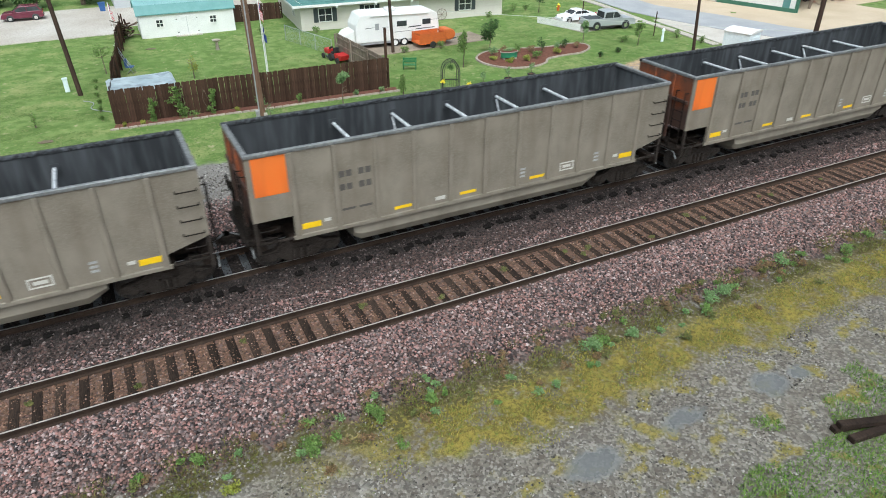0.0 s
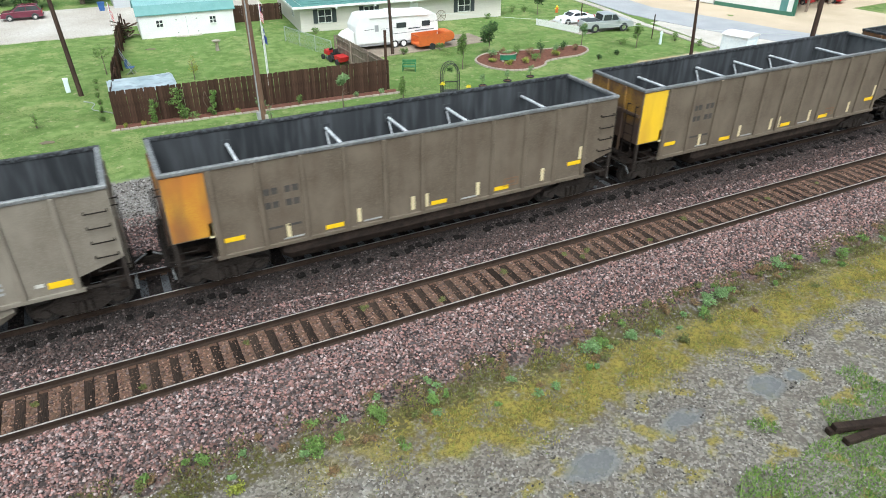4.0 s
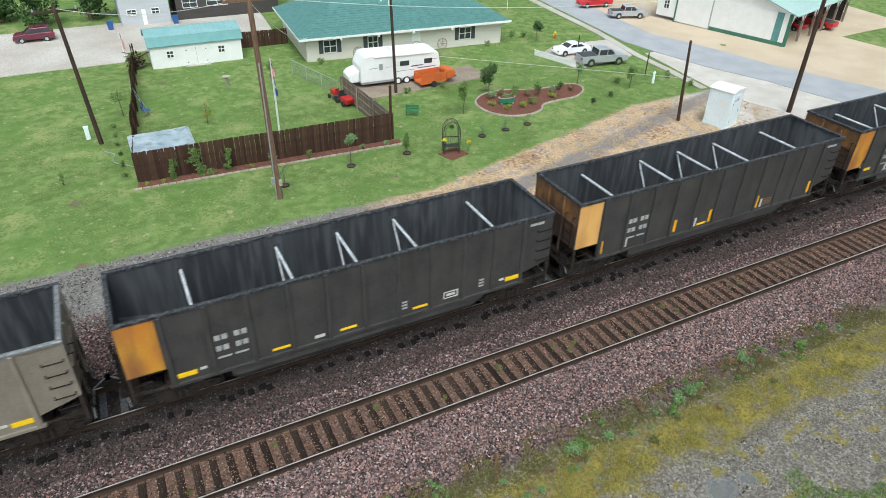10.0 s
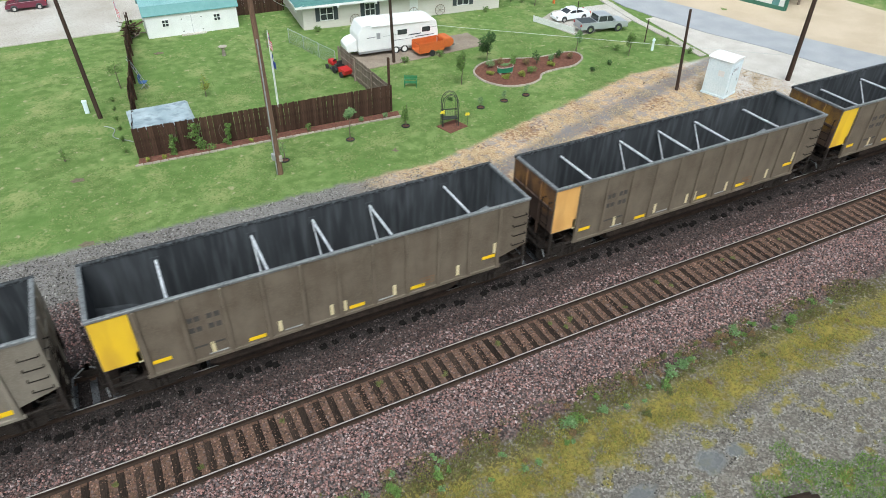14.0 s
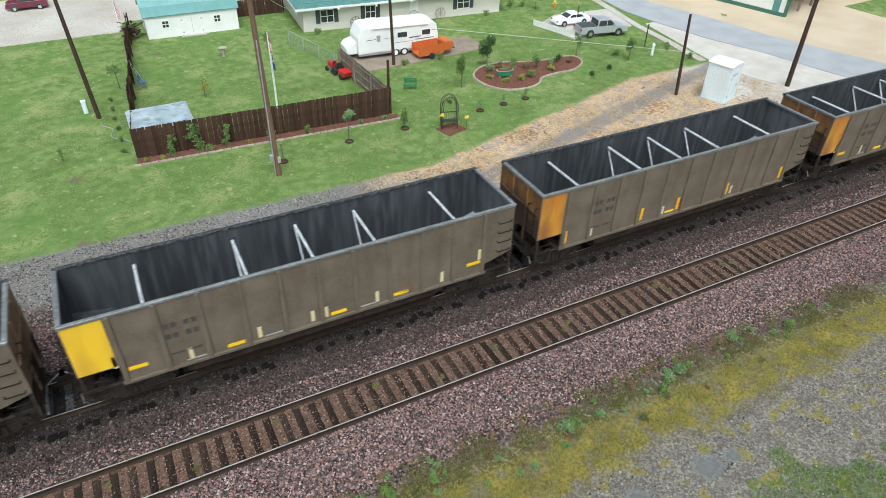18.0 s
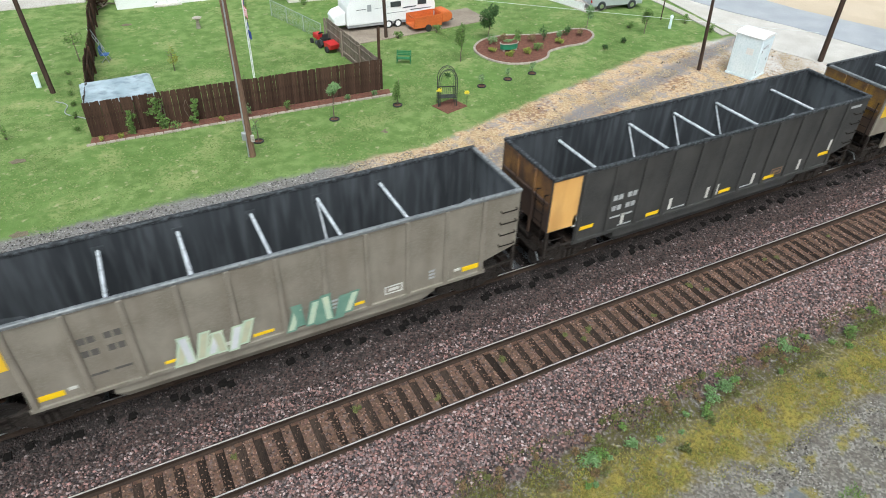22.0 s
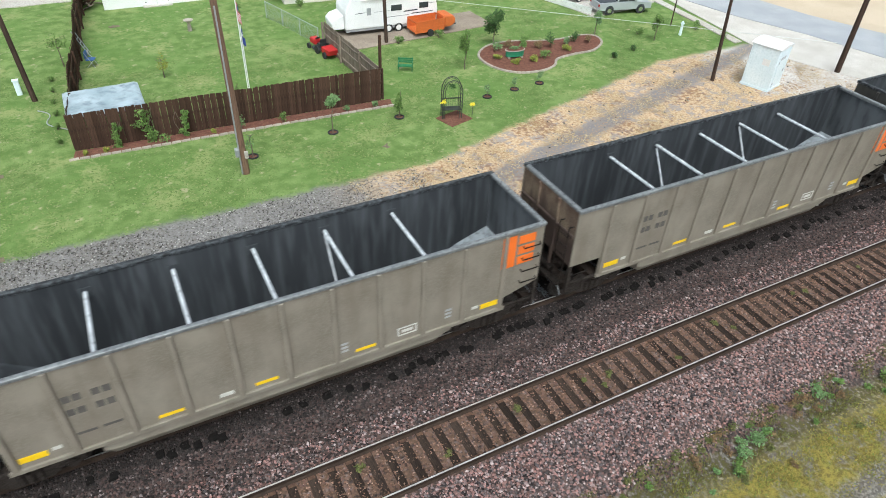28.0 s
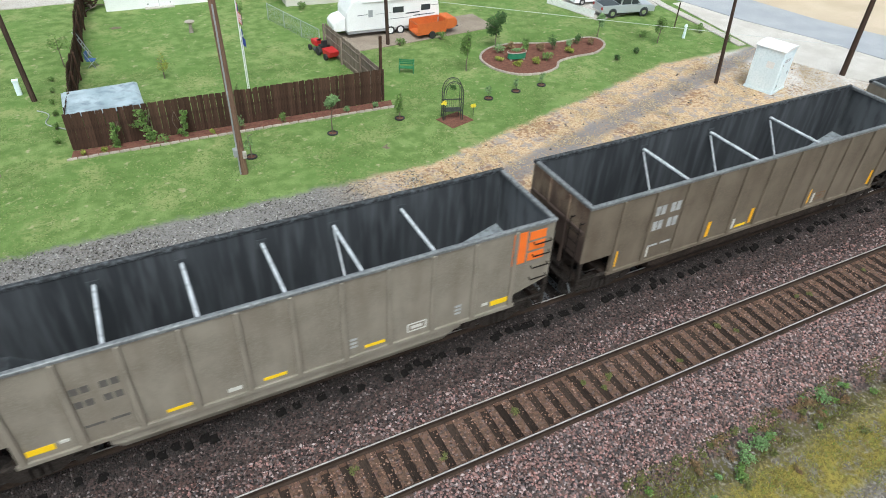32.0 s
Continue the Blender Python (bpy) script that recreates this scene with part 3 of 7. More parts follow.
    if extra in ("white", "white2"):
        pale = extra == "white2"
        for x, w, h, mt in ((3.55, 0.42, 0.5, M_MARK), (5.45, 1.55, 0.34, M_MARKW), (8.0, 0.9, 0.5, M_MARK), (9.2, 0.75, 0.6, M_MARK), (12.1, 0.35, 0.6, M_MARK)):
            mt = M_MARKW if pale else mt
            n = max(1, round(w / 0.4))
            for k in range(n):
                plate("graffiti_mark", mt, x + k * w / n, 1.62 + rnd.uniform(-0.06, 0.06), w / n - 0.06, h * rnd.uniform(0.8, 1.1), "faded sprayed mark")
    if extra in ("purple", "teal"):
        spray(car, extra, rnd)
    if extra == "disc":
        g = Geo()
        g.tube((6.4, -HALF_W - 0.002, 3.2), (6.4, -HALF_W - 0.008, 3.2), 0.29, n=24)
        part("emblem", g, M_YELLOW, car, "faded yellow round emblem")
        g = Geo()
        g.tube((6.4, -HALF_W - 0.008, 3.2), (6.4, -HALF_W - 0.012, 3.2), 0.2, n=24)
        part("emblem", g, M_BROWN, car)
    return car, wheels


def spray(car, kind, rnd):
    """Sprayed graffiti as plain bent strokes over a coloured cloud."""
    y = -HALF_W - POST_D - 0.004
    def shape(name, pts, mt, d):
        part(name, Geo().prism(pts, 1, y - d, y - d + 0.003), mt, car, "sprayed paint shape")
    if kind == "purple":
        cloud = [(3.5, 1.18), (4.9, 1.2), (7.6, 1.2), (9.2, 1.35), (9.75, 1.5), (9.7, 1.95), (9.35, 2.25), (8.6, 2.35), (7.9, 2.3), (7.6, 2.5), (6.8, 2.6), (6.3, 2.35), (5.75, 2.62), (5.4, 2.45), (5.2, 1.95), (4.6, 1.8), (4.4, 1.45), (3.9, 1.4)]
        shape("graffiti_cloud", cloud, M_PURPLE, 0.004)
        glyphs = (((0, 1, .8, 1), (0, .5, 0, 1), (0, .5, .8, .5), (.8, 0, .8, .5), (0, 0, .8, 0)), ((0, 1, .9, 1), (.45, 0, .45, 1)), ((0, 1, .8, 1), (0, 0, 0, 1), (0, 0, .8, 0), (.8, 0, .8, .45), (.4, .45, .8, .45)))
        for d, w, mt, nm in ((0.008, 0.17, M_MARK, "graffiti_outline"), (0.012, 0.11, M_SILVER, "graffiti_stroke")):
            for i, glyph in enumerate(glyphs):
                for x0, z0, x1, z1 in glyph:
                    xa, xb, za, zb = min(x0, x1), max(x0, x1), min(z0, z1), max(z0, z1)
                    X0, X1, Z0, Z1 = 4.95 + i * 1.35 + xa * 1.15 - w, 4.95 + i * 1.35 + xb * 1.15 + w, 1.45 + 0.05 * i + za * 0.85 - w, 1.45 + 0.05 * i + zb * 0.85 + w
                    lean = 0.2
                    shape(nm, [(X0 + lean * (Z0 - 1.45), Z0), (X1 + lean * (Z0 - 1.45), Z0), (X1 + lean * (Z1 - 1.45), Z1), (X0 + lean * (Z1 - 1.45), Z1)], mt, d + 0.0004 * i)
    else:
        for x0, z0, h, front, back in ((4.55, 1.22, 0.85, (M_CREAMS, M_SILVER), M_TEAL), (7.55, 1.2, 0.8, (M_TEAL, M_TEALG), M_TEALG)):
            for i in range(7):
                x, lean = x0 + 0.28 * i, (0.2, -0.12, 0.16)[i % 3]
                top, low = h * rnd.uniform(0.8, 1.1), rnd.uniform(-0.05, 0.12)
                for d, e, mt in ((0.006, 0.06, back), (0.010, 0.0, front[i % 2])):
                    shape("graffiti_stroke" if e == 0 else "graffiti_outline", [(x - e, z0 + low - e), (x + 0.17 + e, z0 + low - e), (x + 0.22 + lean + e, z0 + top + e), (x + 0.04 + lean - e, z0 + top + e)], mt, d + 0.0005 * i)


TRAIN = (
    ("G", "o", "", "Y", ""), ("G", "o", "", "Y", ""), ("G", "o", "", "Y", ""), ("K", "T", "", "O", ""), ("B", "R", "", "L", "white"),
    ("B", "Y", "", "L", "white2"), ("G", "y", "", "Y", ""), ("B", "R", "", "L", ""), ("B", "Y", "", "L", ""), ("K", "R", "", "L", ""),
    ("B", "R", "", "C", ""), ("B", "Y", "", "Y", "disc"), ("G", "o", "", "Y", ""), ("K", "R", "", "L", ""), ("G", "y", "", "Y", ""),
    ("G", "y", "", "Y", ""), ("K", "R", "", "Y", ""), ("K", "T", "", "O", ""), ("K", "R", "", "L", ""), ("B", "R", "", "O", ""),
    ("B", "T", "", "O", ""), ("G", "y", "", "Y", ""), ("B", "Y", "", "L", ""), ("B", "T", "", "L", ""), ("B", "Y", "", "L", ""),
    ("B", "Y", "", "L", ""), ("B", "R", "", "L", ""), ("B", "R", "", "L", ""), ("B", "Y", "", "L", ""), ("B", "R", "", "O", ""),
    ("B", "R", "", "L", ""), ("B", "y", "", "O", ""), ("G", "y", "", "O", "purple"), ("K", "R", "", "L", ""), ("G", "y", "", "Y", "teal"),
    ("K", "T", "", "L", ""), ("G", "y", "", "Y", ""), ("G", "y", "y", "Y", ""), ("K", "", "T", "L", ""), ("G", "", "y", "Y", ""),
    ("G", "", "o", "Y", ""), ("G", "", "o", "Y", ""), ("B", "", "T", "L", ""), ("G", "", "o", "Y", ""), ("G", "u", "o", "Y", ""),
    ("K", "", "T", "L", ""), ("G", "u", "G", "Y", ""), ("B", "u", "y", "Y", ""), ("G", "u", "y", "Y", ""), ("G", "u", "o", "Y", ""),
    ("B", "u", "", "O", "big"), ("G", "", "", "Y", ""), ("G", "", "", "Y", ""),
)


def travelled(t):
    """Metres that the train has rolled, slowing a little."""
    return 24.9291 * t - 0.019620 * t * t + 0.00016 * t ** 3


CARS = []
for number, row in enumerate(TRAIN):
    car, wheels = gondola(*row)
    CARS.append((-0.92 + PITCH * (number - 1), car, wheels))

# ---- ground ----
def smooth(a, b, x):
    u = min(1, max(0, (x - a) / (b - a)))
    return u * u * (3 - 2 * u)


def ground_z(x, y):
    """Height of the ground: ballast crowned over the tie ends of both tracks, lower between the rails and beyond."""
    d0, d1 = abs(y), abs(y - 4.2)
    if min(d0, d1) < 0.78:
        return -0.197
    z = -0.163
    if y < -1.75:
        z -= 0.53 * smooth(1.75, 3.3, -y)
    elif 1.6 < y < 2.9:
        z -= 0.13 * (1 - abs(y - 2.2) / 0.7)
    elif y > 6.0:
        z -= 0.277 * smooth(6.0, 8.6, y)
    return z


def ground_mesh():
    xs = [-2500, -900, -300, -120, -60, -35] + [-24 + 0.8 * i for i in range(90)] + [52, 65, 90, 160, 400, 1000, 2500]
    ys = [-2500, -600, -150, -60, -30, -20, -15] + [-12 + 0.4 * i for i in range(20)] + [-4 + 0.1 * i for i in range(131)] + [9.5 + 0.75 * i for i in range(54)] + [56, 65, 90, 150, 400, 1000, 2500]
    g = Geo()
    nx = len(xs)
    for y in ys:
        for x in xs:
            z = ground_z(x, y)
            if -30 < x < 52 and -20 < y < 50:
                z += 0.05 * noise.noise((x * 0.6, y * 0.6, 0)) * (1 if not -3 < y < 8 else 0.0)
            g.v.append((x, y, z))
    for j in range(len(ys) - 1):
        for i in range(nx - 1):
            g.f.append((j * nx + i, j * nx + i + 1, (j + 1) * nx + i + 1, (j + 1) * nx + i))
            g.m.append(0)
    return g


class Nodes:
    """Short hand for building a node tree."""
    def __init__(self, mt):
        self.t = mt.node_tree

    def n(self, kind, **inputs):
        nd = self.t.nodes.new("ShaderNode" + kind)
        for k, val in inputs.items():
            self.put(nd, k.replace("_", " "), val)
        return nd

    def put(self, nd, key, val):
        sock = nd.inputs[int(key[1:])] if key[0] == "i" and key[1:].isdigit() else nd.inputs[key]
        if isinstance(val, bpy.types.NodeSocket):
            self.t.links.new(val, sock)
        else:
            sock.default_value = val

    def math(self, op, a, b=0.0):
        nd = self.n("Math", i0=a, i1=b)
        nd.operation = op
        return nd.outputs[0]

    def step(self, v, lo, hi):
        nd = self.n("MapRange", Value=v, From_Min=lo, From_Max=hi)
        nd.interpolation_type = "SMOOTHSTEP"
        return nd.outputs[0]

    def noise(self, co, scale, detail=3.0):
        return self.n("TexNoise", Vector=co, Scale=scale, Detail=detail).outputs["Fac"]

    def mix(self, f, a, b):
        return self.n("MixRGB", Fac=f, Color1=a if isinstance(a, bpy.types.NodeSocket) else rgb(a), Color2=b if isinstance(b, bpy.types.NodeSocket) else rgb(b)).outputs[0]

    def ramp(self, v, stops):
        nd = self.n("ValToRGB", Fac=v)
        el = nd.color_ramp.elements
        while len(el) < len(stops):
            el.new(0.5)
        for e, (p, c) in zip(el, stops):
            e.position, e.color = p, rgb(c)
        return nd.outputs[0]


# base under the loose stones, darkened for the shade in their gaps
SHADED_STONES = ((0.0, (0.018, 0.015, 0.015)), (0.35, (0.05, 0.039, 0.037)), (0.55, (0.11, 0.066, 0.057)), (0.7, (0.16, 0.09, 0.078)), (0.88, (0.11, 0.088, 0.083)), (1.0, (0.22, 0.17, 0.157)))


PUDDLES = ((3.88, -6.82, 0.75, 0.38), (6.66, -6.66, 0.6, 0.3), (9.48, -6.73, 0.55, 0.42), (10.57, -6.76, 0.4, 0.25))


def ground_material():
    mt = bpy.data.materials.new("ground_cover")
    mt.use_nodes = True
    k = Nodes(mt)
    bs = mt.node_tree.nodes["Principled BSDF"]
    co = k.n("TexCoord").outputs["Object"]
    sep = k.n("SeparateXYZ", Vector=co)
    x, y = sep.outputs["X"], sep.outputs["Y"]
    n6 = k.noise(co, 5.0, 5)
    n1, n2, n3 = k.noise(co, 0.45), k.noise(co, 1.7, 4), k.noise(co, 9.0, 4)
    nf = k.noise(co, 40.0, 2)
    wob = k.math("ADD", k.math("MULTIPLY", k.math("SUBTRACT", n2, 0.5), 1.6), k.math("MULTIPLY", k.math("SUBTRACT", n3, 0.5), 0.7))
    yw = k.math("ADD", y, wob)
    vor = k.n("TexVoronoi", Vector=co, Scale=17.0)
    cell = k.n("SeparateColor", Color=vor.outputs["Color"]).outputs[0]
    ballast = k.ramp(cell, SHADED_STONES)
    ballast = k.mix(k.step(n2, 0.45, 0.7), ballast, k.mix(0.35, ballast, (0.13, 0.10, 0.09)))
    # rust-brown dust between the rails of the near track
    inner = k.math("MULTIPLY", k.step(k.math("ABSOLUTE", y), 1.0, 0.7), k.step(n3, 0.3, 0.6))
    ballast = k.mix(k.math("MULTIPLY", inner, 0.6), ballast, (0.17, 0.10, 0.062))
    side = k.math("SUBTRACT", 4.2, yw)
    # under the far track oily stone, darkened further with painted shade of the cars
    oil_shade = k.math("MULTIPLY", k.step(side, 2.1, 1.2), k.step(side, -1.8, -1.2))
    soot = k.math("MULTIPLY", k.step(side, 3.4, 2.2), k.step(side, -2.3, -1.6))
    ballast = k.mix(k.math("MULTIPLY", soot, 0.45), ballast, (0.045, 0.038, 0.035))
    ballast = k.mix(k.math("MULTIPLY", oil_shade, 0.75), ballast, (0.018, 0.0155, 0.0145))
    # near side: grey gravel, mud, yellow moss and wet hollows
    gravel = k.ramp(cell, ((0.0, (0.10, 0.093, 0.083)), (0.5, (0.185, 0.172, 0.152)), (1.0, (0.34, 0.32, 0.285))))
    gravel = k.mix(k.step(n2, 0.35, 0.65), k.mix(0.5, gravel, (0.125, 0.10, 0.075)), gravel)
    moss = k.mix(k.step(n2, 0.35, 0.65), (0.185, 0.145, 0.036), (0.275, 0.222, 0.052))
    moss = k.mix(k.math("MULTIPLY", k.step(n6, 0.4, 0.72), 0.55), moss, (0.15, 0.18, 0.035))
    moss = k.mix(k.math("MULTIPLY", k.step(k.math("ADD", k.math("MULTIPLY", nf, 0.5), k.math("MULTIPLY", n3, 0.5)), 0.44, 0.6), 0.8), moss, (0.10, 0.078, 0.028))
    lane = k.math("ADD", k.math("ADD", k.math("ADD", yw, 4.55), k.math("MULTIPLY", k.step(x, 4.0, -3.0), -0.75)), k.math("MULTIPLY", k.math("SUBTRACT", n1, 0.5), 1.8))
    band = k.math("MULTIPLY", k.step(k.math("ABSOLUTE", lane), 1.3, 0.5), k.step(k.math("ADD", k.math("MULTIPLY", n3, 0.35), k.math("MULTIPLY", n2, 0.65)), 0.35, 0.52))
    band = k.math("MULTIPLY", band, k.step(x, -3.5, 1.0))
    spots = k.math("MULTIPLY", k.step(n2, 0.52, 0.66), k.step(y, -5.0, -6.0))
    mossy = k.math("MAXIMUM", band, k.math("MULTIPLY", spots, 0.85))
    near = k.mix(mossy, gravel, moss)
    wetn = 0.0
    for cx, cy, rx, ry in PUDDLES:
        dx = k.math("DIVIDE", k.math("SUBTRACT", k.math("ADD", x, k.math("MULTIPLY", wob, 0.55)), cx), rx)
        dy = k.math("DIVIDE", k.math("SUBTRACT", k.math("ADD", y, k.math("MULTIPLY", wob, 0.35)), cy), ry)
        d2 = k.math("ADD", k.math("MULTIPLY", dx, dx), k.math("MULTIPLY", dy, dy))
        wetn = k.math("MAXIMUM", wetn, k.step(d2, 1.5, 0.35))
    near = k.mix(k.math("MULTIPLY", wetn, 0.8), near, (0.135, 0.14, 0.142))
    dirt = k.math("MULTIPLY", k.step(k.math("ABSOLUTE", k.math("ADD", yw, 3.3)), 0.75, 0.3), k.step(n3, 0.36, 0.56))
    near = k.mix(dirt, near, k.mix(k.step(n3, 0.4, 0.6), (0.055, 0.040, 0.028), (0.095, 0.085, 0.033)))
    col = k.mix(k.step(yw, -2.95, -3.3), ballast, near)
    # far side: gravel path, straw strip, lawn
    path = k.mix(k.step(n3, 0.3, 0.7), k.mix(0.25, gravel, (0.17, 0.165, 0.165)), (0.25, 0.235, 0.225))
    straw = k.mix(k.step(n3, 0.35, 0.6), (0.42, 0.265, 0.15), (0.60, 0.45, 0.29))
    straw = k.mix(k.math("MULTIPLY", k.step(k.math("ADD", k.math("MULTIPLY", n2, 0.6), k.math("MULTIPLY", n6, 0.4)), 0.49, 0.58), 0.9), straw, (0.33, 0.285, 0.265))
    pale = k.step(k.math("ADD", x, k.math("MULTIPLY", wob, 2.2)), 28.8, 33.2)
    straw = k.mix(k.math("MULTIPLY", pale, k.step(n3, 0.25, 0.6)), straw, k.mix(k.step(n2, 0.35, 0.65), (0.50, 0.46, 0.42), (0.66, 0.62, 0.57)))
    mud = k.step(k.math("ABSOLUTE", k.math("SUBTRACT", y, k.math("ADD", 13.24, k.math("MULTIPLY", k.math("SUBTRACT", x, 19.16), 0.30)))), 0.9, 0.3)
    rusty = k.step(k.math("ADD", k.math("MULTIPLY", n1, 0.5), k.math("MULTIPLY", n6, 0.5)), 0.53, 0.62)
    straw = k.mix(k.math("MULTIPLY", rusty, 0.7), straw, (0.25, 0.13, 0.065))
    straw = k.mix(k.math("MULTIPLY", k.math("MULTIPLY", mud, k.step(n3, 0.3, 0.5)), 0.9), straw, (0.215, 0.20, 0.198))
    far = k.mix(k.step(k.math("ADD", x, k.math("MULTIPLY", wob, 2.0)), 4.2, 8.8), path, straw)
    col = k.mix(k.step(yw, 9.1, 9.9), col, far)
    n5 = k.noise(co, 0.22, 3)
    grass = k.mix(k.step(n2, 0.3, 0.7), (0.11, 0.178, 0.045), (0.21, 0.285, 0.094))
    grass = k.mix(k.math("MULTIPLY", k.step(n5, 0.42, 0.62), 0.6), grass, (0.115, 0.205, 0.048))
    grass = k.mix(k.math("MULTIPLY", k.step(k.math("ADD", k.math("MULTIPLY", n1, 0.6), k.math("MULTIPLY", n6, 0.4)), 0.5, 0.66), 0.8), grass, (0.33, 0.345, 0.145))
    grass = k.mix(k.math("MULTIPLY", k.step(n6, 0.52, 0.75), 0.75), grass, (0.12, 0.19, 0.05))
    grass = k.mix(k.math("MULTIPLY", k.step(nf, 0.5, 0.75), 0.55), grass, (0.09, 0.15, 0.04))
    grass = k.mix(k.math("MULTIPLY", k.step(k.noise(co, 2.3, 4), 0.6, 0.74), 0.75), grass, (0.40, 0.35, 0.22))
    edge = k.math("MINIMUM", k.math("ADD", 13.35, k.math("MULTIPLY", k.math("MAXIMUM", k.math("SUBTRACT", x, 9.96), 0.0), 0.284)), 18.3)
    lawn = k.step(k.math("SUBTRACT", k.math("ADD", y, k.math("MULTIPLY", wob, 0.45)), edge), -0.25, 0.25)
    col = k.mix(lawn, col, grass)
    mt.node_tree.links.new(col, bs.inputs["Base Color"])
    rough = k.n("MapRange", Value=wetn, To_Min=0.9, To_Max=0.25)
    mt.node_tree.links.new(rough.outputs[0], bs.inputs["Roughness"])
    gloss = k.n("MapRange", Value=wetn, To_Min=0.12, To_Max=0.5)
    mt.node_tree.links.new(gloss.outputs[0], bs.inputs["Specular IOR Level"])
    hgt = k.math("ADD", k.math("MULTIPLY", vor.outputs["Distance"], -0.7), k.math("MULTIPLY", nf, 0.8))
    hgt = k.math("MULTIPLY", hgt, k.math("SUBTRACT", 1.0, wetn))
    bp = k.n("Bump", Strength=0.6, Distance=0.05, Height=hgt)
    mt.node_tree.links.new(bp.outputs[0], bs.inputs["Normal"])
    return mt


ground = thing("ground", "lawn, ballast, straw and weedy gravel ground", "ground", kind="structure", geo=ground_mesh(), material=ground_material(), smooth=True)

# ---- paved areas ----
M_ASPHALT = material("worn_asphalt", (0.34, 0.35, 0.37), (0.41, 0.415, 0.43), (0.28, 0.285, 0.30), scale=0.6, fine=30, rough=0.85, bump=0.2)
M_CONC = material("pale_concrete", (0.43, 0.385, 0.33), (0.57, 0.54, 0.495), (0.31, 0.265, 0.215), scale=0.22, fine=12, rough=0.8, bump=0.1)
M_LOT = material("tan_gravel_lot", (0.50, 0.40, 0.28), (0.60, 0.49, 0.36), (0.41, 0.33, 0.24), scale=0.35, fine=15, rough=0.9, bump=0.4)
M_PALEG = material("pale_gravel", (0.50, 0.46, 0.41), (0.62, 0.58, 0.53), (0.38, 0.34, 0.29), scale=0.8, fine=15, rough=0.9, bump=0.5)
M_PATIO = material("brown_patio_gravel", (0.24, 0.19, 0.145), (0.33, 0.27, 0.21), (0.16, 0.125, 0.095), scale=0.9, fine=18, rough=0.9, bump=0.5)
GZ = -0.44


def sheet(name, pts, z, mat, label, category):
    g = Geo().prism(pts, 2, z - 0.25, z)
    return thing(name, label, category, kind="structure", geo=g, material=mat)


sheet("road", [(40.96, 71.39), (36.60, 30.18), (37.10, 26.93), (38.17, 22.23), (39.88, 17.95), (41.02, 13.38), (42.9, 8.1), (48.6, 8.1), (46.45, 12.86), (44.85, 16.75), (43.34, 20.68), (42.34, 25.59), (40.45, 31.39), (44.82, 71.47)], GZ + 0.045, M_ASPHALT, "pale worn asphalt road beside a gravel lot", "road")
sheet("gravel_lot", [(44.88, 71.47), (40.50, 31.39), (42.39, 25.60), (43.39, 20.68), (44.90, 16.75), (46.50, 12.86), (48.65, 8.1), (62, 8.1), (56.64, 19.54), (56.16, 23.65), (66.44, 24.20), (73.90, 72.04)], GZ + 0.03, M_LOT, "tan gravel yard in front of a barn", "yard")
sheet("gravel_shoulder", [(34.81, 18.24), (36.04, 26.92), (37.04, 26.93), (38.11, 22.23), (39.83, 17.95), (40.97, 13.38), (42.85, 8.1), (38.30, 9.40), (36.16, 12.46), (35.05, 15.56)], GZ + 0.035, M_PALEG, "pale gravel shoulder of the road", "gravel")
sheet("parking_lot", [(-60.94, 41.54), (-2.54, 41.10), (-2.02, 43.52), (9.75, 43.44), (10.53, 52.81), (-61.50, 52.30)], GZ + 0.05, M_CONC, "wet pale concrete parking lot", "parking lot")
sheet("driveway", [(27.58, 30.09), (28.46, 25.93), (33.47, 26.55), (34.73, 27.02), (35.66, 31.34), (30.38, 31.76)], GZ + 0.04, M_CONC, "pale concrete driveway", "driveway")
sheet("patio", [(10.75, 26.5), (14.58, 26.71), (21.33, 27.24), (21.13, 30.02), (14.58, 29.9), (10.75, 29.6)], GZ + 0.035, M_PATIO, "brownish gravel patio beside the camper", "patio")
sheet("pavement", [(33.97, 18.69), (34.60, 18.69), (35.07, 22.66), (35.38, 26.68), (36.65, 33.71), (40.11, 68.72), (39.32, 68.71), (35.95, 33.70), (34.75, 26.68), (34.44, 22.66)], GZ + 0.06, M_CONC, "narrow pale concrete pavement", "pavement")

# ---- tracks ----
M_RAIL = material("rusty_rail_web", (0.035, 0.023, 0.017), (0.055, 0.036, 0.026), (0.025, 0.018, 0.015), scale=3, fine=30, rough=0.8, bump=0.2, spec=0.12)
M_HEAD = material("polished_rail_head", (0.66, 0.63, 0.60), (0.78, 0.76, 0.73), (0.42, 0.38, 0.34), scale=2, fine=20, rough=0.4, metal=0.7, bump=0.05)
M_TIE = material("weathered_timber_tie", (0.022, 0.015, 0.012), (0.042, 0.029, 0.022), (0.012, 0.009, 0.008), scale=3, fine=40, rough=0.85, bump=0.6, stretch=(1, 0.15, 1), island=0.35, spec=0.1)
M_CTIE = material("grey_concrete_tie", (0.07, 0.072, 0.078), (0.13, 0.134, 0.142), (0.03, 0.03, 0.03), scale=2, fine=20, rough=0.6, bump=0.2, island=0.15, spec=0.25)
M_PLATE = material("rusty_tie_plate", (0.07, 0.04, 0.03), (0.12, 0.07, 0.045), scale=10, fine=50, rough=0.85, bump=0.4, spec=0.12)


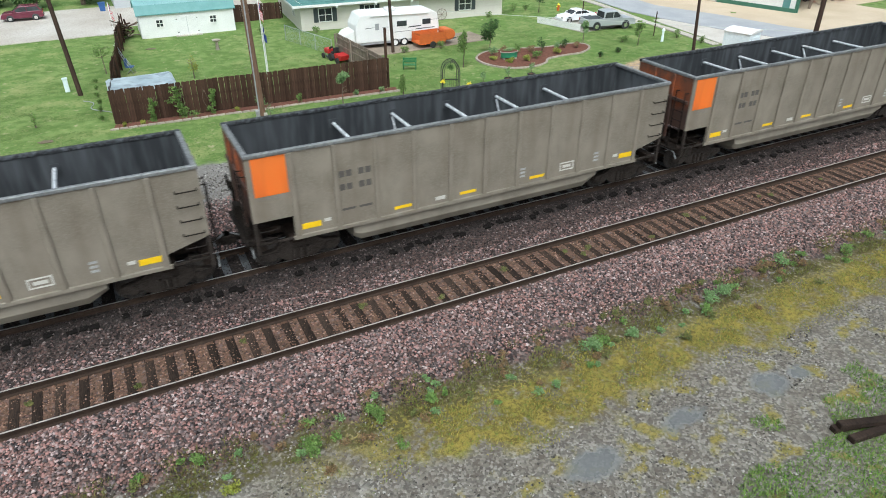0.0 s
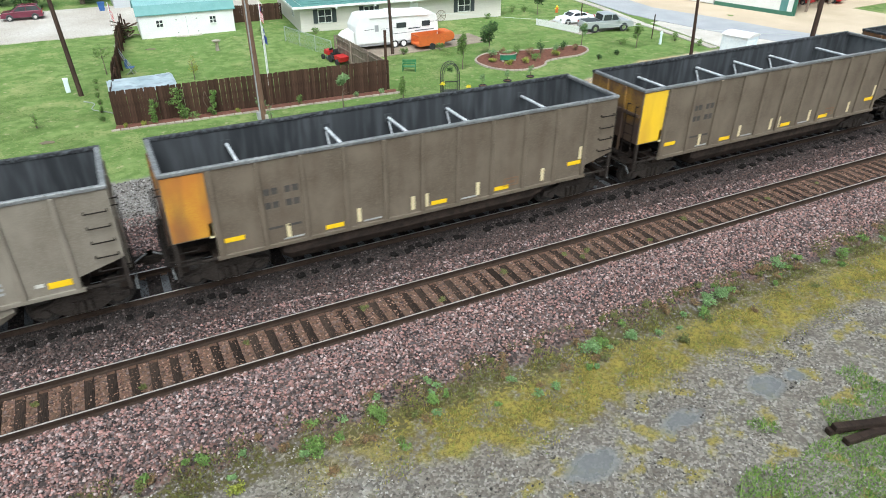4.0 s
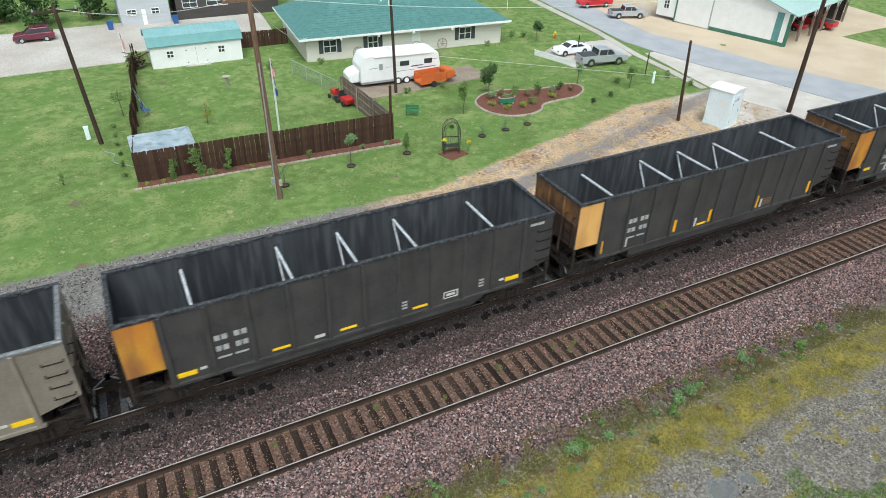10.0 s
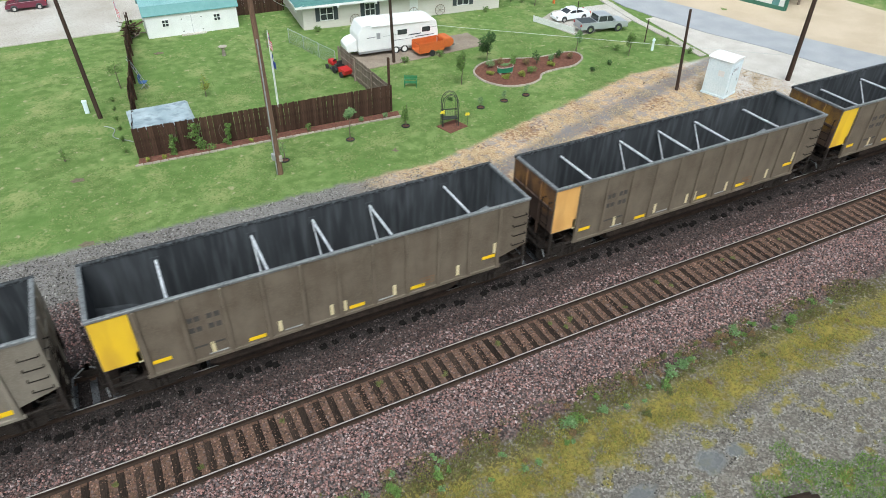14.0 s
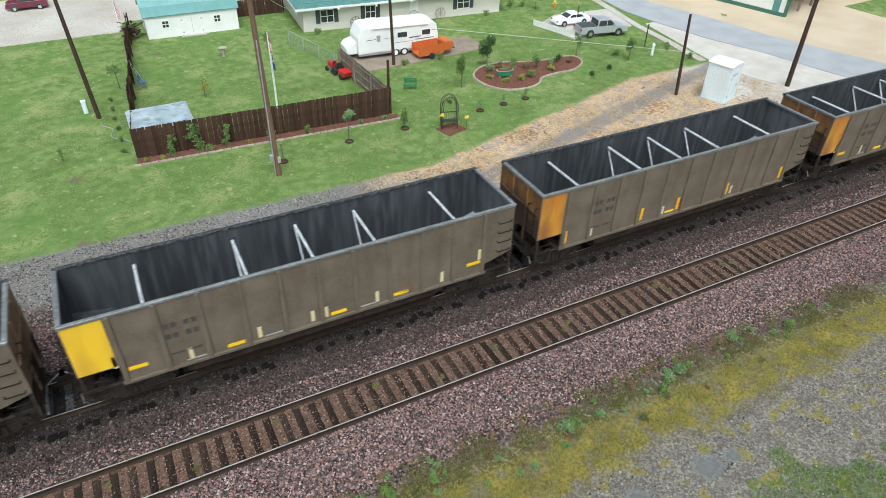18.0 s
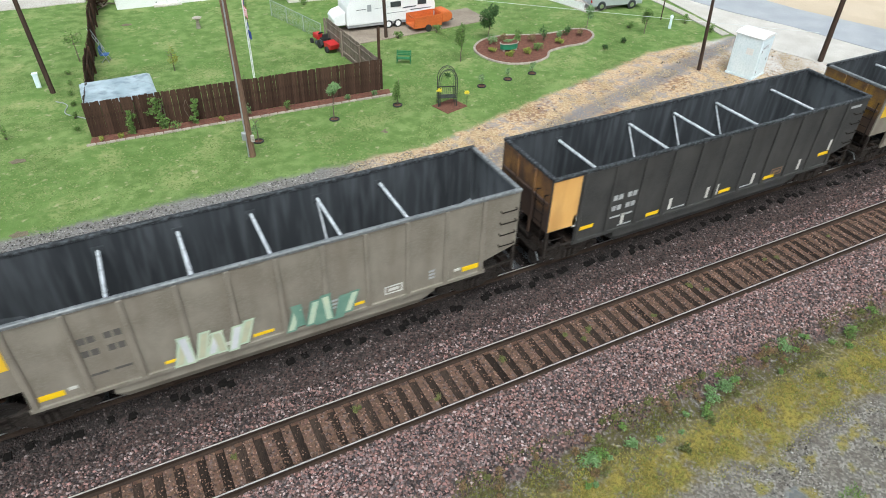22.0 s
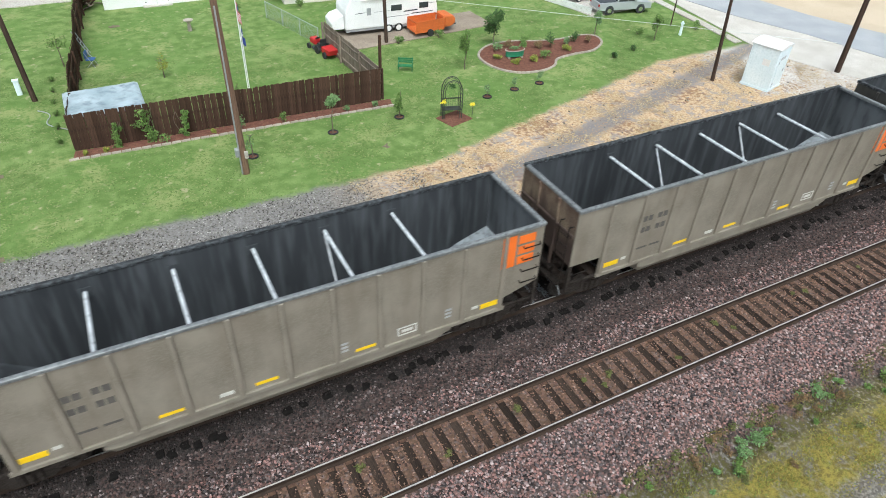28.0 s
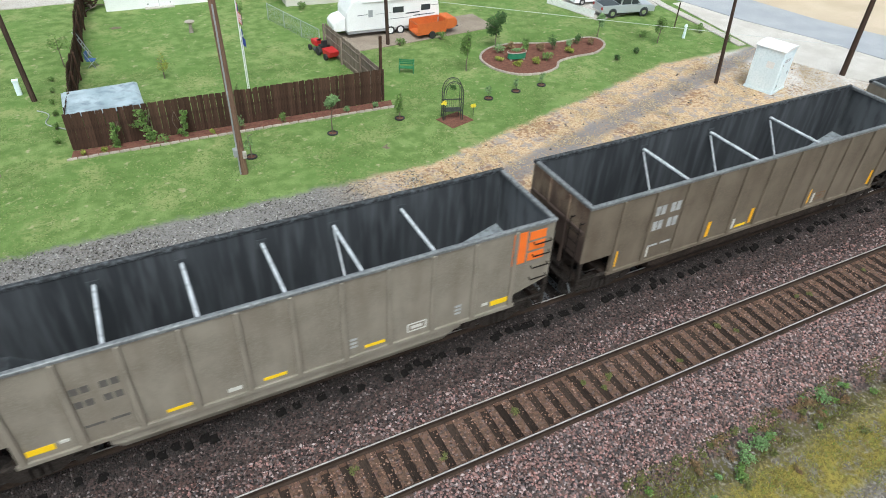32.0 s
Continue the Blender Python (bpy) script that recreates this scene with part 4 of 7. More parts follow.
def rail_geo(x0, x1):
    prof = [(-0.075, -0.178), (0.075, -0.178), (0.075, -0.165), (0.012, -0.14), (0.012, -0.045), (0.036, -0.035), (0.036, -0.004), (-0.036, -0.004), (-0.036, -0.035), (-0.012, -0.045), (-0.012, -0.14), (-0.075, -0.165)]
    return Geo().prism(prof, 0, x0, x1)


def track(y, tie_mat, spacing, label, tie_name, rail_x, half):
    tr = thing("railway_track", label, "track", pose(0, y, 0), kind="structure")
    for s in (-1, 1):
        r = part("rail", rail_geo(*rail_x), M_RAIL, tr, "steel rail with a bright worn head")
        r.location.y = s * 0.7525
        h = part("rail_head", Geo().box(rail_x[0], rail_x[1], -0.02, 0.02, -0.006, 0.0), M_HEAD, r, "polished running surface")
    base = Geo().box(-0.115, 0.115, -half, half, -0.36, -0.18).mesh(tie_name, tie_mat, bevel=0.012)
    rnd = random.Random(3)
    n0, n1 = int(-15 / spacing), int(46 / spacing)
    for i in range(n0, n1):
        t = part(tie_name, base, None, tr)
        t.location = (i * spacing + 0.12 + rnd.uniform(-0.03, 0.03), rnd.uniform(-0.05, 0.05), rnd.uniform(-0.012, 0.006))
        t.rotation_euler.z = rnd.uniform(-0.015, 0.015)
    far = Geo()
    for i in list(range(n0 - 160, n0)) + list(range(n1, n1 + 260)):
        far.box(i * spacing - 0.115, i * spacing + 0.115, -half, half, -0.36, -0.18)
    tagged(part("far_ties", far, tie_mat, tr, "further ties along the track"), kind="stuff")
    pl = Geo()
    for i in range(n0, n1):
        for s in (-1, 1):
            pl.box(i * spacing + 0.03, i * spacing + 0.21, s * 0.7525 - 0.17, s * 0.7525 + 0.17, -0.182, -0.172)
    tagged(part("tie_plates", pl, M_PLATE, tr, "rusty tie plates under the rails"), kind="stuff")
    return tr


# near-black blocks beyond the ends of the far ties
M_TIEEND = material("near_black_tie_end", (0.007, 0.006, 0.006), (0.013, 0.011, 0.01), scale=8, fine=40, rough=0.9, bump=0.4, spec=0.05)
track(0.0, M_TIE, 0.495, "rusty railway track on old timber ties", "timber_tie", (-1000, 1000), 1.28)
track(TRACK_Y, M_CTIE, 0.61, "railway track on grey concrete ties", "concrete_tie", (-1000, 1000), 1.3)
FAR_TRACK = bpy.data.objects["railway_track.001"]
tie_ends = [Geo().prism([(-0.09 * a, -1.60), (0.08 * b, -1.58), (0.1 * a, -1.45), (0.07 * b, -1.34), (-0.08, -1.36), (-0.1 * b, -1.46)], 2, -0.3, -0.128).mesh("tie_end", M_TIEEND, bevel=0.012) for a, b in ((1.0, 1.2), (1.5, 0.9), (0.8, 1.5), (1.3, 1.6))]
rt = random.Random(8)
for i in range(-24, 78):
    if rt.random() < 0.2:
        continue
    for dx in (0.0, 0.26) if rt.random() < 0.6 else (0.1,):
        te = part("tie_end", rt.choice(tie_ends), None, FAR_TRACK, "near-black exposed tie end")
        te.location = (i * 0.61 + dx + rt.uniform(-0.06, 0.06), 0.1 + rt.uniform(-0.12, 0.1), rt.uniform(-0.03, 0.004))
        te.rotation_euler.z = rt.uniform(-0.05, 0.05)

# ---- yard fence ----
M_FENCE = material("dark_stained_fence_wood", (0.055, 0.031, 0.021), (0.09, 0.052, 0.035), (0.034, 0.021, 0.016), scale=2.5, fine=40, rough=0.85, bump=0.4, stretch=(1, 1, 0.15), island=0.3, spec=0.12)
M_FGREY = material("greyed_fence_wood", (0.20, 0.155, 0.12), (0.28, 0.225, 0.18), (0.13, 0.10, 0.08), scale=2.5, fine=40, rough=0.9, bump=0.4, stretch=(1, 1, 0.15), island=0.25)


def fence(p, q, height, mat, label, lean=0.0, rail_side=1, jag=0.018, spacing=0.136):
    p, q = Vector((*p, GZ)), Vector((*q, GZ))
    d = q - p
    ang = math.degrees(math.atan2(d.y, d.x))
    fe = thing("wooden_fence", label, "fence", pose(p.x, p.y, p.z, 0, 0, ang))
    n = int(d.length / spacing)
    rnd = random.Random(int(p.x * 10))
    base = Geo().prism([(-0.0675, 0.02), (0.0675, 0.02), (0.0675, height - 0.03), (0.045, height), (-0.045, height), (-0.0675, height - 0.03)], 1, -0.011, 0.011).mesh("plank", mat)
    for i in range(n):
        b = part("plank", base, None, fe)
        b.location = ((i + 0.5) * spacing, rnd.uniform(-0.008, 0.008), rnd.uniform(-jag, jag))
        b.rotation_euler = (rnd.uniform(-0.01, 0.01) + lean * math.sin(i * 0.11), rnd.uniform(-0.015, 0.015) + lean * math.sin(i * 0.37), 0)
    for z in (0.3, height * 0.55, height - 0.25):
        part("fence_rail", Geo().box(0, d.length, *sorted((rail_side * 0.014, rail_side * 0.055)), z - 0.045, z + 0.045), mat, fe)
    m = max(2, int(d.length / 2.3))
    for i in range(m + 1):
        x = d.length * i / m
        part("fence_post", Geo().box(x - 0.05, x + 0.05, *sorted((rail_side * 0.056, rail_side * 0.15)), 0.0, height - 0.05), mat, fe)
    return fe


fence((-3.76, 20.36), (10.37, 19.85), 1.7, M_FENCE, "dark-stained wooden board fence along a lawn")
fence((-3.80, 20.52), (-1.87, 40.63), 1.55, M_FENCE, "dark leaning wooden fence with broken boards", lean=0.05, rail_side=-1, jag=0.12)
fence((10.41, 20.08), (10.04, 27.59), 1.55, M_FGREY, "greyed wooden fence with exposed rails and posts", rail_side=1)

# ---- utility poles ----
M_POLE = material("creosoted_pole_wood", (0.16, 0.095, 0.06), (0.22, 0.135, 0.085), (0.10, 0.06, 0.04), scale=2, fine=30, rough=0.9, bump=0.4, stretch=(1, 1, 0.08))
M_POLED = material("dark_pole_wood", (0.055, 0.036, 0.028), (0.085, 0.056, 0.042), (0.03, 0.022, 0.018), scale=2, fine=30, rough=0.9, bump=0.4, stretch=(1, 1, 0.08), spec=0.12)
M_GREYM = material("grey_metal", (0.35, 0.36, 0.37), (0.42, 0.43, 0.44), scale=4, fine=20, rough=0.5, metal=0.4, bump=0.05)
M_WIRE = material("wire", (0.58, 0.60, 0.58), (0.66, 0.68, 0.66), rough=0.6, bump=0)


def utility_pole(x, y, top, r, mat, label, lean=(0, 0), crossarm=False):
    po = thing("utility_pole", label, "utility pole", pose(x, y, GZ - 0.05), group="poles beside the line")
    g = Geo()
    n = 10
    h = top - GZ
    m = 12
    for i in range(n + 1):
        a = i / n
        rr = r * (1 - 0.3 * a)
        g.v += [(lean[0] * a + rr * math.cos(6.28318 * j / m), lean[1] * a + rr * math.sin(6.28318 * j / m), h * a) for j in range(m)]
    g.f += [(i * m + j, i * m + (j + 1) % m, (i + 1) * m + (j + 1) % m, (i + 1) * m + j) for i in range(n) for j in range(m)] + [tuple(range(n * m, n * m + m))]
    g.m += [0] * len(g.f)
    part("pole_shaft", g, mat, po, smooth=True)
    if crossarm:
        part("crossarm", Geo().box(lean[0] - 1.1, lean[0] + 1.1, lean[1] - 0.06, lean[1] + 0.06, h - 0.45, h - 0.33), mat, po)
        for dx in (-1.0, 0.0, 1.0):
            part("insulator", Geo().tube((lean[0] + dx, lean[1], h - 0.33), (lean[0] + dx, lean[1], h - 0.18), 0.05, 0.03, 8), M_GREYM, po, "pale insulator")
    return po


P1 = utility_pole(2.36, 15.72, 9.6, 0.16, M_POLE, "brown wooden utility pole with a meter box", lean=(-0.2, 0.1), crossarm=True)
part("meter_box", Geo().box(-0.32, -0.16, -0.2, 0.02, 0.95, 1.3), M_GREYM, P1, "grey meter box", bevel=0.02)
part("meter_box", Geo().box(0.02, 0.16, -0.24, -0.14, 0.85, 1.15), M_CONC, P1)
part("conduit", Geo().tube((-0.17, -0.1, 0.1), (-0.17, -0.1, 7.0), 0.03), M_GREYM, P1)
P2 = utility_pole(-5.15, 26.3, 7.4, 0.13, M_POLED, "dark leaning wooden utility pole on a lawn", lean=(-0.42, 0.22), crossarm=True)
P3 = utility_pole(28.3, 15.0, 4.75, 0.11, M_POLED, "short dark wooden pole on straw ground", lean=(-0.32, 0.11))
P4 = utility_pole(36.2, 12.95, 8.4, 0.16, M_POLED, "dark wooden utility pole beside the road", lean=(-0.05, 0.0), crossarm=True)
P5 = utility_pole(13.65, 26.94, 8.6, 0.11, M_POLED, "slim dark pole behind the camper", lean=(-0.3, 0.16))


def wire(a, b, sag, r=0.013):
    a, b = Vector(a), Vector(b)
    pts = [a.lerp(b, i / 16) - Vector((0, 0, sag * 4 * (i / 16) * (1 - i / 16))) for i in range(17)]
    return thing("overhead_wire", "thin pale overhead wire between poles", "wire", geo=Geo().chain(pts, r, 5), material=M_WIRE)


wire((2.17, 15.81, 9.3), (36.15, 12.95, 8.1), 1.0)
wire((-5.5, 26.5, 7.1), (2.17, 15.81, 9.3), 0.5)
wire((2.17, 15.81, 9.1), (10.10, 35.30, 1.55), 0.6)
wire((13.44, 27.0, 2.42), (35.07, 12.95, 1.5), 0.02, 0.011)

# ---- plants ----
M_BARK = material("bark", (0.11, 0.085, 0.065), (0.16, 0.125, 0.095), scale=8, fine=40, rough=0.9, bump=0.5)
M_LEAF = material("green_leaves", (0.085, 0.15, 0.032), (0.125, 0.205, 0.048), (0.18, 0.255, 0.08), scale=2, fine=8, rough=0.6, bump=0, island=0.4, spec=0.2)
M_LEAFD = material("dark_green_leaves", (0.035, 0.075, 0.02), (0.055, 0.11, 0.028), (0.08, 0.14, 0.04), scale=2, fine=8, rough=0.6, bump=0, island=0.4, spec=0.2)
M_LEAFG = material("grey_green_leaves", (0.11, 0.19, 0.065), (0.155, 0.25, 0.095), (0.21, 0.30, 0.14), scale=2, fine=8, rough=0.6, bump=0, island=0.35, spec=0.2)
M_LEAFY = material("yellow_green_leaves", (0.19, 0.21, 0.03), (0.26, 0.26, 0.05), (0.14, 0.19, 0.035), scale=2, fine=8, rough=0.6, bump=0, island=0.35, spec=0.2)
M_LEAFO = material("olive_weed_leaves", (0.085, 0.10, 0.03), (0.13, 0.145, 0.045), (0.16, 0.13, 0.05), scale=2, fine=8, rough=0.7, bump=0, island=0.4, spec=0.2)
M_LEAFR = material("reddish_weed_leaves", (0.16, 0.10, 0.05), (0.20, 0.13, 0.07), (0.12, 0.12, 0.04), scale=2, fine=8, rough=0.7, bump=0, island=0.4, spec=0.2)
M_MULCH = material("red_brown_mulch", (0.14, 0.06, 0.042), (0.20, 0.095, 0.065), (0.08, 0.04, 0.03), scale=6, fine=40, rough=0.95, bump=0.8, spec=0.1)
M_STONEW = material("pale_edging_stone", (0.34, 0.29, 0.24), (0.44, 0.385, 0.33), (0.25, 0.205, 0.17), scale=5, fine=30, rough=0.85, bump=0.3, island=0.15)
M_RUBBER = material("black_rubber", (0.02, 0.02, 0.02), (0.035, 0.034, 0.033), scale=8, rough=0.8, bump=0.1)


def leaves(g, rnd, c, r, n, size, shell=0.55):
    """n small leaf blades in an uneven ellipsoid."""
    cx, cy, cz = c
    for _ in range(n):
        while True:
            p = Vector((rnd.uniform(-1, 1), rnd.uniform(-1, 1), rnd.uniform(-1, 1)))
            if 0.05 < p.length < 1 and (p.length > shell or rnd.random() < 0.35):
                break
        k = 0.75 + 0.5 * noise.noise(p * 1.7 + Vector((cx, cy, cz)))
        o = Vector((cx + p.x * r[0] * k, cy + p.y * r[1] * k, cz + p.z * r[2] * k))
        d = Vector((rnd.uniform(-1, 1), rnd.uniform(-1, 1), rnd.uniform(-0.3, 1))).normalized()
        a = d.orthogonal().normalized()
        s = size * rnd.uniform(0.6, 1.3)
        g.add((o - d * s, o + a * s * 0.45, o + d * s, o - a * s * 0.45), ((0, 1, 2, 3),))
    return g


def tree(x, y, h, crown, label, leaf=M_LEAF, trunk_r=0.035, ring=True, name="sapling", n=260, size=0.06, seed=0, group="saplings on the lawn", z0=GZ, low=0.45):
    rnd = random.Random(seed + int(x * 31 + y * 17))
    tr = thing(name, label, "tree" if name != "shrub" else "shrub", pose(x, y, z0), group=group)
    g = Geo()
    bend = [Vector((rnd.uniform(-0.04, 0.04) * h * i / 4, rnd.uniform(-0.04, 0.04) * h * i / 4, h * 0.85 * i / 4)) for i in range(5)]
    bend[0] = Vector((0, 0, -0.05))
    for i in range(4):
        g.tube(bend[i], bend[i + 1], trunk_r * (1 - 0.2 * i), trunk_r * (0.8 - 0.2 * i), 7)
    for i in range(6):
        a = bend[2].lerp(bend[4], rnd.random())
        ang = rnd.uniform(0, 6.28)
        b = a + Vector((math.cos(ang) * crown[0] * 0.7, math.sin(ang) * crown[1] * 0.7, rnd.uniform(0.1, 0.5) * crown[2]))
        g.tube(a, b, trunk_r * 0.35, trunk_r * 0.12, 5)
    part("trunk", g, M_BARK, tr)
    g = Geo()
    zc = h - crown[2] * 0.9
    for i in range(5):
        c = (rnd.uniform(-0.4, 0.4) * crown[0], rnd.uniform(-0.4, 0.4) * crown[1], zc + rnd.uniform(-0.5, 0.45) * crown[2])
        leaves(g, rnd, c, [q * rnd.uniform(0.5, 0.75) for q in crown], n // 5, size)
    part("crown", g, leaf, tr)
    if ring:
        g = Geo()
        m = 14
        for i in range(m):
            a, b = 6.28318 * i / m, 6.28318 * (i + 1) / m
            g.tube((0.22 * math.cos(a), 0.2 * math.sin(a), 0.04), (0.22 * math.cos(b), 0.2 * math.sin(b), 0.04), 0.04, n=6)
        part("edging_ring", g, M_RUBBER, tr, "black rubber edging ring")
        part("mulch", Geo().tube((0, 0, -0.02), (0, 0, 0.03), 0.2, n=14), M_MULCH, tr)
    return tr


def shrub(x, y, r, h, label, leaf=M_LEAF, n=220, size=0.05, z0=GZ, name="shrub", group=""):
    rnd = random.Random(int(x * 37 + y * 11 + 900))
    sh = thing(name, label, "shrub", pose(x, y, z0), group=group)
    g = Geo()
    for i in range(5):
        a = rnd.uniform(0, 6.28)
        g.tube((0, 0, -0.03), (math.cos(a) * r * 0.5, math.sin(a) * r * 0.5, h * 0.6), 0.012, 0.006, 5)
    part("stem", g, M_BARK, sh)
    g = Geo()
    for i in range(4):
        c = (rnd.uniform(-0.5, 0.5) * r, rnd.uniform(-0.5, 0.5) * r, h * rnd.uniform(0.4, 0.62))
        leaves(g, rnd, c, (r * 0.62, r * 0.62, h * 0.42), n // 4, size, 0.3)
    part("foliage", g, leaf, sh)
    return sh


# ---- house, sheds, barn ----
M_SIDING = material("cream_siding", (0.66, 0.62, 0.56), (0.72, 0.68, 0.62), (0.58, 0.54, 0.48), scale=1, fine=20, rough=0.7, bump=0.15, stretch=(0.2, 0.2, 6))
M_WHITEP = material("white_painted_metal", (0.80, 0.80, 0.78), (0.86, 0.86, 0.84), (0.72, 0.72, 0.70), scale=1.5, fine=15, rough=0.5, bump=0.05)
M_ROOF = material("teal_shingles", (0.085, 0.20, 0.185), (0.115, 0.25, 0.23), (0.06, 0.15, 0.14), scale=2.5, fine=25, rough=0.8, bump=0.4, island=0.08)
M_TEALM = material("teal_metal_roof", (0.22, 0.40, 0.40), (0.28, 0.46, 0.46), (0.16, 0.31, 0.31), scale=1, fine=12, rough=0.45, bump=0.1)
M_TEALD = material("teal_metal_trim", (0.10, 0.25, 0.24), (0.13, 0.29, 0.28), scale=2, rough=0.5, bump=0.05)
M_PALEROOF = material("pale_green_metal_roof", (0.36, 0.50, 0.46), (0.42, 0.56, 0.52), (0.30, 0.43, 0.40), scale=0.8, fine=8, rough=0.45, bump=0.1, stretch=(4, 0.3, 1))
M_GREENP = material("green_painted_trim", (0.05, 0.15, 0.10), (0.07, 0.19, 0.13), scale=3, rough=0.6, bump=0.05)
M_GLASS = material("dark_window_glass", (0.03, 0.035, 0.04), (0.05, 0.055, 0.06), scale=1, rough=0.08, bump=0, spec=0.6)
M_SHUT = material("dark_shutters", (0.045, 0.055, 0.06), (0.06, 0.07, 0.075), scale=4, rough=0.7, bump=0.2, stretch=(1, 1, 8))
M_DARKB = material("dark_brown_siding", (0.055, 0.048, 0.045), (0.08, 0.07, 0.064), (0.045, 0.04, 0.038), scale=1.2, fine=20, rough=0.8, bump=0.2, stretch=(0.3, 0.3, 6))
M_PALEB = material("pale_grey_siding", (0.46, 0.48, 0.50), (0.54, 0.56, 0.58), (0.40, 0.41, 0.43), scale=1.2, fine=20, rough=0.8, bump=0.2, stretch=(0.3, 0.3, 6))


def window(parent, m, w, h, shutters=False):
    """A framed window on a wall whose outside faces -y of m."""
    win = part("window", Geo().box(-w / 2, w / 2, 0.0, 0.02, -h / 2, h / 2), M_GLASS, parent, "dark double-hung window")
    win.matrix_basis = m
    f = Geo()
    t = 0.05
    for a, b, c, d in ((-w / 2 - t, w / 2 + t, h / 2, h / 2 + t), (-w / 2 - t, w / 2 + t, -h / 2 - t, -h / 2), (-w / 2 - t, -w / 2, -h / 2, h / 2), (w / 2, w / 2 + t, -h / 2, h / 2), (-w / 2, w / 2, -0.02, 0.02), (-0.02, 0.02, -h / 2, h / 2)):
        f.box(a, b, -0.03, 0.025, c, d)
    part("window_frame", f, M_WHITEP, win, "white window frame")
    if shutters:
        for s in (-1, 1):
            part("shutter", Geo().box(*sorted((s * (w / 2 + 0.07), s * (w / 2 + 0.4))), -0.035, 0.02, -h / 2 - 0.05, h / 2 + 0.05), M_SHUT, win, "dark louvred shutter")
    return win


def house():
    ho = thing("house", "cream single-storey house with a teal hip roof", "house", pose(10.06, 35.71, GZ, 0, 0, -4.4))
    L, D, H = 16.6, 9.2, 1.95
    part("wall", Geo().box(0, L, 0, 0.15, -0.05, H), M_SIDING, ho)
    part("wall", Geo().box(0, 0.15, 0.152, D - 0.152, -0.05, H), M_SIDING, ho)
    part("wall", Geo().box(L - 0.15, L, 0.152, D - 0.152, -0.05, H), M_SIDING, ho)
    part("wall", Geo().box(0, L, D - 0.15, D, -0.05, H), M_SIDING, ho)
    o, R = 0.6, 2.55
    e = [(-o, -o, H - 0.02), (L + o, -o, H - 0.02), (L + o, D + o, H - 0.02), (-o, D + o, H - 0.02), (D / 2, D / 2, H + R), (L - D / 2, D / 2, H + R)]
    roof = part("roof", Geo().add(e, [(0, 1, 5, 4), (1, 2, 5), (2, 3, 4, 5), (3, 0, 4), (3, 2, 1, 0)]), M_ROOF, ho, "teal asphalt shingle roof")
    # shingle courses on the two slopes that are seen
    for k in range(1, 22):
        u = k / 22
        z = H + R * u + 0.012
        a, b = -o + (D / 2 + o) * u, L + o - (D / 2 + o) * u
        y = -o + (D / 2 + o) * u
        part("shingle_course", Geo().box(a, b, y - 0.012, y + 0.03, z - 0.02, z + 0.004), M_ROOF, roof)
    part("fascia", Geo().box(-o, L + o, -o - 0.03, -o, H - 0.17, H), M_WHITEP, ho, "white gutter and fascia")
    part("fascia", Geo().box(-o - 0.03, -o, -o, D + o, H - 0.17, H), M_WHITEP, ho)
    for x, w in ((1.85, 0.95), (5.3, 0.75), (13.25, 1.0)):
        window(ho, pose(x, -0.03, 1.08), w, 0.9, True)
    part("door", Geo().box(8.6, 9.3, -0.03, 0.0, 0.05, 1.55), M_WHITEP, ho, "white back door")
    window(ho, pose(-0.03, 2.5, 1.1, 0, 0, -90), 0.6, 0.7)
    for x, y in ((6.9, 2.6), (7.4, 2.1)):
        part("roof_vent", Geo().tube((x, y, H + 1.2), (x, y, H + 2.3), 0.06, n=8), M_WHITEP, roof, "white roof vent pipe")
    for x in (2.6, 5.6, 8.5, 11.8):
        part("floodlight", Geo().box(x - 0.07, x + 0.07, -o - 0.16, -o - 0.03, H - 0.3, H - 0.16), M_WHITEP, ho)
    for x in (4.05, 8.9, 11.2):
        g = Geo()
        for i in range(16):
            a, b = 6.28318 * i / 16, 6.28318 * (i + 1) / 16
            g.tube((x + 0.42 * math.cos(a), -0.1, 0.42 + 0.42 * math.sin(a)), (x + 0.42 * math.cos(b), -0.1, 0.42 + 0.42 * math.sin(b)), 0.022, n=5)
        for i in range(8):
            a = 6.28318 * i / 8
            g.tube((x, -0.1, 0.42), (x + 0.42 * math.cos(a), -0.1, 0.42 + 0.42 * math.sin(a)), 0.014, n=5)
        thing("wagon_wheel", "old wooden wagon wheel leaning on the house", "wheel", ho.matrix_basis.copy(), geo=g, material=M_FGREY, group="wheels along the house wall")
    return ho


house()


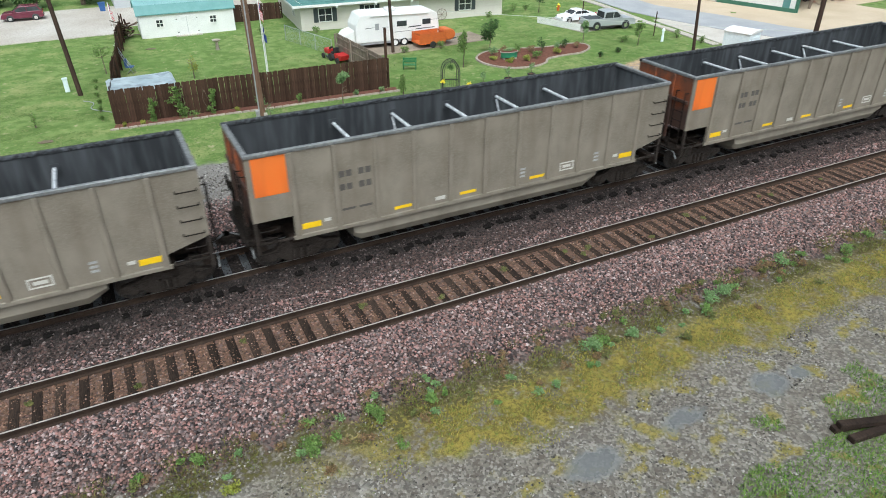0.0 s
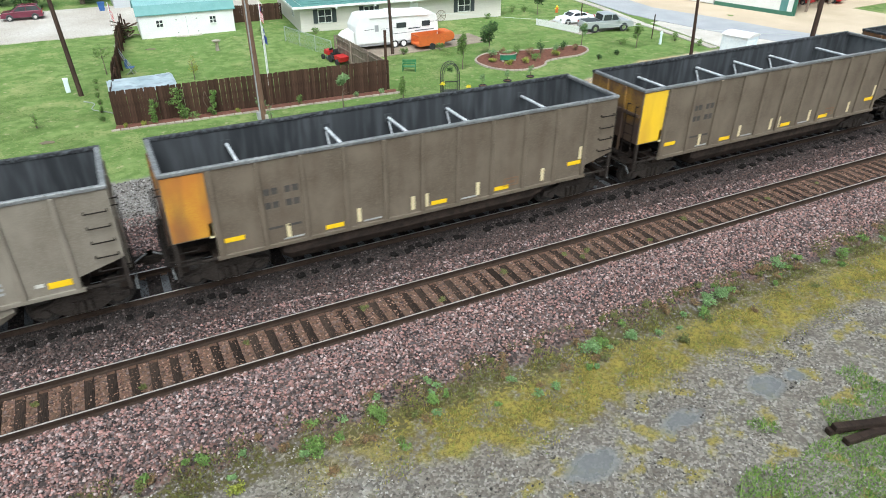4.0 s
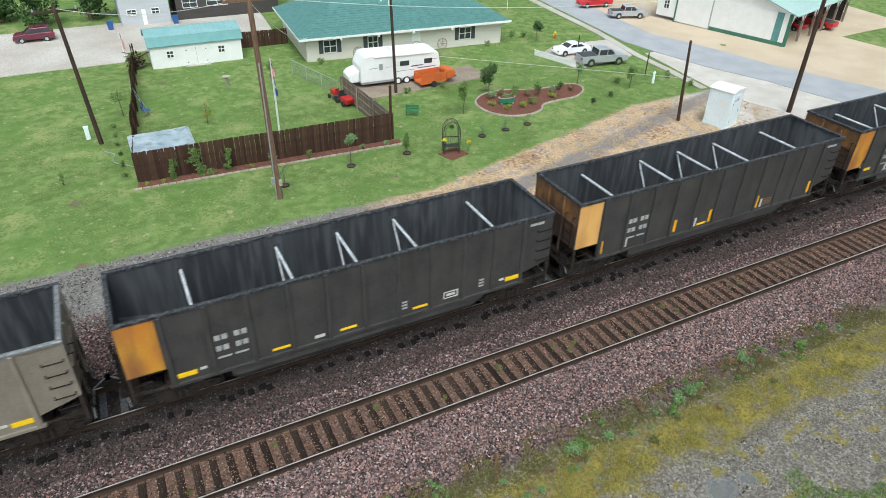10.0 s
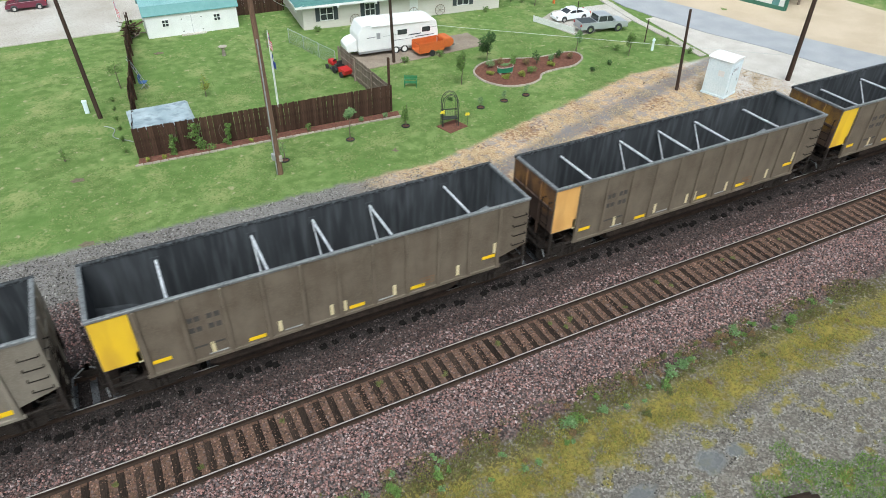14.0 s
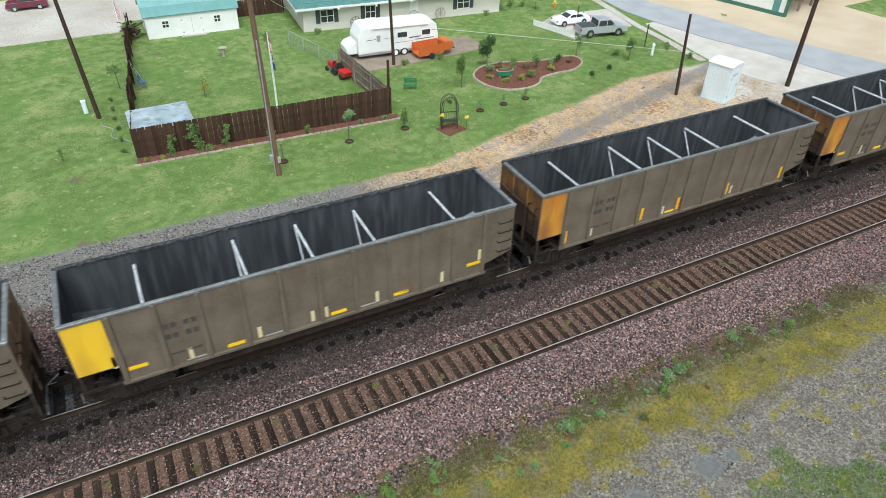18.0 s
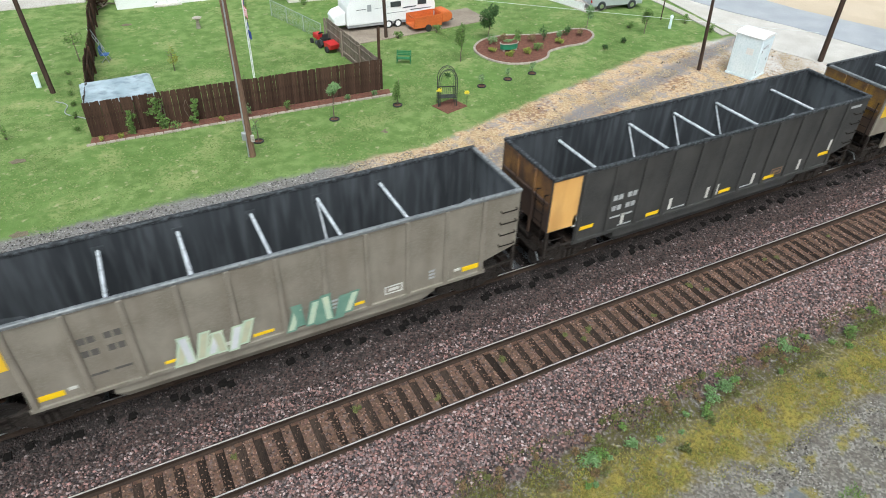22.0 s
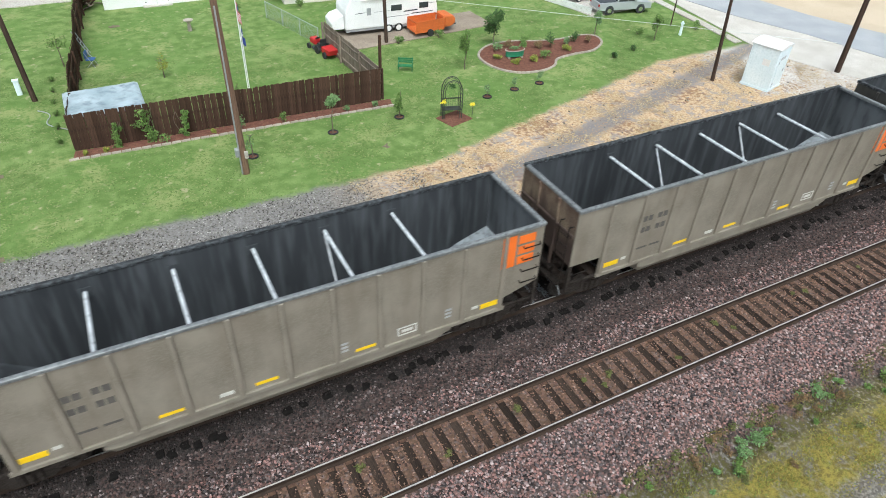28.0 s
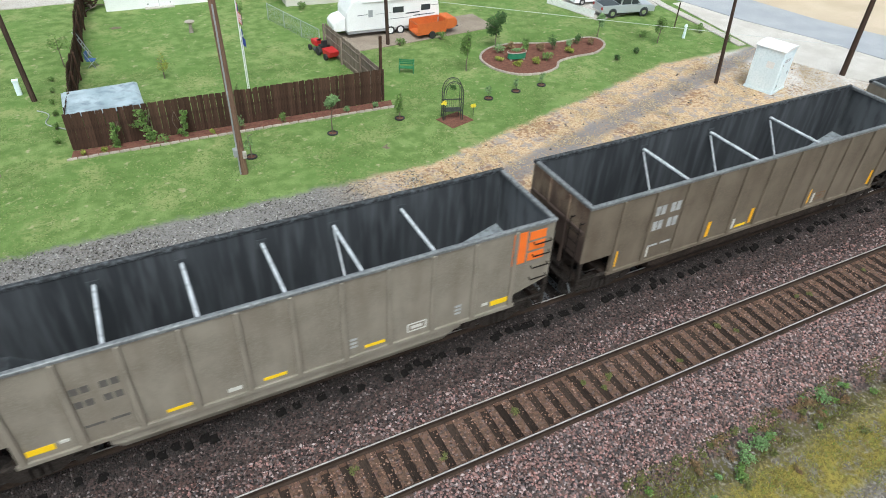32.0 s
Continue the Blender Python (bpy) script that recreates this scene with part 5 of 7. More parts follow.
def shed():
    sh = thing("garden_shed", "white garden shed with a teal metal roof", "shed", pose(-0.77, 38.60, GZ, 0, 0, -0.8))
    L, D, H = 6.57, 3.4, 1.6
    part("wall", Geo().box(0, L, 0, 0.08, 0, H), M_WHITEP, sh)
    part("wall", Geo().box(0, L, D - 0.08, D, 0, H), M_WHITEP, sh)
    for x in (0, L - 0.08):
        part("wall", Geo().prism([(0.08, 0), (D - 0.08, 0), (D - 0.08, H), (D - 0.35, H + 0.5), (D / 2, H + 0.78), (0.35, H + 0.5), (0.08, H)], 0, x, x + 0.08), M_WHITEP, sh)
    o = 0.15
    for (y0, z0), (y1, z1), mt in (((-0.12, H - 0.02), (0.34, H + 0.56), M_TEALD), ((0.34, H + 0.56), (D / 2, H + 0.86), M_TEALM), ((D / 2, H + 0.86), (D - 0.34, H + 0.56), M_TEALM), ((D - 0.34, H + 0.56), (D + 0.12, H - 0.02), M_TEALD)):
        sheet_part = part("roof_sheet", Geo().prism([(y0, z0), (y1, z1), (y1, z1 + 0.05), (y0, z0 + 0.05)], 0, -o, L + o), mt, sh, "teal ribbed metal roof sheet")
        for i in range(16):
            x = -o + 0.1 + i * (L + 2 * o - 0.2) / 15
            part("roof_rib", Geo().prism([(y0, z0 + 0.05), (y1, z1 + 0.05), (y1, z1 + 0.075), (y0, z0 + 0.075)], 0, x - 0.012, x + 0.012), mt, sheet_part)
    for x in (1.35, 5.05):
        window(sh, pose(x, -0.022, 0.98), 0.42, 0.45)
    dr = part("double_door", Geo().box(2.45, 3.95, -0.03, -0.002, 0.03, 1.35), M_WHITEP, sh, "white double shed door")
    part("door_seam", Geo().box(3.19, 3.21, -0.034, -0.03, 0.03, 1.35), M_GREYM, dr)
    for x in (2.5, 3.9):
        for z in (0.25, 1.15):
            part("hinge", Geo().box(x - 0.03, x + 0.06, -0.04, -0.03, z - 0.03, z + 0.03), M_SHUT, dr)
    part("threshold", Geo().box(2.3, 4.1, -0.35, -0.03, -0.02, 0.06), M_CONC, sh)
    return sh


shed()


def barn():
    ba = thing("pole_barn", "white pole barn with open bays, pale green roof", "barn", pose(48.43, 23.58, GZ, 0, 0, 106))
    # local x runs along the long white wall away from the corner, local -y faces the open bays' far side
    L, H = 12.5, 2.75
    part("wall", Geo().box(0, L, 0, 0.12, 0.35, H), M_WHITEP, ba, "white metal wall")
    part("plinth", Geo().box(-0.02, 6.9, -0.03, 0.16, 0, 0.345), M_GREENP, ba, "dark green wall base")
    part("corner_trim", Geo().box(0.55, 1.15, 0.122, 0.14, 0.35, H), M_TEALD, ba, "teal trim strip")
    part("corner_trim", Geo().box(-0.04, 0.1, -0.03, 0.16, 0.35, H), M_GREENP, ba)
    part("sliding_door", Geo().box(7.0, 10.4, 0.125, 0.18, 0.1, 2.5), M_WHITEP, ba, "white sliding barn door")
    part("door_frame", Geo().box(6.9, 6.99, 0.122, 0.2, 0.0, 2.6), M_GREYM, ba)
    part("door_frame", Geo().box(10.41, 10.55, 0.122, 0.2, 0.0, 2.6), M_GREENP, ba)
    window(ba, pose(11.5, 0.15, 1.5, 0, 0, 180), 0.5, 0.8)
    for i in range(26):
        part("wall_rib", Geo().box(0.25 + i * 0.48, 0.28 + i * 0.48, 0.121, 0.132, 0.36, H - 0.02), M_WHITEP, ba)
    W = 14.0
    # open-bay front along local -y... the bays face the track
    for i in range(6):
        y = -0.05 - i * 2.6
        part("bay_post", Geo().box(-0.12, 0.06, y - 0.09, y + 0.09, 0, H), M_GREENP if i == 0 else M_FGREY, ba)
        if i < 5:
            part("bay_fascia", Geo().prism([(y - 0.1, H), (y - 2.5, H), (y - 2.5, H - 0.95), (y - 2.1, H - 0.35), (y - 0.5, H - 0.35), (y - 0.1, H - 0.95)], 0, -0.1, -0.02), M_WHITEP, ba, "white notched fascia panel")
    part("rear_wall", Geo().box(5.9, 6.0, -13.2, -0.1, 0, H), M_DARKB, ba, "dark inner wall")
    part("rear_wall", Geo().box(0.2, 5.9, -13.3, -13.2, 0, H), M_DARKB, ba)
    e = [(-0.7, 0.5, H + 0.03), (-0.7, -13.8, H + 0.03), (L + 0.4, -13.8, H + 0.5), (L + 0.4, 0.5, H + 0.5), (5.5, 0.5, H + 1.9), (5.5, -13.8, H + 1.9)]
    part("roof", Geo().add([(x, y, z) for x, y, z in e] + [(x, y, z - 0.08) for x, y, z in e], [(0, 4, 5, 1), (4, 3, 2, 5), (6, 7, 11, 10), (10, 11, 8, 9), (0, 1, 7, 6), (0, 6, 10, 4), (4, 10, 9, 3), (1, 5, 11, 7), (5, 2, 8, 11), (2, 3, 9, 8)]), M_PALEROOF, ba, "pale green metal roof")
    part("gable", Geo().prism([(0, H), (L, H), (L, H + 0.4), (5.5, H + 1.78), (0, H + 0.05)], 1, 0.0, 0.1), M_WHITEP, ba)
    return ba


barn()


def box_house(name, x, y, ang, L, D, H, mat, label, windows, roof_mat):
    b = thing(name, label, "building", pose(x, y, GZ, 0, 0, ang))
    part("wall", Geo().box(0, L, 0, 0.15, 0, H), mat, b)
    part("wall", Geo().box(0, 0.15, 0.152, D, 0, H), mat, b)
    part("wall", Geo().box(L - 0.15, L, 0.152, D, 0, H), mat, b)
    part("wall", Geo().box(0.152, L - 0.152, D - 0.15, D, 0, H), mat, b)
    part("roof", Geo().prism([(-0.3, H), (D + 0.3, H), (D / 2, H + 1.6)], 0, -0.3, L + 0.3), roof_mat, b)
    for wx, wz, w, h in windows:
        window(b, pose(wx, -0.03, wz), w, h)
    return b


box_house("house", -1.69, 51.37, 0.5, 4.1, 5, 3.2, M_PALEB, "pale grey house with white-framed windows", [(0.95, 1.15, 0.7, 0.42), (2.9, 1.15, 0.6, 0.42)], M_SHUT)
DB = box_house("house", 3.03, 51.70, -0.8, 9.2, 6, 3.0, M_DARKB, "dark brown wooden house with wide windows", [(1.2, 1.5, 1.2, 0.8), (3.6, 1.5, 1.8, 0.8), (7.9, 1.6, 0.9, 0.7)], M_SHUT)
part("door", Geo().box(1.75, 2.1, -0.05, -0.001, 0.0, 1.35), M_WHITEP, bpy.data.objects["house.001"], "white panel door")
M_BLUE = material("blue_plastic", (0.03, 0.09, 0.25), (0.04, 0.11, 0.30), rough=0.5, bump=0)
for bx, by in ((2.67, 50.82), (-2.68, 50.86)):
    wb = thing("wheelie_bin", "blue plastic wheeled bin beside a house", "bin", pose(bx, by, GZ + 0.05), group="bins by the houses")
    part("bin_body", Geo().prism([(-0.2, 0), (0.2, 0), (0.26, 0.62), (-0.26, 0.62)], 1, -0.22, 0.22), M_BLUE, wb)
    part("lid", Geo().box(-0.28, 0.28, -0.25, 0.25, 0.62, 0.68), M_BLUE, wb)

# ---- portable cabin on the straw ground ----
M_CABIN = material("pale_blue_white_plastic", (0.74, 0.84, 0.87), (0.82, 0.90, 0.93), (0.66, 0.76, 0.79), scale=1.5, fine=10, rough=0.45, bump=0.05)
cab = thing("portable_cabin", "pale blue-white portable toilet cabin on straw ground", "cabin", pose(29.95, 12.62, GZ, 0, 0, 16.5))
W, D, H = 1.5, 1.55, 2.32
part("cabin_base", Geo().box(-0.03, W + 0.03, -0.03, D + 0.03, 0, 0.12), M_CABIN, cab)
part("cabin_body", Geo().box(0, W, 0, D, 0.12, H), M_CABIN, cab, bevel=0.03)
part("roof", Geo().prism([(-0.06, H), (W + 0.06, H), (W + 0.06, H + 0.06), (W * 0.8, H + 0.15), (W * 0.5, H + 0.18), (W * 0.2, H + 0.15), (-0.06, H + 0.06)], 1, -0.06, D + 0.06), M_WHITEP, cab, "white domed roof", bevel=0.015)
part("door", Geo().box(0.25, 1.2, -0.03, -0.002, 0.2, 2.1), M_CABIN, cab, bevel=0.01)
part("latch", Geo().box(1.06, 1.14, -0.05, -0.03, 0.95, 1.12), M_GREYM, cab)
part("notice", Geo().box(-0.012, -0.001, 0.35, 0.75, 1.35, 1.7), M_WHITEP, cab)
for z in (0.45, 1.6):
    part("hinge", Geo().box(0.2, 0.26, -0.05, -0.03, z - 0.06, z + 0.06), M_GREYM, cab)
for i in range(5):
    part("vent_slot", Geo().box(0.3, 0.95, -0.036, -0.03, 1.72 + i * 0.035, 1.735 + i * 0.035), M_GREYM, cab)


# ---- vehicles ----
M_SILVER2 = material("silver_car_paint", (0.42, 0.44, 0.46), (0.47, 0.49, 0.51), scale=1, rough=0.3, metal=0.3, bump=0, spec=0.6)
M_WCAR = material("white_car_paint", (0.80, 0.81, 0.82), (0.84, 0.85, 0.86), scale=1, rough=0.25, bump=0, spec=0.6)
M_MAROON = material("maroon_car_paint", (0.12, 0.02, 0.04), (0.15, 0.028, 0.05), scale=1, rough=0.25, bump=0, spec=0.6)
M_RED = material("red_paint", (0.45, 0.02, 0.025), (0.52, 0.03, 0.03), scale=2, rough=0.4, bump=0)
M_BLUEC = material("blue_car_paint", (0.02, 0.05, 0.20), (0.03, 0.06, 0.24), scale=1, rough=0.3, bump=0)
M_CHROME = material("chrome", (0.6, 0.6, 0.6), (0.7, 0.7, 0.7), rough=0.2, metal=0.9, bump=0)
M_LAMPR = material("red_lamp_lens", (0.4, 0.01, 0.01), (0.45, 0.02, 0.02), rough=0.2, bump=0)


def vehicle(x, y, ang, s, kind, paint, label, z=GZ + 0.045):
    """Parked car or pickup; the local x axis points to its nose. s: size against a full-size car."""
    v = thing({"pickup": "pickup_truck", "suv": "suv_car", "car": "saloon_car"}[kind], label, "truck" if kind == "pickup" else "car", pose(x, y, z, 0, 0, ang) @ Matrix.Diagonal((1, 1, 1, 1)))
    Lc, Wc = {"pickup": (5.7, 1.95), "suv": (4.5, 1.82), "car": (4.9, 1.85)}[kind]
    body = {"pickup": [(0, .45), (0, 1.12), (1.9, 1.14), (1.92, 1.12), (3.95, 1.12), (5.4, 1.05), (5.68, .9), (5.7, .42), (0.1, .4)],
            "suv": [(0, .4), (-.02, 1.0), (.2, 1.1), (3.2, 1.05), (4.2, .95), (4.48, .75), (4.5, .36), (.1, .34)],
            "car": [(0, .4), (0, .95), (.9, 1.0), (3.4, .97), (4.6, .82), (4.88, .65), (4.9, .3), (.1, .28)]}[kind]
    cabin = {"pickup": [(1.95, 1.12), (2.05, 1.78), (2.3, 1.84), (3.5, 1.82), (4.25, 1.12)],
             "suv": [(.05, 1.05), (.4, 1.6), (.7, 1.68), (2.4, 1.68), (3.35, 1.05)],
             "car": [(.75, .98), (1.5, 1.4), (1.9, 1.46), (2.7, 1.45), (3.6, .97)]}[kind]
    sc = lambda pts: [(a * s, b * s) for a, b in pts]
    w = Wc * s / 2
    part("body", Geo().prism(sc(body), 1, -w, w), paint, v, bevel=0.03 * s)
    part("cabin", Geo().prism(sc(cabin), 1, -w * 0.9, w * 0.9), paint, v, bevel=0.04 * s)
    xs = [p[0] for p in cabin]
    zt, zb = max(p[1] for p in cabin), min(p[1] for p in cabin)
    def at(zz, side):
        left = cabin[:3] if side < 0 else cabin[::-1][:3]
        for (xa, za), (xb, zb_) in zip(left[:-1], left[1:]):
            if min(za, zb_) <= zz <= max(za, zb_):
                return xa + (xb - xa) * (zz - za) / (zb_ - za + 1e-9)
        return left[-1][0]
    z0, z1 = zb + 0.06, zt - 0.1
    a0, a1, b0, b1 = at(z0, -1) + .1, at(z1, -1) + .12, at(z0, 1) - .14, at(z1, 1) - .12
    mid = (a0 + b0) / 2
    for sgn in (-1, 1):
        for lo, hi, lot, hit_ in ((a0, mid - .04, a1, mid - .04), (mid + .04, b0, mid + .04, b1)):
            part("side_window", Geo().prism(sc([(lo, z0), (hi, z0), (hit_, z1), (lot, z1)]), 1, *sorted((sgn * w * 0.9, sgn * (w * 0.9 + .012)))), M_GLASS, v)
    f0, f1, r0, r1 = at(z0, 1), at(z1, 1), at(z0, -1), at(z1, -1)
    for name, (p, q), dx in (("windscreen", (f0, f1), .02), ("rear_window", (r0, r1), -.02)):
        g = Geo()
        g.add([((p + dx) * s, -w * .8, z0 * s), ((p + dx) * s, w * .8, z0 * s), ((q + dx) * s, w * .74, z1 * s), ((q + dx) * s, -w * .74, z1 * s), (p * s, -w * .8, z0 * s), (p * s, w * .8, z0 * s), (q * s, w * .74, z1 * s), (q * s, -w * .74, z1 * s)], [(0, 1, 2, 3), (4, 5, 6, 7), (0, 1, 5, 4), (1, 2, 6, 5), (2, 3, 7, 6), (3, 0, 4, 7)])
        part(name, g, M_GLASS, v)
    if kind == "pickup":
        # flat dark plate, the shade inside the open bed put into its colour
        part("bed_opening", Geo().box(.12 * s, 1.85 * s, -w * .86, w * .86, 1.125 * s, 1.16 * s), M_SHUT, v, "dark plate painted as the shaded open bed")
    wr = .38 * s if kind == "pickup" else .33 * s
    for xx in ((1.15, 4.55) if kind == "pickup" else (.85, 3.6) if kind == "suv" else (.95, 3.9)):
        for sgn in (-1, 1):
            wh = part("wheel", Geo().tube((xx * s, sgn * (w - .2 * s), wr), (xx * s, sgn * (w + .02), wr), wr, n=18), M_RUBBER, v)
            part("rim", Geo().tube((xx * s, sgn * (w + .015), wr), (xx * s, sgn * (w + .03), wr), wr * .6, n=14), M_CHROME, wh, "silver rim")
            part("wheel_arch", Geo().tube((xx * s, sgn * (w - .1), wr + .03), (xx * s, sgn * (w + .008), wr + .03), wr * 1.2, n=18), M_SHUT, v)
    xe = body[-2][0] * s
    for sgn in (-1, 1):
        part("headlight", Geo().box(xe - .06, xe + .015, *sorted((sgn * w * .6, sgn * w * .95)), .62 * s, .78 * s), M_CHROME, v)
        part("tail_light", Geo().box(-.02, .05, *sorted((sgn * w * .78, sgn * w * 1.0)), .78 * s, 1.02 * s), M_LAMPR, v, "red tail light")
        part("mirror", Geo().box((xs[-1] - .5) * s, (xs[-1] - .3) * s, *sorted((sgn * w * .95, sgn * (w + .16 * s))), zb * s, (zb + .16) * s), paint, v)
    part("bumper", Geo().box(xe - .03, xe + .06 * s, -w * .95, w * .95, .36 * s, .55 * s), M_CHROME if kind == "pickup" else paint, v)
    part("bumper", Geo().box(-.07 * s, .04, -w * .95, w * .95, .4 * s, .56 * s), M_CHROME if kind == "pickup" else paint, v)
    return v


vehicle(29.01, 26.74, -11, 0.70, "pickup", M_SILVER2, "silver pickup truck parked on a driveway")
vehicle(31.79, 29.26, 176, 0.62, "car", M_WCAR, "white saloon car parked on a driveway")
vehicle(-7.03, 49.75, 179, 0.65, "suv", M_MAROON, "maroon SUV parked on wet concrete")
vehicle(40.56, 37.20, -20, 0.62, "pickup", M_SILVER2, "pale old pickup truck parked by the barn", GZ + 0.05)
vehicle(43.58, 40.97, 170, 0.62, "pickup", M_RED, "dark red pickup truck by the barn", GZ + 0.04)
vehicle(54.17, 26.17, 100, 0.62, "car", M_RED, "red car parked in a barn bay", GZ + 0.03)
vehicle(57.23, 25.27, 100, 0.62, "pickup", M_RED, "dark red pickup in a barn bay", GZ + 0.03)
vehicle(51.82, 26.84, 100, 0.62, "suv", M_BLUEC, "blue car in the shade of a barn bay", GZ + 0.03)

# ---- camper and trailers ----
cp = thing("camper_trailer", "white travel camper with dark swoosh stripes", "camper", pose(11.72, 28.59, GZ, 0, 0, -3.5))
part("camper_body", Geo().prism([(0, 0.42), (0, 1.55), (0.35, 2.2), (0.7, 2.27), (5.4, 2.2), (5.85, 2.0), (6.0, 1.2), (5.95, 0.42)], 1, 0, 1.9), M_WHITEP, cp, bevel=0.05)
part("nose_cover", Geo().prism([(-0.75, 0.42), (-0.8, 0.85), (-0.55, 1.1), (-0.02, 1.25), (-0.02, 0.42)], 1, 0.25, 1.65), M_WHITEP, cp, "white gas bottle cover", bevel=0.04)
part("skirt", Geo().box(0.05, 5.9, 0.03, 1.87, 0.28, 0.42), M_GREYM, cp)
for x, w, z in ((2.9, 0.7, 1.32), (4.75, 0.6, 1.32)):
    part("window", Geo().box(x, x + w, -0.02, -0.001, z, z + 0.34), M_GLASS, cp, "dark camper window")
part("hatch", Geo().box(1.35, 1.62, -0.015, -0.001, 1.2, 1.62), M_GREYM, cp)
for x0, x1, z0, z1 in ((0.6, 1.25, 1.33, 1.39), (1.8, 2.8, 1.33, 1.37), (3.7, 4.6, 1.18, 1.28), (4.2, 5.6, 1.02, 1.1), (5.0, 5.9, 1.55, 1.6), (2.6, 4.0, 0.95, 1.0)):
    part("stripe", Geo().prism([(x0, z0), (x1, z0 + 0.03), (x1 + 0.1, z1), (x0 + 0.1, z1 - 0.02)], 1, -0.008, -0.001), M_SHUT, cp, "dark swoosh stripe")
part("air_conditioner", Geo().box(2.4, 3.1, 0.6, 1.3, 2.24, 2.42), M_WHITEP, cp, bevel=0.04)
part("awning", Geo().tube((1.0, -0.03, 2.12), (5.2, -0.03, 2.06), 0.05, n=8), M_WHITEP, cp)
for x in (2.75, 3.4):
    wh = part("wheel", Geo().tube((x, 0.0, 0.27), (x, 0.2, 0.27), 0.27, n=18), M_RUBBER, cp)
    part("rim", Geo().tube((x, -0.01, 0.27), (x, 0.0, 0.27), 0.17, n=14), M_WHITEP, wh, "white rim")
part("jack", Geo().tube((-0.95, 0.95, 0.0), (-0.95, 0.95, 0.6), 0.03), M_GREYM, cp)
part("drawbar", Geo().box(-1.1, 0, 0.9, 1.0, 0.33, 0.41), M_SHUT, cp)

M_ORT = material("orange_trailer_paint", (0.62, 0.15, 0.03), (0.55, 0.13, 0.03), (0.35, 0.09, 0.03), scale=3, fine=20, rough=0.6, bump=0.1)
ot = thing("utility_trailer", "orange mesh-sided utility trailer", "trailer", pose(15.59, 26.90, GZ, 0, 0, 3))
part("deck", Geo().box(0, 2.0, 0, 1.15, 0.28, 0.36), M_ORT, ot)
for y in (0.0, 1.12):
    for z in (0.55, 0.75, 0.95):
        part("side_rail", Geo().box(0, 2.0, y, y + 0.03, z - 0.03, z + 0.03), M_ORT, ot)
    for i in range(11):
        part("side_bar", Geo().box(i * 0.198, i * 0.198 + 0.025, y + 0.004, y + 0.026, 0.36, 0.98), M_ORT, ot)
    part("mesh_panel", Geo().box(0.02, 1.98, y + 0.012, y + 0.018, 0.36, 0.92), M_ORT, ot)
for x in (0.0, 1.97):
    part("end_rail", Geo().box(x, x + 0.03, 0.03, 1.12, 0.9, 0.97), M_ORT, ot)
for y in (-0.1, 1.2):
    part("wheel", Geo().tube((1.0, y, 0.22), (1.0, y + 0.12, 0.22), 0.22, n=14), M_RUBBER, ot)
part("load_cover", Geo().prism([(2.02, 0.36), (2.55, 0.36), (2.85, 0.55), (2.85, 0.85), (2.6, 1.08), (2.02, 1.1)], 1, 0.05, 1.1), M_ORT, ot, "rounded orange tarpaulin cover", bevel=0.08)
part("drawbar", Geo().box(2.0, 3.2, 0.55, 0.62, 0.28, 0.34), M_SHUT, ot)

# ---- ride-on mower with a small cart ----
mw = thing("ride_on_mower", "red ride-on mower with a red tipping cart", "mower", pose(9.64, 27.13, GZ, 0, 0, 100))
part("hood", Geo().box(0.35, 0.95, -0.22, 0.22, 0.28, 0.6), M_RED, mw, bevel=0.05)
part("mower_deck", Geo().box(-0.2, 0.4, -0.4, 0.4, 0.1, 0.26), M_SHUT, mw, bevel=0.03)
part("seat", Geo().box(-0.25, 0.1, -0.2, 0.2, 0.42, 0.52), M_RUBBER, mw, bevel=0.03)
part("seat_back", Geo().box(-0.32, -0.24, -0.2, 0.2, 0.45, 0.82), M_RUBBER, mw, bevel=0.03)
part("steering_wheel", Geo().tube((0.3, 0, 0.68), (0.32, 0, 0.71), 0.15, n=12), M_RUBBER, mw)
for x, r in ((-0.2, 0.24), (0.8, 0.16)):
    for y in (-0.42, 0.3):
        part("wheel", Geo().tube((x, y, r), (x, y + 0.12, r), r, n=14), M_RUBBER, mw)
cart = part("cart", Geo().prism([(-1.55, 0.55), (-1.45, 0.25), (-0.75, 0.25), (-0.65, 0.55)], 1, -0.36, 0.36), M_RED, mw, "red steel tipping cart")
for y in (-0.45, 0.36):
    part("wheel", Geo().tube((-1.1, y, 0.19), (-1.1, y + 0.09, 0.19), 0.19, n=12), M_RUBBER, mw)
part("drawbar", Geo().box(-0.75, -0.3, -0.03, 0.03, 0.24, 0.29), M_SHUT, mw)

# ---- pen with a tarpaulin roof behind the fence ----
M_TARP = material("wet_grey_tarpaulin", (0.29, 0.36, 0.39), (0.47, 0.54, 0.57), (0.15, 0.19, 0.22), scale=0.9, fine=2.5, rough=0.28, bump=0.5, bump_scale=3, spec=0.6, dist=0.06)
pen = thing("tarp_roofed_pen", "wooden pen roofed with a wet grey tarpaulin", "pen", pose(-3.65, 20.75, GZ))
for x in (0.0, 1.45, 2.9):
    for y in (0.0, 2.4):
        part("post", Geo().box(x - 0.05, x + 0.05, y - 0.05, y + 0.05, 0, 1.42), M_FENCE, pen)
g = Geo()
nx_, ny_ = 22, 16
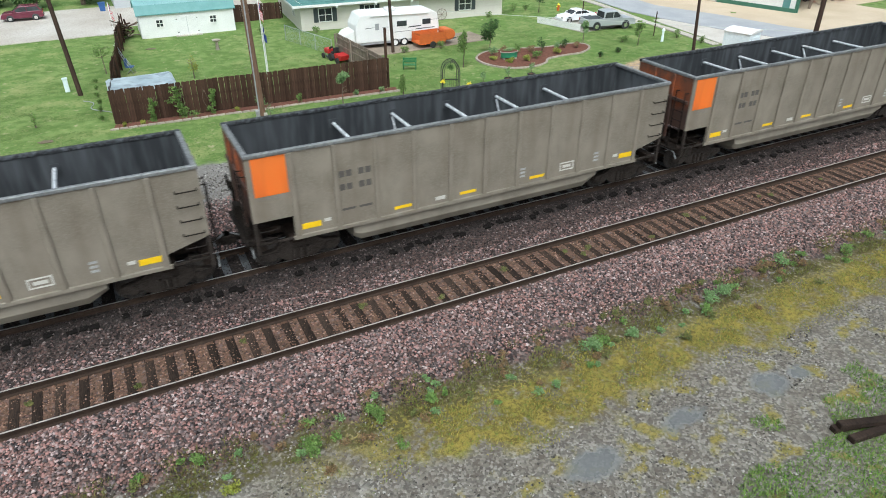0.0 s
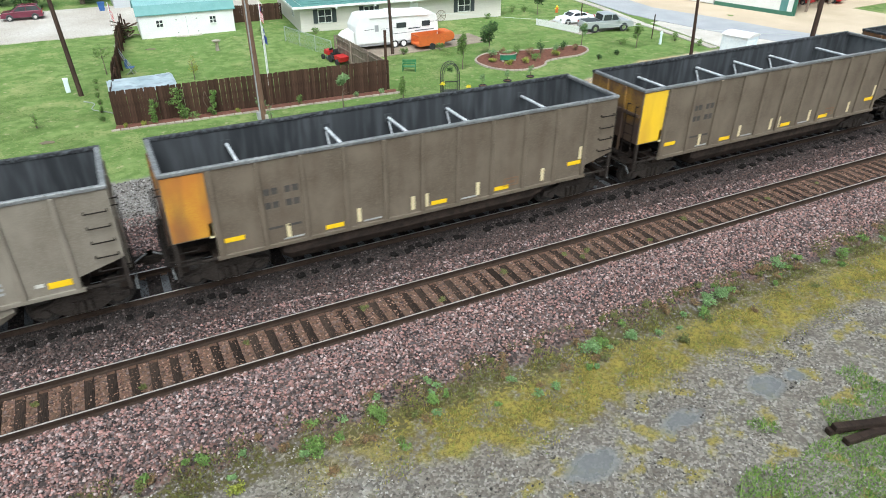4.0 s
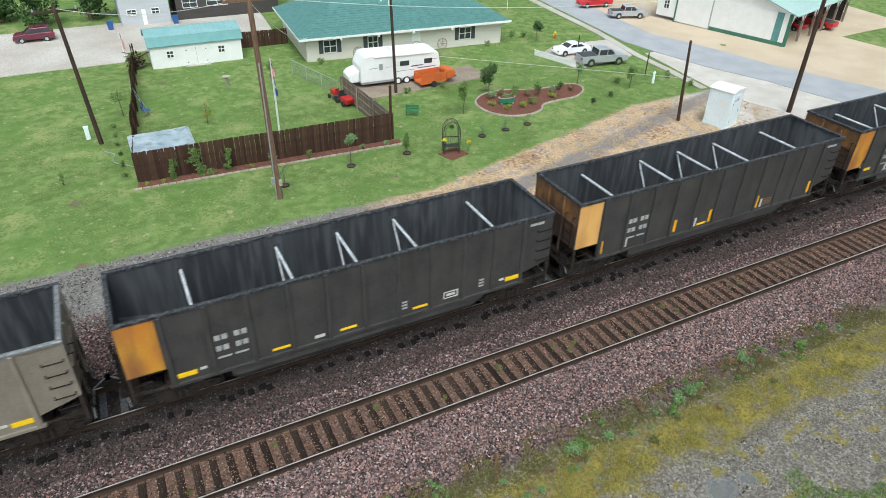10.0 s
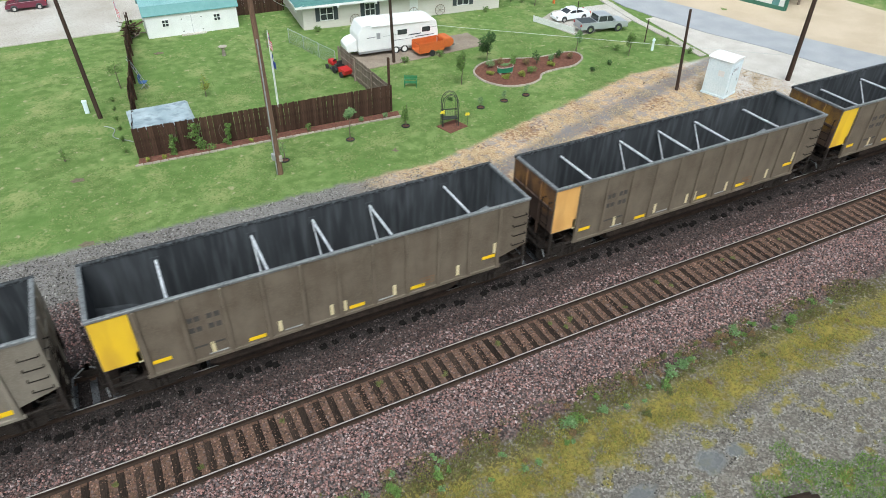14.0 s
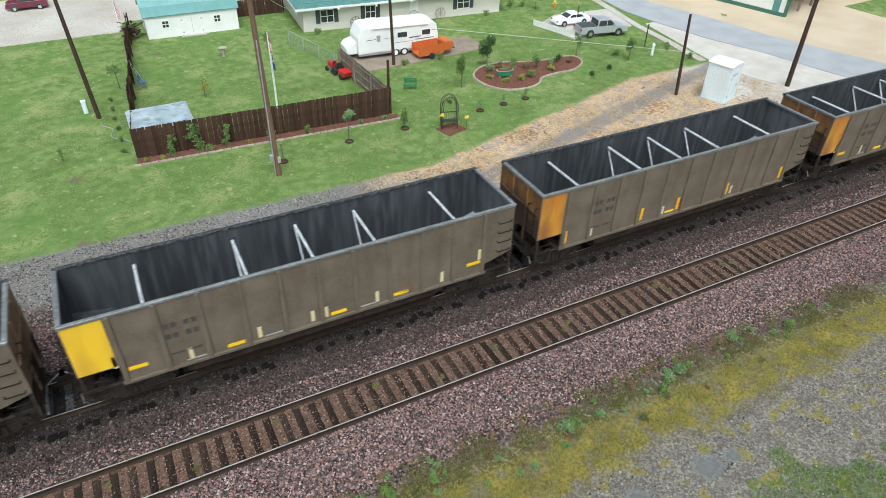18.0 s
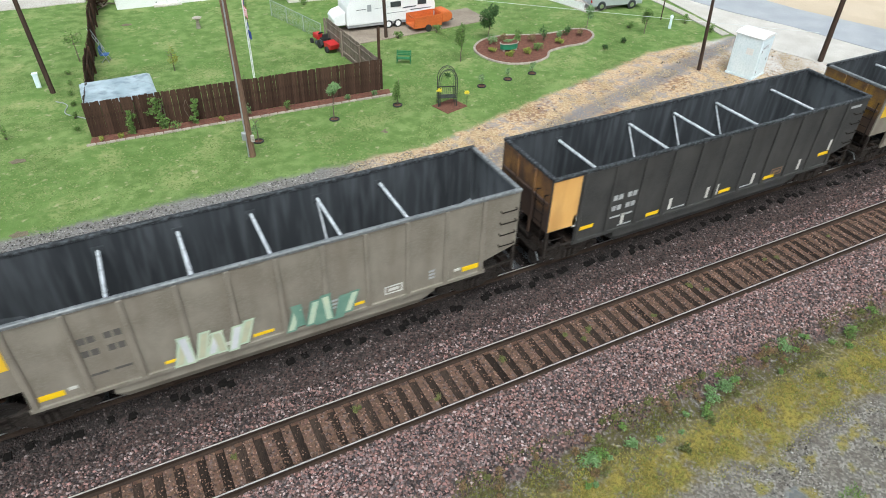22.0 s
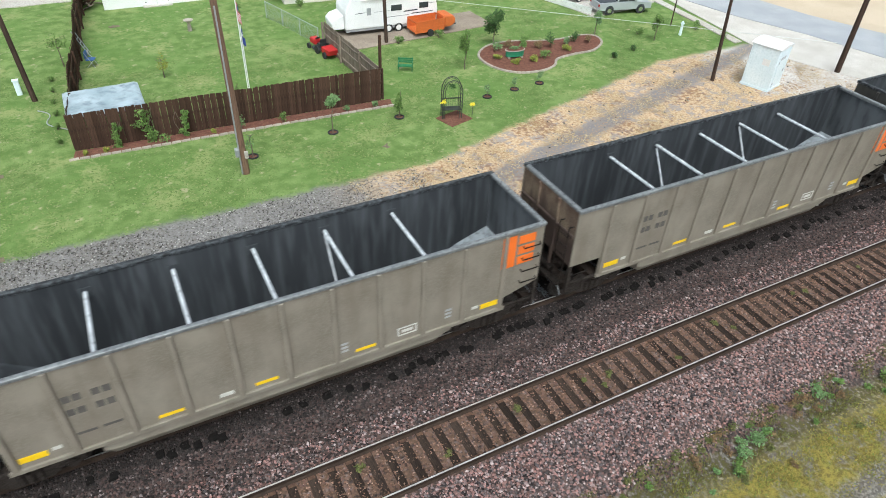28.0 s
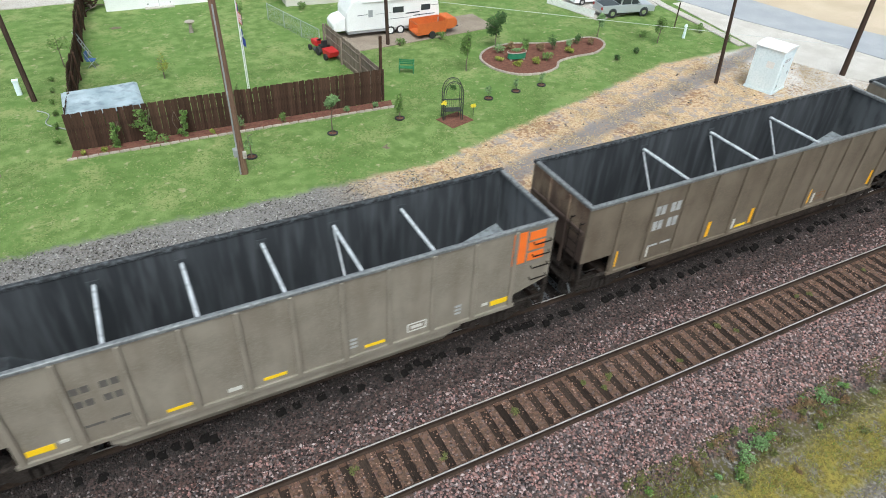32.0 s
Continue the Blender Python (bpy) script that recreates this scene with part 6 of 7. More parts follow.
for j in range(ny_ + 1):
    for i in range(nx_ + 1):
        u, w_ = i / nx_, j / ny_
        g.v.append((-0.12 + 3.2 * u, -0.15 + 2.75 * w_, 1.46 + 0.06 * w_ + 0.05 * noise.noise((u * 4, w_ * 4, 3)) - 0.06 * math.sin(math.pi * u) * math.sin(math.pi * w_) + (-0.13 if j in (0, ny_) or i in (0, nx_) else 0)))
for j in range(ny_):
    for i in range(nx_):
        a = j * (nx_ + 1) + i
        g.f.append((a, a + 1, a + nx_ + 2, a + nx_ + 1))
        g.m.append(0)
part("tarpaulin", g, M_TARP, pen, "wet grey tarpaulin sheet", smooth=True)
for y in (-0.05, 2.45):
    part("beam", Geo().box(-0.08, 3.0, y - 0.04, y + 0.04, 1.28, 1.36), M_FENCE, pen)

# ---- planting along the fence ----
strip = thing("mulch_strip", "red-brown mulch strip with stone edging by the fence", "flower bed", kind="structure")
part("mulch", Geo().prism([(-3.94, 19.62), (10.54, 19.12), (10.73, 19.80), (-3.81, 20.32)], 2, GZ - 0.05, GZ + 0.03), M_MULCH, strip)
stone = Geo().box(-0.19, 0.19, -0.06, 0.06, -0.06, 0.09).mesh("edging_stone", M_STONEW, bevel=0.02)
for i in range(36):
    s_ = part("edging_stone", stone, None, strip)
    s_.location = (-3.89 + i * 0.4107, 19.58 - i * 0.0144, GZ)
    s_.rotation_euler.z = random.Random(i).uniform(-0.1, 0.1)


def climber(x, y, w, h, label, mat=M_LEAF):
    """A plant trained up the fence boards."""
    rnd = random.Random(int(x * 100))
    c = thing("climbing_plant", label, "plant", pose(x, y, GZ))
    g = Geo()
    for i in range(4):
        pts = [Vector((rnd.uniform(-0.1, 0.1), 0, 0))]
        for k in range(5):
            pts.append(pts[-1] + Vector((rnd.uniform(-0.12, 0.12), rnd.uniform(0, 0.02), h / 5)))
        g.chain(pts, 0.01, 5)
    part("stem", g, M_BARK, c)
    g = Geo()
    for i in range(6):
        leaves(g, rnd, (rnd.uniform(-0.5, 0.5) * w, 0, h * (i + 0.5) / 6), (w * rnd.uniform(0.5, 0.9), 0.14, h * 0.14), 90, 0.06, 0.1)
    part("foliage", g, mat, c)


for x, w, h, lb in ((-2.03, 0.3, 1.2, "green climbing plant on a dark fence"), (-0.69, 0.62, 1.6, "dense green vine over the fence corner"), (0.75, 0.28, 1.25, "slim green climber on a dark fence")):
    climber(x, 20.03 - 0.036 * (x + 3.76), w, h, lb)
leaf_at = lambda x: 19.84 - 0.036 * (x + 3.76)
for x, r, h, mt, lb in ((3.12, 0.35, 0.95, M_LEAFG, "pale twiggy shrub by the fence"), (5.07, 0.2, 0.75, M_LEAF, "slim green shrub by the fence"), (-0.33, 0.5, 0.45, M_LEAF, "low spreading green plant by the fence"), (1.93, 0.16, 0.3, M_LEAFY, "small yellow-green plant in mulch"), (8.22, 0.18, 0.35, M_LEAFG, "small grey-green plant in mulch"), (9.67, 0.22, 0.4, M_LEAFG, "small pale plant in mulch"), (-3.42, 0.13, 0.3, M_LEAFY, "tiny yellow flower plant in mulch"), (-2.59, 0.15, 0.3, M_LEAFY, "tiny yellow-green plant in mulch")):
    shrub(x, leaf_at(x), r, h, lb, mt, 160, 0.045)

# ---- lawn trees and shrubs ----
tree(6.86, 17.58, 1.95, (0.55, 0.5, 0.38), "grey-green young tree in a rubber ring", M_LEAFG, n=520, size=0.065)
tree(10.32, 17.78, 1.55, (0.32, 0.32, 0.66), "slim young tree in a rubber ring", M_LEAF, n=420, size=0.065)
tree(16.09, 21.65, 2.3, (0.42, 0.4, 1.0), "slender young tree on the lawn", M_LEAF, ring=False, n=800, size=0.075)
tree(19.46, 24.18, 2.2, (0.8, 0.75, 0.85), "bushy young tree beside the flower bed", M_LEAFD, ring=False, n=1300, size=0.075)
tree(29.40, 21.06, 1.75, (0.5, 0.5, 0.65), "small round-crowned tree near the road", M_LEAF, ring=False, n=600, size=0.07)
tree(26.32, 23.16, 1.6, (0.4, 0.4, 0.5), "pale flowering small tree in a flower bed", M_LEAFG, ring=False, n=500, size=0.07)
tree(29.71, 33.63, 1.9, (0.65, 0.6, 0.75), "round tree beside the house corner", M_LEAFD, ring=False, n=1000, size=0.08)
tree(6.54, 33.26, 1.5, (0.3, 0.3, 0.5), "thin young tree inside the yard", M_LEAF, ring=False, n=140)
tree(0.91, 26.70, 1.4, (0.45, 0.4, 0.55), "thin yellow-leaved young tree", M_LEAFY, ring=False, n=150)
tree(3.64, 22.16, 1.1, (0.2, 0.2, 0.5), "narrow green sapling behind the fence", M_LEAF, ring=False, n=140)
tree(-3.62, 30.11, 1.9, (0.75, 0.6, 0.6), "thin open-crowned tree by the fence", M_LEAF, ring=False, n=240)
tree(-7.25, 21.73, 0.8, (0.22, 0.22, 0.35), "tiny sapling on the open lawn", M_LEAF, ring=False, n=80)
tree(2.95, 16.89, 1.25, (0.35, 0.3, 0.5), "bare twiggy sapling in a rubber ring", M_LEAFG, n=50)
for x, y in ((15.45, 18.08), (17.25, 18.3), (18.95, 18.45)):
    tree(x, y, 0.75, (0.25, 0.22, 0.3), "small shrub in a black rubber ring", M_LEAFG, trunk_r=0.018, n=110, name="shrub", group="ringed shrubs on the lawn")
for x, y in ((25.18, 19.81), (27.04, 20.19)):
    shrub(x, y, 0.28, 0.42, "low dark round bush on the lawn", M_LEAFD, 220, 0.05, group="round bushes")
for x, y, h in ((33.38, 21.51, 0.75), (33.70, 19.53, 0.6), (29.18, 22.38, 0.5), (28.27, 35.27, 0.8), (29.18, 34.81, 0.7), (10.92, 34.95, 0.5), (25.06, 33.93, 0.5), (14.25, 26.48, 0.55), (16.97, 26.51, 0.6)):
    shrub(x, y, 0.4, h, "green garden shrub at a lawn edge", M_LEAF, 220, 0.055, group="garden shrubs")
for i in range(6):
    shrub(-4.34 + 0.005 * i, 21.31 + i * 1.42, 0.2, 0.35, "low green plant along the fence foot", M_LEAF, 110, 0.05, group="plants along the side fence")
for i, (x, y, h, r) in enumerate(((-7.63, 54.40, 4.5, 2.4), (-4.03, 55.08, 4.8, 2.3), (-11.03, 56.86, 4.2, 2.2))):
    tree(x, y, h, (r, r, h * 0.55), "large dense dark green tree behind the parking lot", M_LEAFD, 0.22, False, "tree", 2600, 0.16, i, "trees behind the parking lot")

# ---- kidney-shaped flower bed ----
bed = thing("flower_bed", "kidney-shaped mulch flower bed with pale kerbing", "flower bed", kind="structure")
ctrl = [(17.75, 22.97), (17.72, 21.27), (18.57, 20.09), (19.99, 19.76), (21.11, 20.11), (21.85, 20.85), (23.22, 21.09), (24.68, 21.15), (26.01, 22.02), (26.26, 23.04), (25.41, 23.49), (23.73, 23.42), (22.29, 23.69), (20.67, 24.25), (18.99, 24.12)]
ring = []
nc = len(ctrl)
for i in range(nc):
    p0, p1, p2, p3 = (Vector((*ctrl[(i + k) % nc], 0)) for k in (-1, 0, 1, 2))
    for k in range(6):
        u = k / 6
        ring.append(0.5 * ((2 * p1) + (p2 - p0) * u + (2 * p0 - 5 * p1 + 4 * p2 - p3) * u * u + (3 * p1 - p0 - 3 * p2 + p3) * u ** 3))
part("mulch", Geo().prism([(p.x, p.y) for p in ring], 2, GZ - 0.05, GZ + 0.06), M_MULCH, bed)
kerb = Geo().box(-0.15, 0.15, -0.07, 0.07, -0.08, 0.1).mesh("kerb_stone", M_STONEW, bevel=0.025)
for a, b in zip(ring, ring[1:] + ring[:1]):
    k_ = part("kerb_stone", kerb, None, bed)
    k_.location = ((a.x + b.x) / 2, (a.y + b.y) / 2, GZ)
    k_.rotation_euler.z = math.atan2(b.y - a.y, b.x - a.x)
    k_.scale.x = (b - a).length / 0.31
rb = random.Random(12)
for x, y, h, mt in ((19.12, 23.21, 0.55, M_LEAFG), (20.88, 23.00, 0.5, M_LEAF), (21.15, 21.18, 0.5, M_LEAF), (22.40, 22.44, 0.85, M_LEAFD), (20.31, 21.06, 0.35, M_LEAFY), (19.16, 21.05, 0.3, M_LEAFY), (21.68, 22.55, 0.45, M_LEAFR), (23.53, 22.34, 0.55, M_LEAFG), (24.40, 22.68, 0.6, M_LEAFD), (23.06, 21.65, 0.35, M_LEAFY), (20.09, 23.56, 0.4, M_LEAFR), (25.19, 22.24, 0.45, M_LEAFR), (18.42, 22.18, 0.25, M_LEAFY), (21.25, 23.68, 0.4, M_LEAF)):
    shrub(x, y, 0.36, h * 1.2, "garden plant in red-brown mulch", mt, 260, 0.055, GZ + 0.05, group="plants in the flower bed")
M_TUB = material("green_tub_enamel", (0.03, 0.17, 0.09), (0.04, 0.21, 0.11), scale=3, rough=0.4, bump=0)
tub = thing("tub_planter", "green and cream oval tub used as a planter", "planter", pose(19.60, 22.02, GZ + 0.06, 0, 0, -8))
oval = [(0.62 * math.cos(a * 0.39270), 0.3 * math.sin(a * 0.39270)) for a in range(16)]
part("tub_body", Geo().prism([(x * 0.92, y * 0.92) for x, y in oval], 2, 0.1, 0.42), M_TUB, tub)
part("rim", Geo().prism(oval, 2, 0.42, 0.47), M_STONEW, tub, "cream rolled rim")
part("soil", Geo().prism([(x * 0.9, y * 0.9) for x, y in oval], 2, 0.46, 0.485), M_MULCH, tub)
g = Geo()
leaves(g, rb, (0, 0, 0.56), (0.5, 0.24, 0.13), 220, 0.045, 0.1)
part("flowers", g, M_LEAFG, tub)
for sx in (-0.4, 0.4):
    part("foot", Geo().box(sx - 0.05, sx + 0.05, -0.2, 0.2, 0, 0.1), M_STONEW, tub)

# ---- garden arch with a bench ----
M_IRON = material("dark_iron", (0.03, 0.035, 0.03), (0.05, 0.055, 0.045), scale=6, rough=0.6, bump=0.1)
M_YEL = material("yellow_ornament", (0.75, 0.62, 0.02), (0.80, 0.66, 0.04), rough=0.5, bump=0)
pad = thing("mulch_pad", "red-brown mulch pad under a garden arch", "mulch", kind="structure", geo=Geo().prism([(11.90, 17.01), (12.22, 15.87), (13.56, 16.23), (13.25, 17.35)], 2, GZ - 0.04, GZ + 0.03), material=M_MULCH)
ar = thing("garden_arch", "dark iron garden arch with a bench seat", "arch", pose(12.67, 16.85, GZ + 0.03, 0, 0, -18))
for y in (-0.24, 0.24):
    pts = [(-0.47, y, 0), (-0.47, y, 1.35)] + [(-0.47 * math.cos(a), y, 1.35 + 0.62 * math.sin(a)) for a in (0.3, 0.7, 1.1, 1.57, 2.04, 2.44, 2.84)] + [(0.47, y, 1.35), (0.47, y, 0)]
    part("arch_tube", Geo().chain(pts, 0.022), M_IRON, ar)
    pts2 = [(p[0] * 0.8, p[1], p[2] * 0.97) for p in pts]
    part("arch_tube", Geo().chain(pts2, 0.014), M_IRON, ar)
for sx in (-1, 1):
    for i in range(7):
        part("rung", Geo().tube((sx * 0.47, -0.24, 0.2 + i * 0.19), (sx * 0.47, 0.24, 0.2 + i * 0.19), 0.011, n=5), M_IRON, ar)
for i in range(5):
    part("seat_slat", Geo().box(-0.46, 0.46, -0.2 + i * 0.09, -0.14 + i * 0.09, 0.42, 0.45), M_IRON, ar)
for i in range(9):
    part("back_bar", Geo().tube((-0.42 + i * 0.105, 0.24, 0.45), (-0.42 + i * 0.105, 0.24, 0.85), 0.007, n=5), M_IRON, ar)
part("back_rail", Geo().box(-0.47, 0.47, 0.225, 0.255, 0.83, 0.88), M_IRON, ar)
hb = thing("hanging_basket", "dark hanging basket with trailing leaves", "basket", pose(12.67, 16.85, GZ + 1.55), geo=leaves(Geo().tube((0, 0, 0.2), (0, 0, 0.45), 0.01, n=5), random.Random(5), (0, 0, 0.05), (0.2, 0.2, 0.15), 120, 0.05, 0.1), material=M_LEAFD)
for x, y, z in ((12.18, 16.73, 0.95), (13.60, 16.41, 0.7)):
    og = leaves(Geo(), random.Random(int(x * 10)), (0, 0, 0), (0.18, 0.06, 0.12), 60, 0.06, 0.1)
    yo = thing("garden_ornament", "yellow flower-shaped garden ornament on a stake", "ornament", pose(x, y, GZ + z), group="yellow ornaments")
    part("flower_head", og, M_YEL, yo)
    part("stake", Geo().tube((0, 0, -z), (0, 0, 0.02), 0.01, n=5), M_IRON, yo)

# ---- other small things in the yards ----
M_GBENCH = material("green_bench_paint", (0.03, 0.16, 0.06), (0.04, 0.20, 0.08), scale=4, rough=0.5, bump=0)
be = thing("garden_bench", "small green garden bench on the lawn", "bench", pose(12.95, 22.76, GZ, 0, 0, -28))
for i in range(3):
    part("seat_slat", Geo().box(-0.42, 0.42, -0.2 + i * 0.12, -0.11 + i * 0.12, 0.3, 0.33), M_GBENCH, be)
for i in range(3):
    part("back_slat", Geo().box(-0.42, 0.42, 0.17, 0.2, 0.4 + i * 0.1, 0.47 + i * 0.1), M_GBENCH, be)
for x in (-0.38, 0.38):
    part("leg_frame", Geo().chain([(x, -0.2, 0), (x, -0.2, 0.5), (x, 0.2, 0.5), (x, 0.2, 0)], 0.02), M_GBENCH, be)
    part("back_post", Geo().tube((x, 0.2, 0.4), (x, 0.22, 0.7), 0.02), M_GBENCH, be)
bb = thing("bird_bath", "pale stone bird bath on the lawn", "bird bath", pose(3.43, 33.05, GZ))
part("pedestal", Geo().tube((0, 0, 0), (0, 0, 0.55), 0.14, 0.08, 10), M_STONEW, bb)
part("bowl", Geo().tube((0, 0, 0.55), (0, 0, 0.68), 0.15, 0.3, 14), M_STONEW, bb)
ub = thing("utility_post", "pale green utility box on the lawn", "utility box", pose(-5.76, 27.27, GZ))
part("box_body", Geo().box(-0.12, 0.12, -0.1, 0.1, 0, 0.72), M_CABIN, ub, bevel=0.02)
part("cap", Geo().box(-0.14, 0.14, -0.12, 0.12, 0.72, 0.78), M_CABIN, ub)


def flag(x, y, top, label, stripes, ang, base=GZ, size=0.9):
    f = thing("flag_on_pole", label, "flag", pose(x, y, base))
    part("flagpole", Geo().tube((0, 0, 0), (0, 0, top - base), 0.025, n=7), M_WHITEP, f, "thin white pole")
    c, s_ = math.cos(radians(ang)), math.sin(radians(ang))
    for k, (mt, z0, z1, u0, u1) in enumerate(stripes):
        g = Geo()
        for i in range(6):
            a, b = u0 + (u1 - u0) * i / 6, u0 + (u1 - u0) * (i + 1) / 6
            fy = lambda u: 0.06 * math.sin(u * 9)
            P = lambda u, z, d: (u * size * 0.42 * c - (fy(u) + d) * s_, u * size * 0.42 * s_ + (fy(u) + d) * c, top - base - 0.08 - z * size - 0.85 * u * size)
            d0 = 0.004 if k == len(stripes) - 1 else 0.0
            g.add([P(a, z0, d0), P(b, z0, d0), P(b, z1, d0), P(a, z1, d0), P(a, z0, -d0 - 0.004), P(b, z0, -d0 - 0.004), P(b, z1, -d0 - 0.004), P(a, z1, -d0 - 0.004)], [(0, 1, 2, 3), (7, 6, 5, 4), (0, 4, 5, 1), (3, 2, 6, 7)])
        part("flag_stripe" if k < len(stripes) - 1 else "flag_corner", g, mt, f)


M_FR, M_FW, M_FB = (material(n, c, rough=0.8, bump=0) for n, c in (("flag_red", (0.50, 0.04, 0.06)), ("flag_white", (0.72, 0.70, 0.70)), ("flag_blue", (0.03, 0.05, 0.22))))
us = [(M_FR if i % 2 == 0 else M_FW, i * 0.075, (i + 1) * 0.075, 0.0, 1.0) for i in range(9)] + [(M_FB, 0.0, 0.3, 0.0, 0.42)]
flag(-2.42, 41.59, 1.75, "striped flag hanging from a thin white pole", us, -60)
flag(4.43, 23.31, 4.2, "striped flag on a pole behind the fence", us, -75, size=0.75)
flag(4.54, 23.53, 2.9, "blue flag on a pole behind the fence", [(M_FB, 0, 0.55, 0, 0.8), (M_FW, 0.15, 0.3, 0.2, 0.5)], -75, size=0.75)
flag(33.05, 43.75, 2.2, "red flag by the road", [(M_FR, 0, 0.6, 0, 0.9), (M_FR, 0.1, 0.4, 0.1, 0.6)], -70)

pf = thing("low_white_fence", "low white vinyl fence beside the driveway", "fence", pose(27.27, 30.20, GZ, 0, 0, -71.5))
for i in range(40):
    part("picket", Geo().box(i * 0.1, i * 0.1 + 0.075, -0.012, 0.012, 0.03, 0.5), M_WHITEP, pf)
for z in (0.14, 0.4):
    part("fence_rail", Geo().box(0, 4.0, 0.013, 0.04, z - 0.03, z + 0.03), M_WHITEP, pf)
hy = thing("fire_hydrant", "orange and yellow fire hydrant by the road", "hydrant", pose(31.62, 33.54, GZ))
part("barrel", Geo().tube((0, 0, 0), (0, 0, 0.45), 0.12, 0.1, 10), M_ORT, hy)
part("cap", Geo().tube((0, 0, 0.45), (0, 0, 0.6), 0.13, 0.04, 10), M_YEL, hy)
part("outlet", Geo().tube((-0.2, 0, 0.34), (0.2, 0, 0.34), 0.05, n=8), M_YEL, hy)
ml = thing("garden_figure", "pale blue-white post with a statue and plants", "ornament", pose(31.67, 21.16, GZ))
part("pillar", Geo().tube((0, 0, 0), (0, 0, 0.75), 0.1, 0.07, 9), M_CABIN, ml)
part("top", Geo().tube((0, 0, 0.75), (0, 0, 0.9), 0.13, 0.05, 9), M_CABIN, ml)
for x, y, h in ((30.53, 28.84, 1.6), (32.35, 22.75, 1.7)):
    thing("steel_post", "thin dark steel post by the pavement", "post", pose(x, y, GZ), geo=Geo().tube((0, 0, -0.05), (0, 0, h), 0.04, n=7), material=M_POLED, group="thin posts")
fp = thing("tall_fence_post", "tall dark post at the fence corner", "post", pose(10.40, 20.25, GZ), geo=Geo().box(-0.06, 0.06, -0.06, 0.06, -0.05, 3.2), material=M_FENCE)

# chain-link run behind the fence
M_LINK = material("galvanised_wire", (0.40, 0.44, 0.44), (0.48, 0.52, 0.52), rough=0.5, metal=0.4, bump=0)
cl = thing("chain_link_fence", "galvanised chain-link fence beside the house", "fence", pose(9.80, 28.05, GZ, 0, 0, 105))
for i in range(4):
    part("fence_post", Geo().tube((i * 1.95, 0, 0), (i * 1.95, 0, 1.05), 0.025, n=7), M_LINK, cl)
part("top_rail", Geo().tube((0, 0, 1.03), (5.85, 0, 1.03), 0.02, n=6), M_LINK, cl)
g = Geo()
for i in range(-8, 46):
    a, b = max(0, i * 0.13), i * 0.13 + 1.0
    if b > 0 and i * 0.13 < 5.85:
        z0 = max(0, -i * 0.13)
        e = min(b, 5.85)
        g.tube((a, 0, z0), (e, 0, min(1.0, z0 + e - a)), 0.004, n=3, caps=False)
        g.tube((a, 0.006, 1.0 - z0), (e, 0.006, max(0.0, 1.0 - z0 - (e - a))), 0.004, n=3, caps=False)
tagged(part("wire_mesh", g, M_LINK, cl, "diamond wire mesh"), kind="stuff")

# ladder, chairs and timber leaning along the side fence
ld = thing("step_ladder", "aluminium step ladder leaning on a fence", "ladder", pose(-2.26, 31.41, GZ, -22, 0, 80))
for x in (-0.22, 0.22):
    part("stile", Geo().box(x - 0.02, x + 0.02, -0.02, 0.02, 0, 1.5), M_GREYM, ld)
for i in range(5):
    part("rung", Geo().box(-0.2, 0.2, -0.02, 0.02, 0.2 + i * 0.27, 0.23 + i * 0.27), M_GREYM, ld)
ch = thing("folding_chair", "blue folding chair by the side fence", "chair", pose(-2.28, 29.66, GZ, 0, 0, 70))
part("seat", Geo().box(-0.22, 0.22, -0.2, 0.2, 0.38, 0.41), M_BLUE, ch)
part("backrest", Geo().box(-0.22, 0.22, 0.19, 0.22, 0.45, 0.85), M_BLUE, ch)
for x in (-0.22, 0.22):
    part("leg", Geo().tube((x, -0.2, 0), (x, 0.2, 0.85), 0.015, n=6), M_GREYM, ch)
    part("leg", Geo().tube((x, 0.2, 0), (x, -0.2, 0.4), 0.015, n=6), M_GREYM, ch)
wp = thing("timber_pile", "heap of old dark boards beside the shed", "timber pile", pose(-1.66, 39.44, GZ))
rw = random.Random(4)
for i in range(24):
    part("board", Geo().boxm(pose(rw.uniform(-0.4, 0.4), rw.uniform(-0.4, 0.4), 0.08 + i * 0.045, rw.uniform(-25, 25), rw.uniform(-25, 25), rw.uniform(0, 180)), 1.3, 0.12, 0.035), M_FENCE if i % 3 else M_FGREY, wp)
bf = fence((5.98, 41.21), (10.03, 41.03), 1.3, M_FENCE, "dark wooden fence behind the shed")
hs = thing("garden_hose", "pale grey garden hose lying on the lawn", "hose", geo=Geo().chain([Vector((-5.07 + 0.25 * math.sin(i * 0.55) + 0.07 * i, 25.04 - i * 0.19, GZ + 0.03)) for i in range(15)], 0.025, 6), material=M_GREYM)

# ---- loose stones, straw and weeds ----
def mixed(name, stops, rough=0.85):
    """One colour for each loose piece."""
    mt = bpy.data.materials.new(name)
    mt.use_nodes = True
    k = Nodes(mt)
    bs = mt.node_tree.nodes["Principled BSDF"]
    bs.inputs["Roughness"].default_value = rough
    bs.inputs["Specular IOR Level"].default_value = 0.12
    geo_ = k.n("NewGeometry")
    col = k.ramp(geo_.outputs["Random Per Island"], stops)
    co = k.n("TexCoord").outputs["Object"]
    col = k.mix(k.math("MULTIPLY", k.step(k.noise(co, 22.0, 3), 0.4, 0.7), 0.3), col, (0.05, 0.042, 0.038))
    mt.node_tree.links.new(col, bs.inputs["Base Color"])
    return mt


